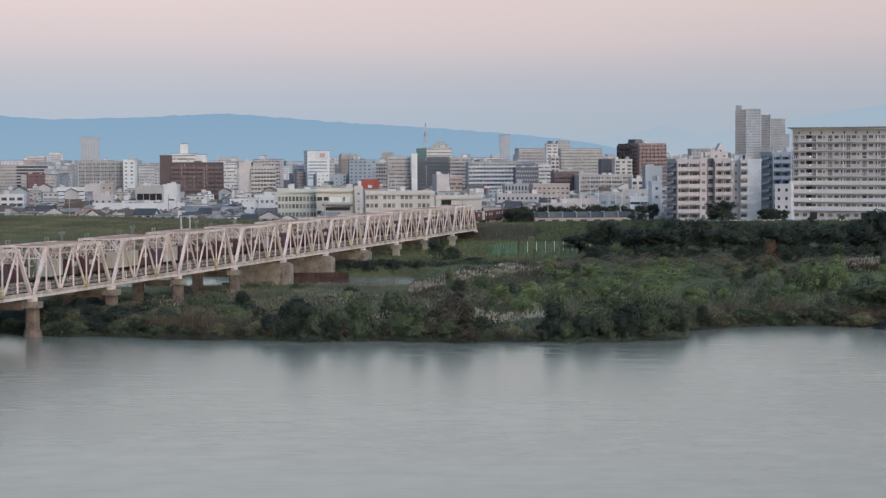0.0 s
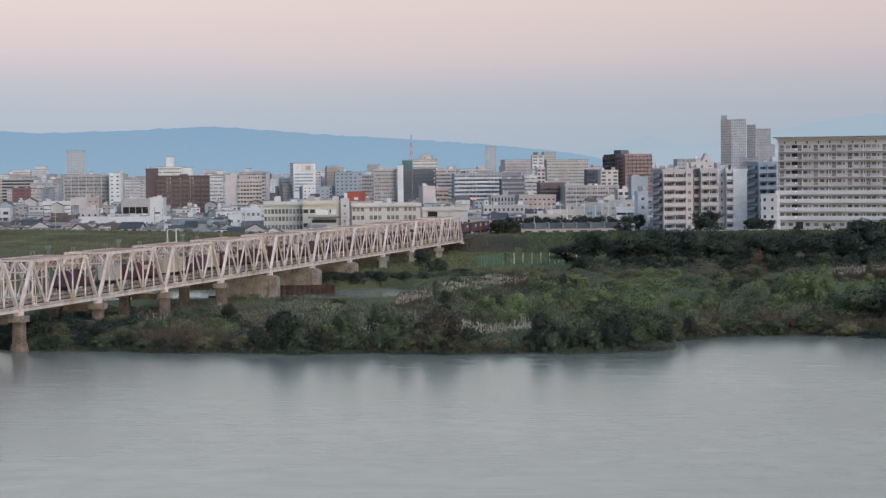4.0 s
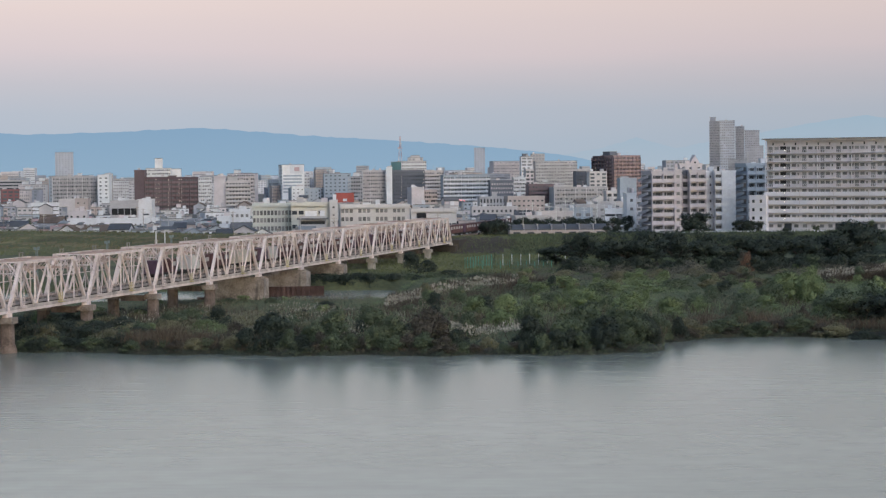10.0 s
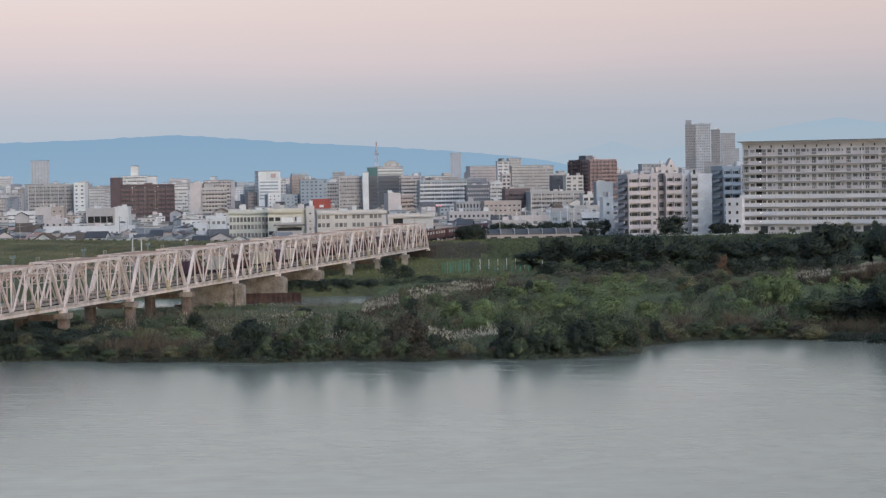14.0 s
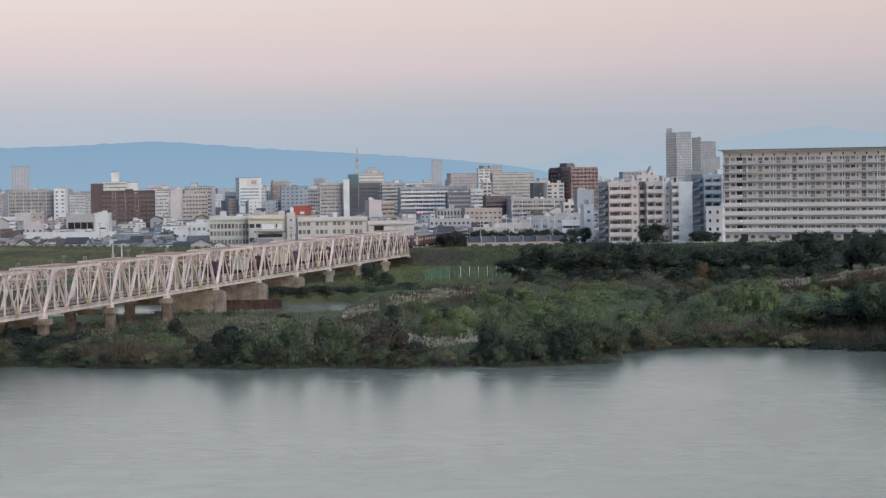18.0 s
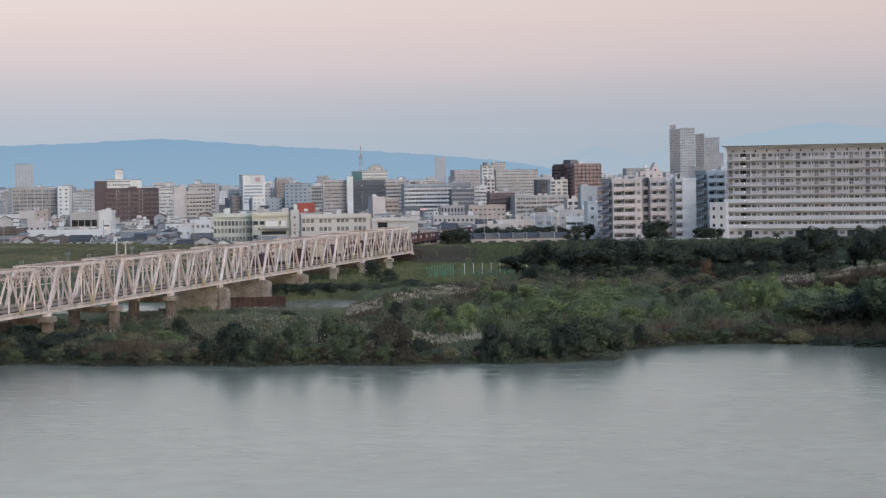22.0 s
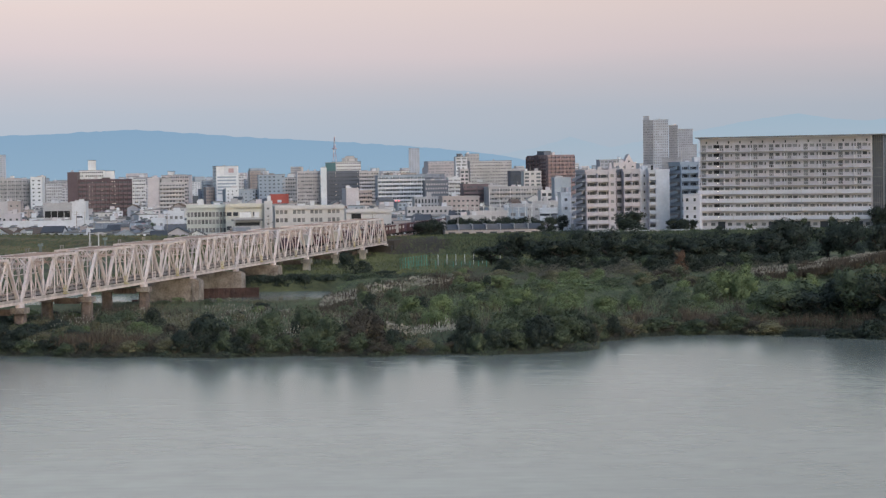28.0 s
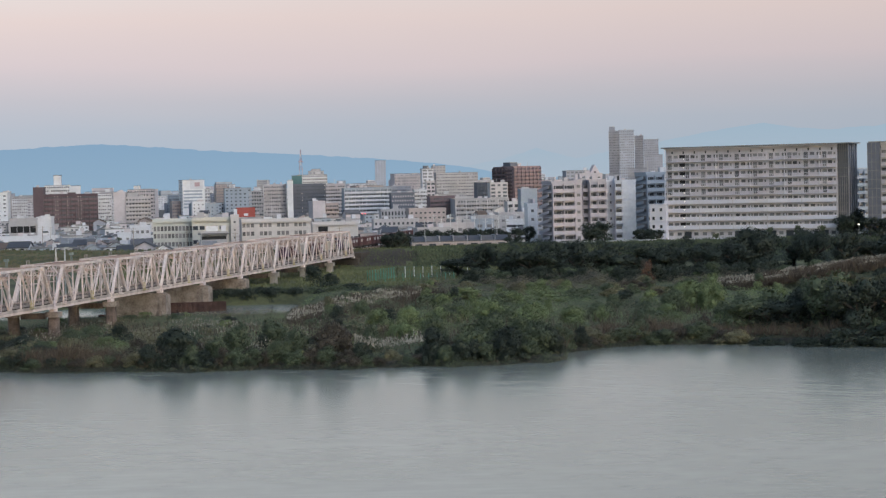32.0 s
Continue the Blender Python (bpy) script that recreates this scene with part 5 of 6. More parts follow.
def scatter(name, label, category, count, box, colour, size, seed, lean=0.6, tall=0.0, keep=None, lumps=2.2, lift=0.0, low=0.25):
    """One sheet of loose leaves or blades over a stretch of ground."""
    rng = np.random.default_rng(seed)
    x = rng.uniform(box[0], box[2], count)
    y = rng.uniform(box[1], box[3], count)
    pts = []
    for a, b in zip(x, y):
        z = ground_at(a, b)
        if z < low or b < shore(a) - (1.5 if low < 0 else -1.0) or (keep and not keep(a, b)):
            continue
        up = noise.noise((a * 0.16, b * 0.11, seed)) + 0.5 * noise.noise((a * 0.5, b * 0.4, seed + 3))
        pts.append((a, b, z + (lift(a, b) if callable(lift) else lift) + max(0.05, up + 0.35) * lumps * (0.35 if a < -8 and 395 < b < 476 else 1)))
    c = np.array(pts)
    n = len(c)
    c[:, 2] -= rng.random(n) ** 2 * 0.5
    if tall:
        ang = rng.uniform(0, 6.28, n)
        w = np.stack([np.cos(ang), np.sin(ang), np.zeros(n)], 1) * size * rng.uniform(0.6, 1.4, n)[:, None]
        up = np.stack([rng.normal(0, 0.3, n), rng.normal(0, 0.3, n), np.ones(n)], 1) * tall * rng.uniform(0.35, 1.3, n)[:, None]
        q = np.stack([c - w, c + w, c + w * 0.4 + up, c - w * 0.4 + up], 1).reshape(-1, 3)
    else:
        c = np.concatenate([c, c + rng.normal(size=(n, 3)) * (0.3, 0.3, 0.12)])
        n *= 2
        d = np.stack([np.zeros(n), np.full(n, -0.5), np.ones(n)], 1) + rng.normal(size=(n, 3)) * lean
        d /= np.linalg.norm(d, axis=1)[:, None]
        soft = d * 0.5 + np.array((0, -0.1, 0.5))
        soft /= np.linalg.norm(soft, axis=1)[:, None]
        return tagged(new(name, leaf_mesh(name, leaf_cards(c, d, soft, size * 0.8, rng), colour)), label, category, kind="stuff")
    return tagged(new(name, quad_mesh(name, q, colour)), label, category, kind="stuff")


def island(m):
    """Leaves of one joined sheet differ one by one."""
    nt = m.node_tree
    g = nt.nodes.new("ShaderNodeNewGeometry")
    info = next((n for n in nt.nodes if n.type == 'OBJECT_INFO'), None)
    if info:
        to = info.outputs["Random"].links[0].to_socket
        mixer = nt.nodes.new("ShaderNodeMath")
        mixer.operation = 'MULTIPLY_ADD'
        mixer.inputs[1].default_value = 0.3
        nt.links.new(g.outputs["Random Per Island"], mixer.inputs[0])
        half = nt.nodes.new("ShaderNodeMath")
        half.operation = 'MULTIPLY'
        half.inputs[1].default_value = 0.6
        nt.links.new(info.outputs["Random"], half.inputs[0])
        nt.links.new(half.outputs[0], mixer.inputs[2])
        nt.links.new(mixer.outputs[0], to)


for m in (*M_LEAF, M_REED, M_PLUME, M_DRYWEED, M_MEADOW, M_HAY, M_MIDGLASS, M_FARGLASS):
    island(m)


def trunk_shape(h, r, rnd):
    s = Shape()
    ring = [(r * math.cos(a), r * math.sin(a)) for a in [i * math.pi / 4 for i in range(8)]]
    s.prism(ring, -0.3, h * 0.55, top=0.6)
    for i in range(5):
        a = i * 1.26 + rnd.random()
        s.beam((0, 0, h * (0.3 + 0.04 * i)), (math.cos(a) * h * 0.28, math.sin(a) * h * 0.28, h * (0.62 + 0.06 * rnd.random())), r * 0.6, r * 0.6)
    return s


TREES = []
for seed in range(5):
    rng_t = np.random.default_rng(500 + seed)
    lobes = []
    for i in range(14):
        a, r = rng_t.uniform(0, 6.28), rng_t.uniform(0, 2.6)
        rad = rng_t.uniform(1.0, 1.7)
        lobes.append((r * math.cos(a), r * math.sin(a), rng_t.uniform(0.9, 7.0) - r * 0.3, rad, rad * 0.85))
    inner = [(a, b, c, r * 0.7, s * 0.7) for a, b, c, r, s in lobes]
    crown = np.concatenate([leaf_cloud(rng_t, lobes, 2900, 0.15), leaf_cloud(rng_t, inner, 700, 0.36)])
    TREES.append((trunk_shape(7, 0.28, random.Random(seed)).mesh("trunk", M_BARK), leaf_mesh("crown", crown, M_LEAF[0]), leaf_mesh("crown", crown, M_LEAF[1])))


def tree(x, y, seed, size, tall, tone=0, label="dark green broadleaf tree on the bank", z=None, group="riverside trees"):
    t = thing("tree", label, "tree", x, y, (height(x, y) if z is None else z) - 0.1, (seed * 61) % 360, group)
    t.scale = (size, size, tall)
    part("trunk", TREES[seed % 5][0], None, t)
    part("crown", TREES[seed % 5][1 + tone], None, t)
    return t


def build_plants():
    rnd = random.Random(3)
    made = 0
    # loose bushes over the spit
    while made < 140:
        x = rnd.uniform(-95, 100)
        s = shore(x)
        y = s + 4 + 150 * rnd.random() ** 1.2
        if height(x, y) < 0.5:
            continue
        tone = rnd.choice((0, 0, 1, 1, 3) if x > 0 else (0, 1, 4, 4, 3)) if y < s + 30 else rnd.choice((1, 2, 2, 2, 0) if x > 2 else (4, 4, 1, 2, 0))
        bush(x, y, tone, rnd.uniform(0.5, 1.15), rnd.uniform(0.6, 1.05) * (0.42 if x < -8 and y > 390 else 1), made)
        made += 1
    # bushes that rise straight from the water's edge
    x = -76.0
    k = 0
    while x < 60:
        tones = (0, 1, 0) if x < -46 else (1, 3, 4) if x < -33 else (0, 0, 1) if x < -22 else (1, 3, 1) if x < -9 else (3, 3, 1) if x < -1 else (4, 1, 3) if x < 9 else (0, 1, 0) if x < 30 else (3, 4, 1)
        low_gap = 0.62 if -1 < x < 9 or x < -33 or x > 30 else 1.0
        size = rnd.uniform(0.62, 1.0)
        if 25.5 < x < 33.5:
            x = 33.5
        bush(x, shore(x) + 1.7 * size + rnd.uniform(0, 1.2), tones[k % 3], size, rnd.uniform(0.62, 0.95) * low_gap, k, "bush rising from the water's edge")
        x += size * rnd.uniform(2.2, 3.2)
        k += 1
    # soft olive mounds over the middle of the spit
    for k in range(46):
        x = rnd.uniform(-62, 2)
        y = shore(x) + rnd.uniform(8, 70)
        bush(x, y, (4, 4, 1, 4, 2)[k % 5], rnd.uniform(0.8, 1.4), rnd.uniform(0.45, 0.75) * (0.6 if y > 392 else 1), k, "low mound of weeds on the spit")
    # the dark row of trees before the bank
    for i in range(46):
        x = 25 + i * 2.9 + rnd.uniform(-1.5, 1.5)
        y = rnd.uniform(550, 588)
        tree(x, y, i, rnd.uniform(1.2, 1.7), rnd.uniform(0.78, 1.16) * (0.85 if x < 27 else 1.06 if x < 64 else 1.28 if x > 92 else 1.02))
    for i in range(40):
        x = 24 + i * 3.3 + rnd.uniform(-2, 2)
        bush(x, rnd.uniform(534, 552), rnd.choice((0, 0, 0, 1)), rnd.uniform(1.2, 1.8), rnd.uniform(0.85, 1.25), i, "dense bush before the tree row")
    # tall dark trees on the right shore of the inlet
    for i in range(15):
        x = 63 + i * 3.6
        tree(x, shore(x) + rnd.uniform(6, 20), i, rnd.uniform(1.2, 1.6), (0.85 if x < 71 else 1.4) * rnd.uniform(0.88, 1.04), 1 if i % 3 == 0 else 0, "tall green tree on the inlet shore")
    # the far bank of the backwater
    for i in range(30):
        bush(-62 + i * 2.4 + rnd.uniform(-1, 1), rnd.uniform(522, 526), rnd.choice((0, 0, 1)), rnd.uniform(0.9, 1.25), rnd.uniform(0.75, 1.05), i, "bush on the far bank of the backwater", 0.2)
    # brush between the spit and the tree row
    for i in range(70):
        x, y = rnd.uniform(12, 128), rnd.uniform(478, 538)
        bush(x, y, rnd.choice((3, 4, 4, 4, 2)), rnd.uniform(0.6, 1.3), rnd.uniform(0.35, 0.7), i, "low brush on the flood plain")
    # undergrowth, reeds and meadow
    scatter("undergrowth", "low mixed green undergrowth on the spit", "undergrowth", 120000, (-100, 330, 105, 470), M_LEAF[1], 0.15, 5, lumps=2.2)
    scatter("undergrowth", "light green creeper over low growth", "undergrowth", 45000, (-20, 385, 110, 500), M_LEAF[2], 0.16, 6, lumps=2.1,
            keep=lambda x, y: noise.noise((x * 0.03, y * 0.03, 7)) > -0.1)
    scatter("undergrowth", "olive weeds and grasses on the spit", "undergrowth", 42000, (-72, 336, 6, 470), M_LEAF[4], 0.13, 20, lumps=2.9,
            keep=lambda x, y: noise.noise((x * 0.06, y * 0.05, 17)) > -0.12)
    scatter("reed_plumes", "scattered pale seed heads over the weeds", "reeds", 5000, (-58, 340, -6, 440), M_PLUME, 0.05, 41, tall=0.3, lumps=2.6, lift=0.4,
            keep=lambda x, y: noise.noise((x * 0.08, y * 0.06, 19)) > 0.0)
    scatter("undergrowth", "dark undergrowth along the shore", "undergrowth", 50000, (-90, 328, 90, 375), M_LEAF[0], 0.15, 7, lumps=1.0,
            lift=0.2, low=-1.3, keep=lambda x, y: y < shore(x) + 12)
    scatter("undergrowth", "rough green growth on the flood plain", "undergrowth", 45000, (-110, 470, 130, 600), M_LEAF[1], 0.2, 8, lumps=1.0,
            keep=lambda x, y: x > 12 or y < 545)
    scatter("reed_bed", "brownish reeds at the water's edge", "reeds", 9000, (-53, 332, -30, 352), M_REED, 0.05, 9, tall=1.3, lumps=1.8,
            keep=lambda x, y: y < shore(x) + 13)
    scatter("reed_bed", "brownish reeds along the inlet shore", "reeds", 24000, (28, 340, 100, 385), M_REED, 0.05, 10, tall=1.5, lumps=1.8,
            keep=lambda x, y: y < shore(x) + 16)
    scatter("reed_bed", "dry reeds on the middle of the spit", "reeds", 9000, (-60, 350, 20, 470), M_REED, 0.05, 11, tall=1.1, lumps=1.6,
            keep=lambda x, y: noise.noise((x * 0.05, y * 0.04, 2)) > 0.05)
    scatter("reed_plumes", "pale feathery reed plumes", "reeds", 900, (-2, 342, 9, 356), M_PLUME, 0.06, 12, tall=0.35, lumps=1.2, lift=1.6)
    scatter("reed_plumes", "pale feathery reed plumes on a rise", "reeds", 6500, (-15, 420, 12, 500), M_PLUME, 0.06, 13, tall=0.4, lumps=1.4, lift=1.3,
            keep=lambda x, y: abs(y - 462 - 2.2 * (x + 3)) < 15 and noise.noise((x * 0.1, y * 0.08, 4)) > -0.2)
    scatter("reed_bed", "tawny reeds on a rise of the spit", "reeds", 12000, (-15, 420, 18, 500), M_REED, 0.05, 15, tall=1.3, lumps=1.4,
            keep=lambda x, y: abs(y - 462 - 2.2 * (x + 3)) < 26)
    rise = lambda x, y: 0.6 + 0.13 * max(0, x - 80)
    scatter("reed_bed", "tawny reeds under white plumes", "reeds", 16000, (79, 490, 124, 504), M_REED, 0.06, 25, tall=1.5, lumps=1.0, lift=lambda x, y: rise(x, y) - 0.7)
    scatter("reed_plumes", "white reed plumes before the tree row", "reeds", 17000, (79, 494, 124, 514), M_PLUME, 0.07, 14, tall=0.5, lumps=1.1, lift=rise,
            keep=lambda x, y: noise.noise((x * 0.15, y * 0.3, 8)) > -0.3)
    scatter("undergrowth", "yellowish green weed heads", "undergrowth", 16000, (2, 372, 62, 470), M_LEAF[4], 0.10, 43, lumps=3.4, lift=0.5,
            keep=lambda x, y: noise.noise((x * 0.09, y * 0.06, 45)) > 0.08)
    scatter("undergrowth", "grey-brown weeds before the tree row", "undergrowth", 26000, (14, 505, 110, 545), M_DRYWEED, 0.16, 47, lumps=2.6, lift=0.4,
            keep=lambda x, y: noise.noise((x * 0.07, y * 0.09, 48)) > -0.1)
    scatter("reed_bed", "scattered tawny stalks among green growth", "reeds", 9000, (-70, 340, 100, 430), M_REED, 0.05, 16, tall=1.3, lumps=2.0)
    scatter("meadow", "short rough meadow grass on the flood plain", "grass", 60000, (-70, 540, 60, 720), M_MEADOW, 0.10, 17, tall=0.45, lumps=0.1)
    scatter("meadow", "rough grass on the flood bank slope", "grass", 16000, (-190, 690, -20, 830), M_MEADOW, 0.12, 18, tall=0.5, lumps=0.2)
    scatter("meadow", "rough grass on the flood bank slope", "grass", 60000, (14, 660, 160, 718), M_LEAF[1], 0.14, 19, tall=0.5, lumps=0.2)
    scatter("meadow", "dry yellowish grass along the foot of the flood bank", "grass", 26000, (-190, 660, -14, 830), M_HAY, 0.12, 30, tall=0.5, lumps=0.2,
            keep=lambda x, y: -52 < y - crest(x) < -22 and noise.noise((x * 0.03, y * 0.12, 31)) > -0.15)
    scatter("meadow", "dry yellowish streaks of grass on the flood bank", "grass", 34000, (-190, 680, -14, 830), M_HAY, 0.14, 32, tall=0.5, lumps=0.2,
            keep=lambda x, y: -30 < y - crest(x) < 0 and noise.noise((x * 0.012, (y - crest(x)) * 0.22, 33)) > 0.05)
    scatter("undergrowth", "dark brambles over the flood bank slope", "undergrowth", 34000, (44, 640, 180, 706), M_LEAF[0], 0.3, 36, lumps=2.4,
            keep=lambda x, y: noise.noise((x * 0.04, y * 0.05, 37)) > -0.25 - 0.004 * (x - 44))
    scatter("undergrowth", "green brambles over the flood bank slope", "undergrowth", 14000, (40, 640, 180, 708), M_LEAF[1], 0.28, 38, lumps=1.6,
            keep=lambda x, y: noise.noise((x * 0.04, y * 0.05, 39)) > 0.0)
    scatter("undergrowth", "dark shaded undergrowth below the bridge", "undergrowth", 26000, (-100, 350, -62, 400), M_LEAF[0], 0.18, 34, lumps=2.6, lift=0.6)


build_plants()



def shore_fringe(name, label, count, colour, size, seed, tall):
    """Leaves that hang over the bank down to the water."""
    rng = np.random.default_rng(seed)
    x = rng.uniform(-95, 112, count)
    edge = np.array([shore(a) for a in x])
    tuft = 0.5 + 0.5 * np.sin(x * 0.7 + seed + 1.5 * np.sin(x * 0.23)) * np.sin(x * 0.31 + 2 * seed)
    keep = rng.random(count) < 0.25 + 0.75 * tuft
    x, edge, tuft = x[keep], edge[keep], tuft[keep]
    count = len(x)
    up = rng.uniform(0.02, 1.0, count)
    y = edge + 0.9 - (1 - up) * (0.5 + 0.9 * tuft) + rng.normal(0, 0.3, count)
    z = up * tall * (0.35 + 1.1 * tuft) * rng.uniform(0.6, 1.15, count)
    d = np.stack([rng.normal(0, 0.5, count), -0.8 + rng.normal(0, 0.3, count), 0.5 + rng.normal(0, 0.3, count)], 1)
    d /= np.linalg.norm(d, axis=1)[:, None]
    q = leaf_cards(np.stack([x, y, np.maximum(z, 0.06)], 1), d, d, size, rng)
    tagged(new(name, leaf_mesh(name, q, colour)), label, "undergrowth", kind="stuff")


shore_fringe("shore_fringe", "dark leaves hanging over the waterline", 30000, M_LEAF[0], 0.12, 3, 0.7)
shore_fringe("shore_fringe", "green leaves hanging over the waterline", 12000, M_LEAF[1], 0.10, 5, 1.0)
shore_fringe("shore_fringe", "brownish stalks hanging over the waterline", 12000, M_LEAF[3], 0.10, 8, 1.0)

# chosen bushes of the spit and its banks
bush(66.8, 546.0, 3, 0.62, 1.40, 0, "brownish slender bush before the tree row")
bush(85.9, 562.0, 0, 2.14, 1.22, 1, "dark bush in the tree row")
bush(62.9, 556.0, 0, 2.12, 1.06, 2, "dark bush in the tree row")
bush(50.5, 556.0, 0, 2.12, 0.96, 3, "dark bush in the tree row")
bush(36.7, 556.0, 0, 2.12, 0.93, 4, "dark bush in the tree row")
bush(26.8, 552.0, 0, 1.84, 0.72, 5, "dark bush in the tree row")
bush(75.3, 556.0, 0, 2.12, 0.95, 6, "dark bush in the tree row")
bush(97.7, 558.0, 0, 2.39, 1.15, 7, "dark bush in the tree row")
bush(27.5, 341.0, 0, 0.98, 1.03, 8, "dense bush on the tip of the spit")
bush(28.5, 341.0, 0, 0.65, 0.73, 9, "dense bush on the tip of the spit")
bush(23.6, 346.0, 1, 1.48, 1.57, 10, "green bush on the tip of the spit")
bush(26.9, 344.0, 1, 0.98, 1.33, 11, "green bush on the tip of the spit")
bush(-65.6, 364.0, 0, 2.08, 0.95, 12, "dark bush below the bridge")
bush(-58.2, 352.0, 0, 1.51, 0.85, 13, "dark bush at the waterline")
bush(-66.4, 354.0, 0, 1.69, 0.62, 14, "dark bush at the waterline")
bush(-53.5, 350.0, 0, 1.00, 0.61, 15, "dark bush at the waterline")
bush(-73.6, 368.0, 0, 2.11, 0.82, 16, "dark bush below the bridge")
bush(-57.0, 356.0, 0, 1.87, 0.96, 17, "dark bush at the waterline")
bush(-63.5, 360.0, 0, 1.89, 0.80, 18, "dark bush at the waterline")
bush(-69.7, 362.0, 0, 1.73, 0.63, 19, "dark bush at the waterline")
bush(-76.9, 366.0, 0, 1.92, 0.52, 20, "dark bush at the waterline")
bush(-49.9, 352.0, 0, 1.51, 0.74, 21, "dark bush at the waterline")
bush(-42.6, 346.0, 1, 1.32, 0.64, 22, "green bush at the waterline")
bush(-37.9, 342.0, 3, 1.14, 0.53, 23, "brownish bush at the waterline")
bush(58.5, 360.0, 4, 1.54, 0.67, 24, "olive bush overhanging the inlet")
bush(63.2, 356.0, 0, 1.70, 0.94, 25, "dark bush overhanging the inlet")
bush(68.6, 352.0, 0, 1.85, 0.98, 26, "dark bush overhanging the inlet")
bush(74.3, 350.0, 0, 1.84, 0.99, 27, "dark bush overhanging the inlet")
bush(79.9, 348.0, 0, 1.83, 1.01, 28, "dark bush overhanging the inlet")
bush(35.3, 360.0, 4, 1.37, 0.74, 29, "olive bush on the inlet shore")
bush(42.0, 364.0, 1, 1.39, 0.72, 30, "green bush on the inlet shore")
bush(47.4, 364.0, 1, 1.39, 0.75, 31, "green bush on the inlet shore")
bush(53.3, 364.0, 1, 1.39, 0.78, 32, "green bush on the inlet shore")
bush(30.1, 352.0, 1, 1.01, 1.03, 33, "green bush on the inlet shore")
bush(49.2, 400.0, 1, 1.53, 0.95, 34, "green bush on the inlet shore")
bush(53.8, 405.0, 2, 1.35, 1.00, 35, "light green bush on the inlet shore")
bush(36.8, 470.0, 2, 2.24, 0.76, 36, "light green bush on the spit")
bush(20.9, 480.0, 2, 2.29, 0.76, 37, "light green bush on the spit")
bush(28.3, 465.0, 2, 2.00, 0.79, 38, "light green bush on the spit")
bush(44.7, 480.0, 1, 2.06, 0.69, 39, "green bush on the spit")
bush(11.9, 455.0, 1, 1.74, 0.78, 40, "green bush on the spit")
bush(-28.5, 338.0, 0, 1.90, 1.58, 41, "willow-like dark bush at the waterline")
bush(-32.3, 337.0, 0, 0.96, 0.87, 42, "dark bush at the waterline")
bush(-5.0, 338.0, 3, 1.48, 1.72, 43, "brownish bush overhanging the water")
bush(-10.5, 337.0, 1, 1.12, 1.29, 44, "green bush beside the water")
bush(10.0, 337.0, 0, 1.29, 1.37, 45, "dark bush at the waterline")
bush(15.5, 337.0, 1, 1.61, 1.34, 46, "dense bush at the waterline")
bush(21.0, 338.0, 0, 1.61, 1.26, 47, "dense bush at the waterline")
bush(25.4, 338.0, 1, 1.35, 1.15, 48, "dense bush on the tip of the spit")
bush(18.8, 352.0, 1, 1.51, 1.59, 49, "green bush on the spit")
bush(10.6, 356.0, 1, 1.02, 1.53, 50, "green bush on the spit")
bush(0.4, 352.0, 1, 1.01, 1.18, 51, "green bush on the spit")
bush(-14.7, 358.0, 1, 1.37, 1.36, 52, "green bush on the spit")
bush(-19.7, 345.0, 1, 1.32, 1.45, 53, "green bush on the spit")
bush(-22.3, 338.0, 1, 0.97, 1.14, 54, "green bush beside the water")
bush(-17.2, 336.0, 3, 0.96, 0.74, 55, "brownish bush beside the water")
bush(-40.2, 372.0, 0, 1.06, 1.12, 56, "dark bush under the bridge")
bush(-55.9, 372.0, 0, 1.77, 0.82, 57, "dark bush under the bridge")
bush(-63.8, 375.0, 0, 1.97, 0.68, 58, "dark bush under the bridge")
bush(-70.0, 378.0, 0, 1.62, 0.42, 59, "dark bush under the bridge")
bush(-78.9, 385.0, 0, 2.02, 0.30, 60, "dark bush under the bridge")
bush(-48.6, 380.0, 1, 1.27, 0.91, 61, "green bush beside a pier")
bush(-47.6, 395.0, 1, 1.32, 0.81, 62, "green bush beside a pier")
bush(2.0, 395.0, 2, 1.32, 1.16, 63, "light green bush on the spit")
bush(7.5, 400.0, 2, 1.14, 1.20, 64, "light green bush on the spit")
bush(22.9, 410.0, 2, 1.76, 1.20, 65, "light green bush on the spit")
bush(29.7, 405.0, 2, 1.54, 1.14, 66, "light green bush on the spit")
bush(35.8, 395.0, 2, 1.32, 1.06, 67, "light green bush on the spit")
bush(16.2, 420.0, 1, 1.60, 0.87, 68, "green bush on the spit")
bush(43.3, 420.0, 1, 1.40, 0.92, 69, "green bush on the spit")
bush(50.9, 450.0, 0, 1.29, 1.09, 70, "dark bush behind the reeds")
bush(21.1, 425.0, 2, 1.01, 0.98, 71, "light green bush on the spit")
bush(60.9, 430.0, 2, 1.85, 1.79, 72, "leafy willow-like tree on the shore")
bush(64.5, 428.0, 2, 1.63, 1.90, 73, "leafy willow-like tree on the shore")
bush(57.5, 425.0, 1, 1.42, 1.53, 74, "leafy willow-like tree on the shore")
bush(63.2, 380.0, 1, 1.63, 1.65, 75, "green tree on the shore")
bush(68.1, 378.0, 1, 1.98, 1.84, 76, "tall green tree on the shore")
bush(72.5, 372.0, 0, 2.13, 2.18, 77, "tall dark tree on the shore")
bush(77.6, 370.0, 0, 2.12, 2.14, 78, "tall dark tree on the shore")
bush(82.7, 368.0, 0, 2.11, 2.01, 79, "tall dark tree on the shore")
bush(88.6, 366.0, 0, 2.27, 1.97, 80, "tall dark tree on the shore")
bush(65.1, 372.0, 0, 1.42, 1.04, 81, "dark bush on the shore")
bush(70.8, 368.0, 0, 1.58, 0.97, 82, "dark bush on the shore")
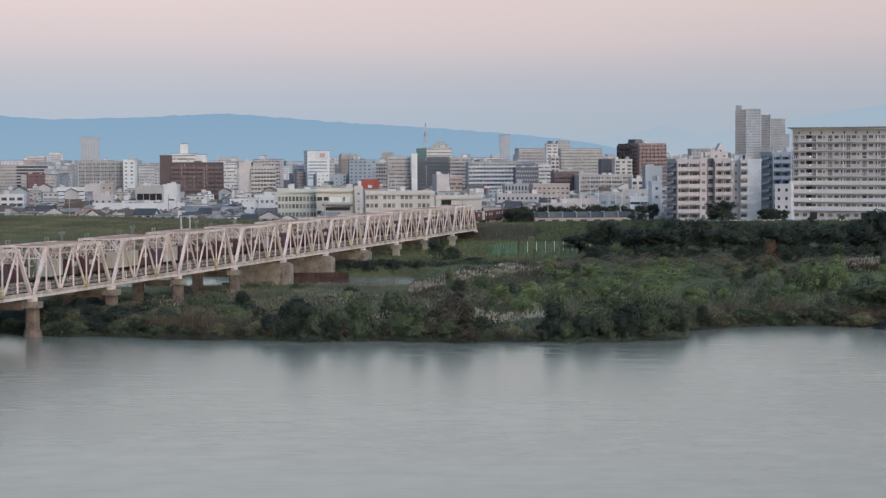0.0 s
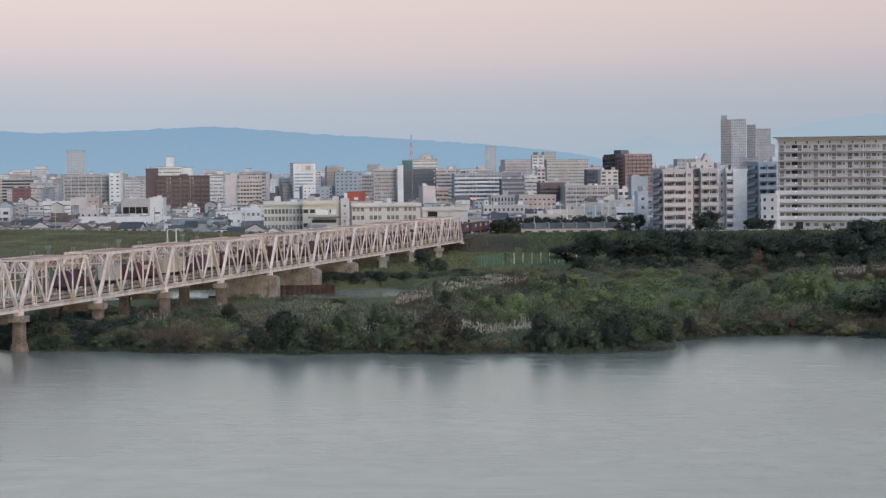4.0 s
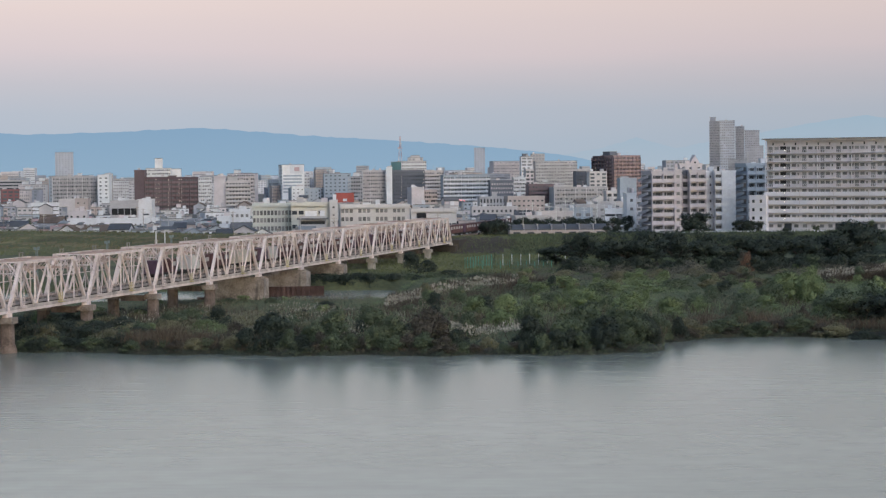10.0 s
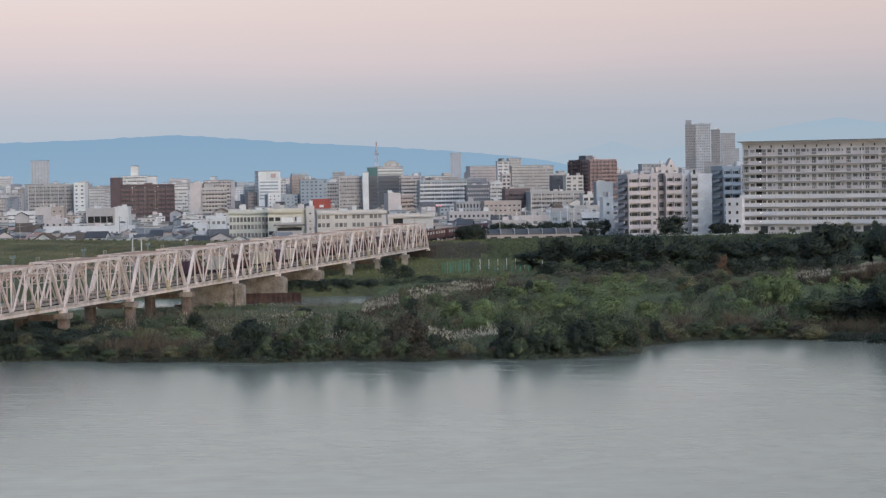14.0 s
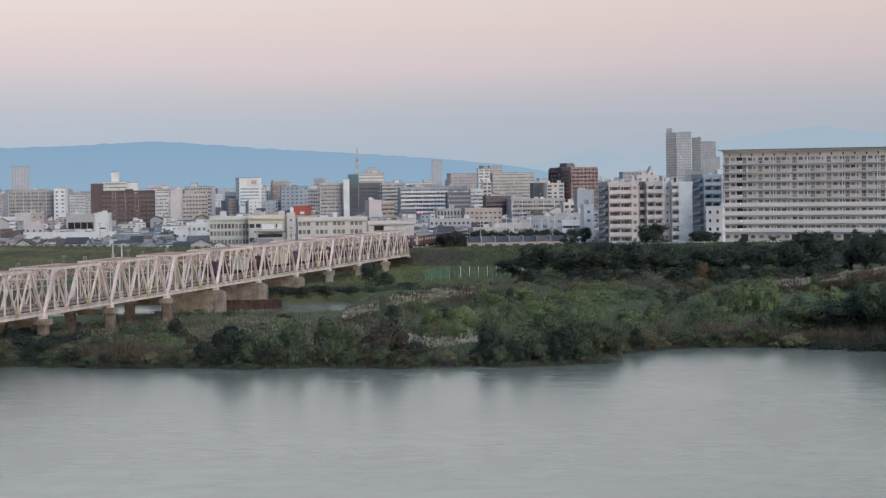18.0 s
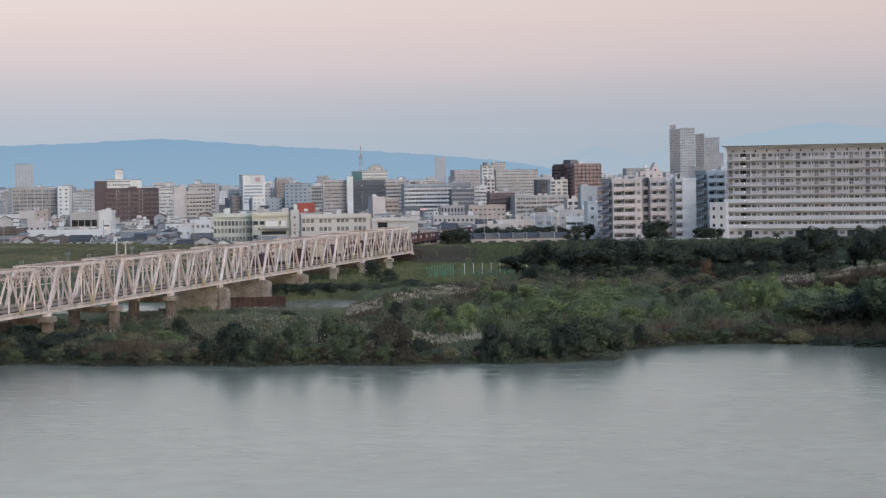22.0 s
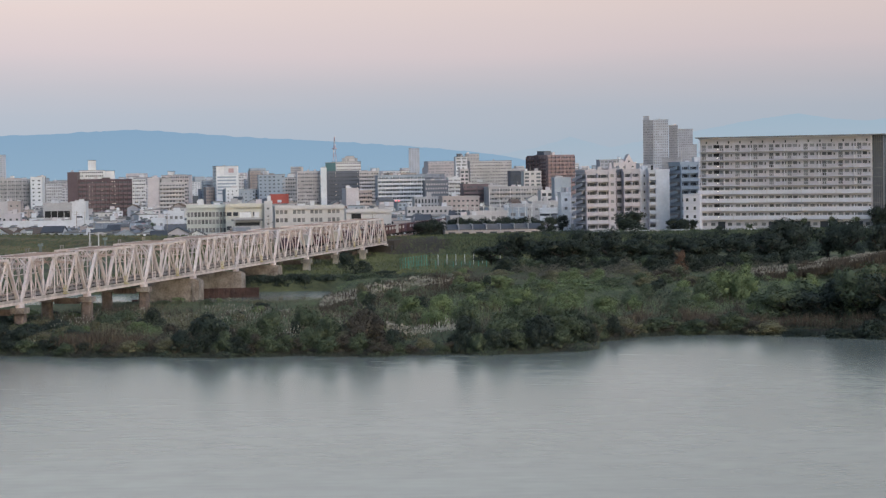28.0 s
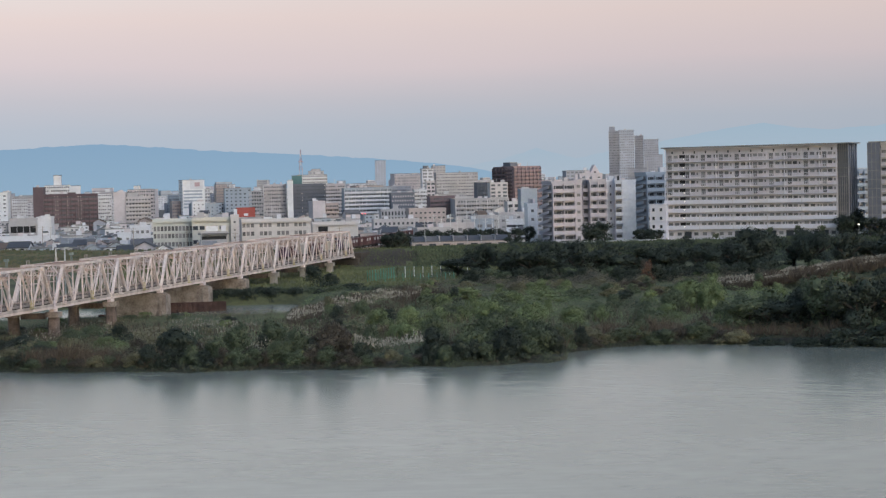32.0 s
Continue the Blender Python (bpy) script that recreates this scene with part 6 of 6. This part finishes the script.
bush(77.3, 364.0, 0, 1.56, 0.89, 83, "dark bush on the shore")
bush(61.8, 392.0, 1, 1.12, 1.14, 84, "green bush on the shore")
bush(-12.4, 545.0, 0, 1.51, 1.44, 85, "round dark tree beside the bridge")
bush(-8.5, 548.0, 0, 1.20, 0.93, 86, "round dark tree beside the bridge")
bush(-3.2, 535.0, 0, 1.53, 0.37, 87, "dark bush on the far bank")
bush(3.4, 530.0, 1, 1.52, 0.30, 88, "green bush on the far bank")
bush(-24.3, 530.0, 0, 1.52, 0.30, 89, "dark bush on the far bank")
bush(-31.6, 532.0, 0, 1.52, 0.30, 90, "dark bush on the far bank")
bush(-18.9, 528.0, 1, 1.51, 0.30, 91, "green bush on the far bank")
bush(-36.1, 530.0, 0, 1.01, 0.30, 92, "dark bush on the far bank")
bush(-29.3, 526.0, 0, 1.50, 0.30, 93, "dark bush on the far bank")
bush(-11.1, 527.0, 1, 1.51, 0.30, 94, "green bush on the far bank")
bush(-6.5, 529.0, 1, 1.26, 0.30, 95, "green bush on the far bank")
bush(-15.1, 470.0, 0, 0.49, 0.30, 96, "small dark bush beside the backwater")

tree(97.0, 570.0, 1, 2.0, 1.5, 0, "broad round dark tree in the tree row")
M_RUSTLEAF = leafmat("rusty_leaves", (0.17, 0.095, 0.062), (0.07, 0.042, 0.03))
rusty = new("bush", leaf_mesh("foliage", FAR_DATA[2], M_RUSTLEAF))
rusty.matrix_basis = pose(66.3, 534.0, height(66.3, 534.0) - 0.1) @ Matrix.Diagonal((0.72, 0.72, 1.55, 1))
tagged(rusty, "slender rusty-brown bush before the dark tree row", "bush", "riverside bushes")

# ---- small things along the banks ----
M_GREENPOST = shader("green_painted_post", (0.10, 0.30, 0.22), 0.5, bump=0)
M_WHITEPOST = shader("white_painted_post", (0.68, 0.70, 0.70), 0.5, bump=0)
M_NET = shader("green_net_cord", (0.10, 0.24, 0.19), 0.8, bump=0)


def net_fence(points, posts, tall, mat, label):
    a, b = Vector(points[0]), Vector(points[1])
    t = thing("net_fence", label, "sports fence", a.x, a.y, a.z, 0, "sports ground fences")
    for i in range(posts):
        p = (b - a) * i / (posts - 1)
        part("post", Shape().beam(p - Vector((0, 0, 0.3)), p + Vector((0, 0, tall)), 0.16, 0.16), mat, t)
    for z in (0.15, tall * 0.5, tall - 0.05):
        part("rail", Shape().beam(Vector((0, 0, z)), b - a + Vector((0, 0, z)), 0.035, 0.035), M_NET, t)
    net = Shape()
    n = posts * 3
    for i in range(n):
        p = (b - a) * i / n
        net.beam(p, p + Vector((0, 0, tall - 0.1)), 0.02, 0.02)
    tagged(part("net", net, M_NET, t, "thin green netting"), kind="stuff")


G = 2.7
net_fence([(0.4, 568, G), (8, 592, G)], 12, 2.7, M_GREENPOST, "green sports ground net fence with close posts")
net_fence([(0.4, 568, G), (11.5, 566, G)], 6, 2.0, M_GREENPOST, "green sports ground net fence beside the meadow")
net_fence([(8, 592, G), (26.5, 592, G)], 9, 2.7, M_WHITEPOST, "pale sports ground net fence with tall posts")
net_fence([(11.5, 566, G), (22, 568, G)], 6, 1.8, M_GREENPOST, "low green sports ground net fence")


def build_parapets():
    for x0, x1, tall in ((60, 92, 0.55), (95, 131, 0.5), (137, 175, 0.5)):
        t = thing("crest_wall", "low white parapet wall along the flood bank crest", "parapet wall", kind="structure")
        t.name = "parapet_wall"
        n = 10
        for i in range(n):
            xa, xb = x0 + (x1 - x0) * i / n, x0 + (x1 - x0) * (i + 1) / n
            part("panel", Shape().beam((xa, crest(xa) + 1.5, 7.1 + tall / 2), (xb - 0.04, crest(xb) + 1.5, 7.1 + tall / 2), 0.25, tall), M_BAND, t)


build_parapets()


def sheet_piles(x0, y0, x1, y1, n, top):
    t = thing("sheet_pile_wall", "rusty corrugated steel sheet piling in the backwater", "sheet piling", x0, y0, 0)
    for i in range(n):
        u, v = i / n, (i + 1) / n
        o = 0.35 if i % 2 else 0.0
        part("pile", Shape().beam((u * (x1 - x0), u * (y1 - y0) - o, top / 2 - 1), (v * (x1 - x0), v * (y1 - y0) - o, top / 2 - 1), 0.2, top + 2), M_PILE, t)


sheet_piles(-43.5, 496, -30.5, 498, 24, 2.1)
sheet_piles(-56, 478, -44, 480, 20, 0.9)


def utility_pole(x, y, z, h, mat, label="slim grey utility pole with cross arms"):
    t = thing("utility_pole", label, "utility pole", x, y, z, 8, "utility poles")
    part("pole", Shape().prism([(0.14 * math.cos(a), 0.14 * math.sin(a)) for a in [i * 1.0472 for i in range(6)]], -0.5, h, top=0.7), mat, t)
    for dz in (0.4, 1.3):
        part("cross_arm", Shape().box(-1.0, -0.06, h - dz - 0.1, 1.0, 0.06, h - dz), mat, t)


def build_poles():
    rnd = random.Random(5)
    for i in range(34):
        x = rnd.uniform(-200, 55)
        y = crest(x) + rnd.uniform(28, 120)
        if abs(x + 68.8 - (y - 342) * 0.2) < 9:
            continue
        utility_pole(x, y, 3.3, rnd.uniform(9, 12), M_METAL if i % 2 else M_CONC)
    for i in range(16):
        utility_pole(22 + i * 2.4, 790 + rnd.uniform(-20, 30), 3.3, rnd.uniform(10, 13.5), M_WHITEPOST, "pale steel substation pole with cross arms")


build_poles()


M_MAST = shader("grey_green_steel", (0.21, 0.255, 0.245), 0.6, bump=0)


def catenary_mast(along, twin):
    x, y, z = on_bridge(along, DEPTH + 0.9, 0)
    t = thing("catenary_mast", "slim pale overhead-line mast beside the bridge", "mast", x, y, z, HEAD, "overhead-line masts")
    h = 8.9
    if twin:
        for u in (-2.6, 2.6):
            part("post", Shape().beam((0, u, 0), (0, u, h + 1.2), 0.2, 0.2), M_WHITEPOST, t)
            part("bracket", Shape().beam((0.05, u, h + 1.15), (0.9, u, h + 1.15), 0.14, 0.14), M_WHITEPOST, t)
    else:
        for u in (-0.35, 0.35):
            part("post", Shape().beam((0, u, 0), (0, u, h), 0.14, 0.14), M_MAST, t)
        part("cross_arm", Shape().box(-0.1, -1.2, h - 0.4, 0.1, 1.2, h - 0.25), M_MAST, t)
        for u in (-1.1, -0.5, 0.5, 1.1):
            part("insulator", Shape().box(-0.12, u - 0.07, h - 0.25, 0.07, u + 0.07, h + 0.1), M_MAST, t)


for a, tw in ((33.0, False), (66.5, False), (96.0, True), (-2.0, False), (102.5, False)):
    catenary_mast(a, tw)


def roof_frames():
    """Small goal-shaped frames on the top of the far truss."""
    for k in range(-2, 6):
        for u in (0.25, 0.72):
            x, y, z = on_bridge((k + u) * SPAN, DEPTH, RISE + 0.02)
            t = thing("wire_frame", "small pale goal-shaped wire support on the truss", "wire support", x, y, z, HEAD, "wire supports on the truss")
            part("leg", Shape().box(-0.08, -0.75, 0, 0.08, -0.6, 0.6), M_CONC, t)
            part("leg", Shape().box(-0.08, 0.6, 0, 0.08, 0.75, 0.6), M_CONC, t)
            part("bar", Shape().box(-0.08, -0.95, 0.6, 0.08, 0.95, 0.72), M_CONC, t)


roof_frames()


def terrace(x, y, n):
    for i in range(n):
        w, d, h = 4.4, 7.0, 4.6
        t = thing("terrace_house", "grey-roofed terraced house on the flood bank", "house", x + i * 4.45, y + i * 0.4, 3.6, 6, "terraced houses")
        part("wall", Shape().box(0, 0, -1, w, d, h), WALLS["tan"], t)
        part("roof", Shape().gable(0, 0, w, d, h, h + 1.5, 0.2), ROOFS[2] if i % 2 else M_TILE, t)
        part("party_wall", Shape().box(-0.08, -0.2, h - 0.6, 0.12, d, h + 1.9), WALLS["grey"], t)
        piece("window", window_mesh(2.4, 1.6), t, w / 2, 0, 2.4)


terrace(15, 727, 7)

# trees of the estate and the bank
tree(74.6, 727, 2, 1.6, 0.95, 0, "round dark street tree before pink flats", 6.4, "estate trees")
tree(72.0, 726, 3, 1.1, 0.75, 0, "small dark street tree before flats", 6.4, "estate trees")
for i, (tx, ts, th) in enumerate(((88, 0.8, 0.62), (91, 0.8, 0.6), (94, 0.7, 0.55))):
    tree(tx, 726, i, ts, th, 0, "clipped dark shrub tree between flats", 6.4, "estate trees")
for i, (tx, ty, tz) in enumerate(((128.2, 716, 0.58), (136.4, 714, 0.62), (143.7, 712, 0.6), (122, 718, 0.35), (112, 722, 0.35))):
    tree(tx, ty, i, 0.42, tz, 1, "small street tree before the slab block", 6.6, "estate trees")
for i, (tx, ty, ts, th) in enumerate(((157.4, 722, 0.9, 1.1), (153, 716, 0.7, 0.8), (161.5, 712, 0.75, 0.85), (166, 708, 0.8, 0.9))):
    tree(tx, ty, i + 1, ts, th, i % 2, "bushy tree between two slab blocks", 6.4, "estate trees")
for i, (tx, ty, ts, th) in enumerate(((151.2, 715, 1.0, 0.95), (155.8, 722, 1.3, 1.3), (153.6, 718, 1.2, 1.1), (158.2, 708, 1.1, 0.95), (161.5, 706, 1.0, 0.9))):
    tree(tx, ty, i + 2, ts, th, 0, "dense dark tree between two slab blocks", 6.4, "estate trees")
t = thing("street_lamp", "slim street lamp with a small glowing head", "street lamp", 152.8, 700, 6.6, 0)
part("pole", Shape().box(-0.06, -0.06, -0.4, 0.06, 0.06, 4.4), M_METAL, t)
part("lamp_head", Shape().box(-0.2, -0.2, 4.4, 0.2, 0.2, 4.75), M_LAMP, t, "glowing lamp head")
for i, (tx, ty, ts, th) in enumerate(((7.6, 720, 0.95, 0.95), (11.0, 721, 1.0, 1.0), (9.3, 718, 0.9, 0.9), (22, 742, 0.9, 0.95), (27, 745, 0.9, 0.9), (32, 748, 0.8, 0.85), (17, 738, 0.85, 0.95), (20, 739, 0.9, 1.0), (24.5, 741, 0.9, 1.0), (29.5, 746, 0.9, 1.0), (36, 752, 0.9, 1.0), (41, 756, 0.9, 0.95), (14.5, 733, 0.8, 0.85), (13, 727, 0.8, 0.8), (46, 762, 0.9, 0.95), (51, 768, 0.9, 0.95), (56, 775, 0.9, 0.95), (38.5, 753, 0.8, 0.9), (22.5, 739, 0.9, 0.95), (34, 749, 0.9, 1.0))):
    tree(tx, ty, i, ts, th, 0, "dark tree beside the railway bank", 4.6, "railway trees")
bush(45, 712, 0, 1.0, 0.8, 3, "shrub on the flood bank crest", 6.8)
bush(100, 706, 0, 0.9, 0.7, 3, "shrub on the flood bank crest", 6.4)


def lattice_mast(x, y, z, h):
    t = thing("antenna_mast", "red and white lattice antenna mast on a roof", "antenna", x, y, z)
    for k in range(6):
        # the mast's red and white are paled: distance haze in the colour
        m = WALLS["pale_red"] if k % 2 else WALLS["pink"]
        s = Shape()
        r0, r1 = 1.5 * (1 - k / 6.5), 1.5 * (1 - (k + 1) / 6.5)
        z0, z1 = h * k / 6, h * (k + 1) / 6
        for sx, sy in ((-1, -1), (1, -1), (1, 1), (-1, 1)):
            s.beam((sx * r0, sy * r0, z0), (sx * r1, sy * r1, z1), 0.3, 0.3)
        s.beam((-r0, -r0, z0), (r1, -r1, z1), 0.2, 0.2).beam((r0, -r0, z0), (-r1, -r1, z1), 0.2, 0.2)
        part("lattice_stage", s, m, t)
    part("platform", Shape().box(-2.2, -2.2, h * 0.5, 2.2, 2.2, h * 0.5 + 0.7), WALLS["pale_red"], t)


lattice_mast(-54.5, 2000, 38, 21.8)
t = thing("roof_sign", "plain red billboard panel on a roof", "sign", -55.8, 1000, 14.2, 3)
part("panel", Shape().box(0, 0, 0, 8.1, 0.4, 4.2), WALLS["red"], t)
part("mark", Shape().box(3.2, -0.05, 0.5, 5.0, -0.001, 1.6), WALLS["white"], t)
for u in (0.6, 4.0, 7.5):
    part("stay", Shape().beam((u, 0.5, 0), (u, 3.0, -0.6), 0.2, 0.2), M_METAL, t)
t = thing("hall_under_sign", "grey low hall carrying a red billboard", "hall", -58, 1000.5, 3.3, 3)
part("wall", Shape().box(0, 0, -1, 13, 12, 10.6), WALLS["grey"], t)
t = thing("road_signal", "small glowing red signal light on a pole", "signal", -0.2, 940, 3.3)
part("pole", Shape().box(-0.1, -0.1, 0, 0.1, 0.1, 12), M_METAL, t)
for u in (-0.8, 0.5):
    part("lamp", Shape().box(u, -0.3, 11.85, u + 0.35, -0.15, 12.2), M_REDLAMP, t)


def gable_top(x, y, z, w, d, rise, wall, label):
    t = thing("gable_top", label, "roof gable", x, y, z, 4)
    s = Shape()
    s.v = [(0, 0, 0), (w, 0, 0), (w / 2, 0, rise), (0, d, 0), (w, d, 0), (w / 2, d, rise)]
    s.f, s.s = [(0, 1, 2), (3, 5, 4), (0, 2, 5, 3), (1, 4, 5, 2), (0, 3, 4, 1)], [0] * 5
    part("gable", s, WALLS[wall], t)
    piece("window", window_mesh(0.9, 1.6), t, w / 2, 0, rise * 0.15)

gable_top(107.1, 1081.5, 28.7, 6.2, 8, 5.6, "pink", "pinkish pointed gable on a block")
gable_top(84.6, 765.7, 26.3, 2.3, 3, 1.1, "white", "small white pointed roof gable")

rnd_t = random.Random(77)
for i in range(15):
    tx = rnd_t.uniform(-190, 30)
    ty = crest(tx) + rnd_t.uniform(30, 150)
    if abs(tx + 68.8 - (ty - 342) * 0.2) > 9:
        tree(tx, ty, i, rnd_t.uniform(0.45, 0.7), rnd_t.uniform(0.55, 0.85), 1, "dark garden tree among houses", 3.3, "garden trees")
bush(74.8, 725, 0, 2.0, 1.55, 2, "round dense street shrub before pink flats", 6.4)
bush(90.5, 725, 0, 1.6, 1.0, 1, "clipped dense hedge between flats", 6.4)

for tone, sheets in enumerate(THICKET):
    if sheets:
        words = ("dark green", "mid-green", "light green", "brownish", "olive")[tone]
        tagged(new("thicket", leaf_mesh("thicket", np.concatenate(sheets), M_LEAF[tone])), words + " thicket along the flood plain and tree row", "thicket", kind="stuff")

# ---- freight train ----
M_CAR = {
    "maroon": shader("maroon_container_paint", (0.11, 0.05, 0.055), 0.5, var=0.2, scale=0.3, fine=2, spread=0.4),
    "cream": shader("cream_container_paint", (0.55, 0.49, 0.42), 0.5, var=0.12, scale=0.3, fine=2),
    "white": shader("white_container_paint", (0.50, 0.48, 0.47), 0.5, var=0.1, scale=0.3, fine=2),
    "violet": shader("purple_container_paint", (0.10, 0.055, 0.095), 0.5, var=0.2, scale=0.3, fine=2),
}
M_UNDER = shader("dark_wagon_frame", (0.045, 0.035, 0.032), 0.8, var=0.3, scale=0.6, fine=3)
WAGON = 20.4
WAGON_MESH = {}


def wagon_mesh(key, build, mat):
    if key not in WAGON_MESH:
        WAGON_MESH[key] = build().mesh(key, mat)
    return WAGON_MESH[key]


def ribbed(length, tall):
    n = int(length / 0.6)
    ring = [(-1.2, 0), (1.2, 0)]
    for k in range(n):
        a = 0.15 + k * (length - 0.3) / n
        ring += [(1.2, a), (1.28, a + 0.08), (1.28, a + 0.28), (1.2, a + 0.36)]
    ring += [(1.2, length), (-1.2, length)]
    return Shape().prism(ring, 1.01, 1.01 + tall)


def container_wagon(load):
    """A flat wagon, floor 1 m over the rail; y runs along it from its rear."""
    t = thing("container_wagon", "flat railway wagon carrying " + load[0], "railway wagon", group="freight train wagons")
    part("frame", wagon_mesh("frame", lambda: Shape().box(-1.2, 0.4, 0.75, 1.2, WAGON - 0.4, 1.0).box(-0.3, 0.0, 0.8, 0.3, WAGON, 0.95), M_UNDER), None, t)
    for y in (3.0, WAGON - 3.0):
        b = part("bogie", wagon_mesh("bogie", lambda: Shape().box(-1.0, -1.3, 0.3, -0.8, 1.3, 0.7).box(0.8, -1.3, 0.3, 1.0, 1.3, 0.7).box(-0.8, -0.25, 0.4, 0.8, 0.25, 0.75), M_UNDER), None, t)
        b.location = (0, y, 0)
        for dy in (-0.95, 0.95):
            ring = [(0.43 * math.cos(a), 0.43 * math.sin(a)) for a in [i * math.pi / 6 for i in range(12)]]
            w = part("wheelset", wagon_mesh("wheelset", lambda: Shape().prism(ring, -0.6, -0.48).prism(ring, 0.48, 0.6).prism([(x * 0.2, y2 * 0.2) for x, y2 in ring], -0.48, 0.48), M_UNDER), None, b)
            w.matrix_basis = pose(0, dy, 0.43, 0, 90, 0)
    for y, length, tall, tone in load[1]:
        c = part("container", ribbed(length, tall), M_CAR[tone], t, tone + " freight container")
        c.location = (0, y, 0)
        if tone == "maroon":
            part("white_mark", Shape().box(1.283, 0.6, 2.2, 1.30, min(length, 3.7) - 0.7, 3.0), M_CAR["white"], c)
    return t


def loads():
    rnd = random.Random(21)
    out = [("one purple container at its rear", [(0.6, 3.7, 2.5, "violet"), (8.6, 3.7, 2.5, "maroon")]),
           ("a white container and maroon ones", [(0.4, 5.2, 2.7, "white"), (8.5, 3.7, 2.5, "maroon"), (16.2, 3.7, 2.5, "maroon")]),
           ("a long cream container", [(0.4, 3.7, 2.5, "maroon"), (7.4, 12.4, 2.6, "cream")])]
    for i in range(21):
        row, y = [], 0.4
        for k in range(5):
            if rnd.random() < 0.86:
                row.append((y, 3.7, 2.5, rnd.choice(("maroon",) * 7 + ("violet", "white"))))
            y += 3.95
        out.append(("five short maroon containers", row))
    return out


WAGONS = [container_wagon(l) for l in loads()]


def motions():
    # the train leaves over the bridge, away from the river's near bank
    for i, w in enumerate(WAGONS):
        rows = []
        for t in (0.0, 8.0, 16.0, 24.0, 32.0):
            x, y, z = on_bridge(-4.2 + 8.42 * t + i * (WAGON + 0.5), 5.2, 1.33)
            rows.append((t, pose(x, y, z, 0, 0, HEAD)))
        walk(w, rows)


motions()
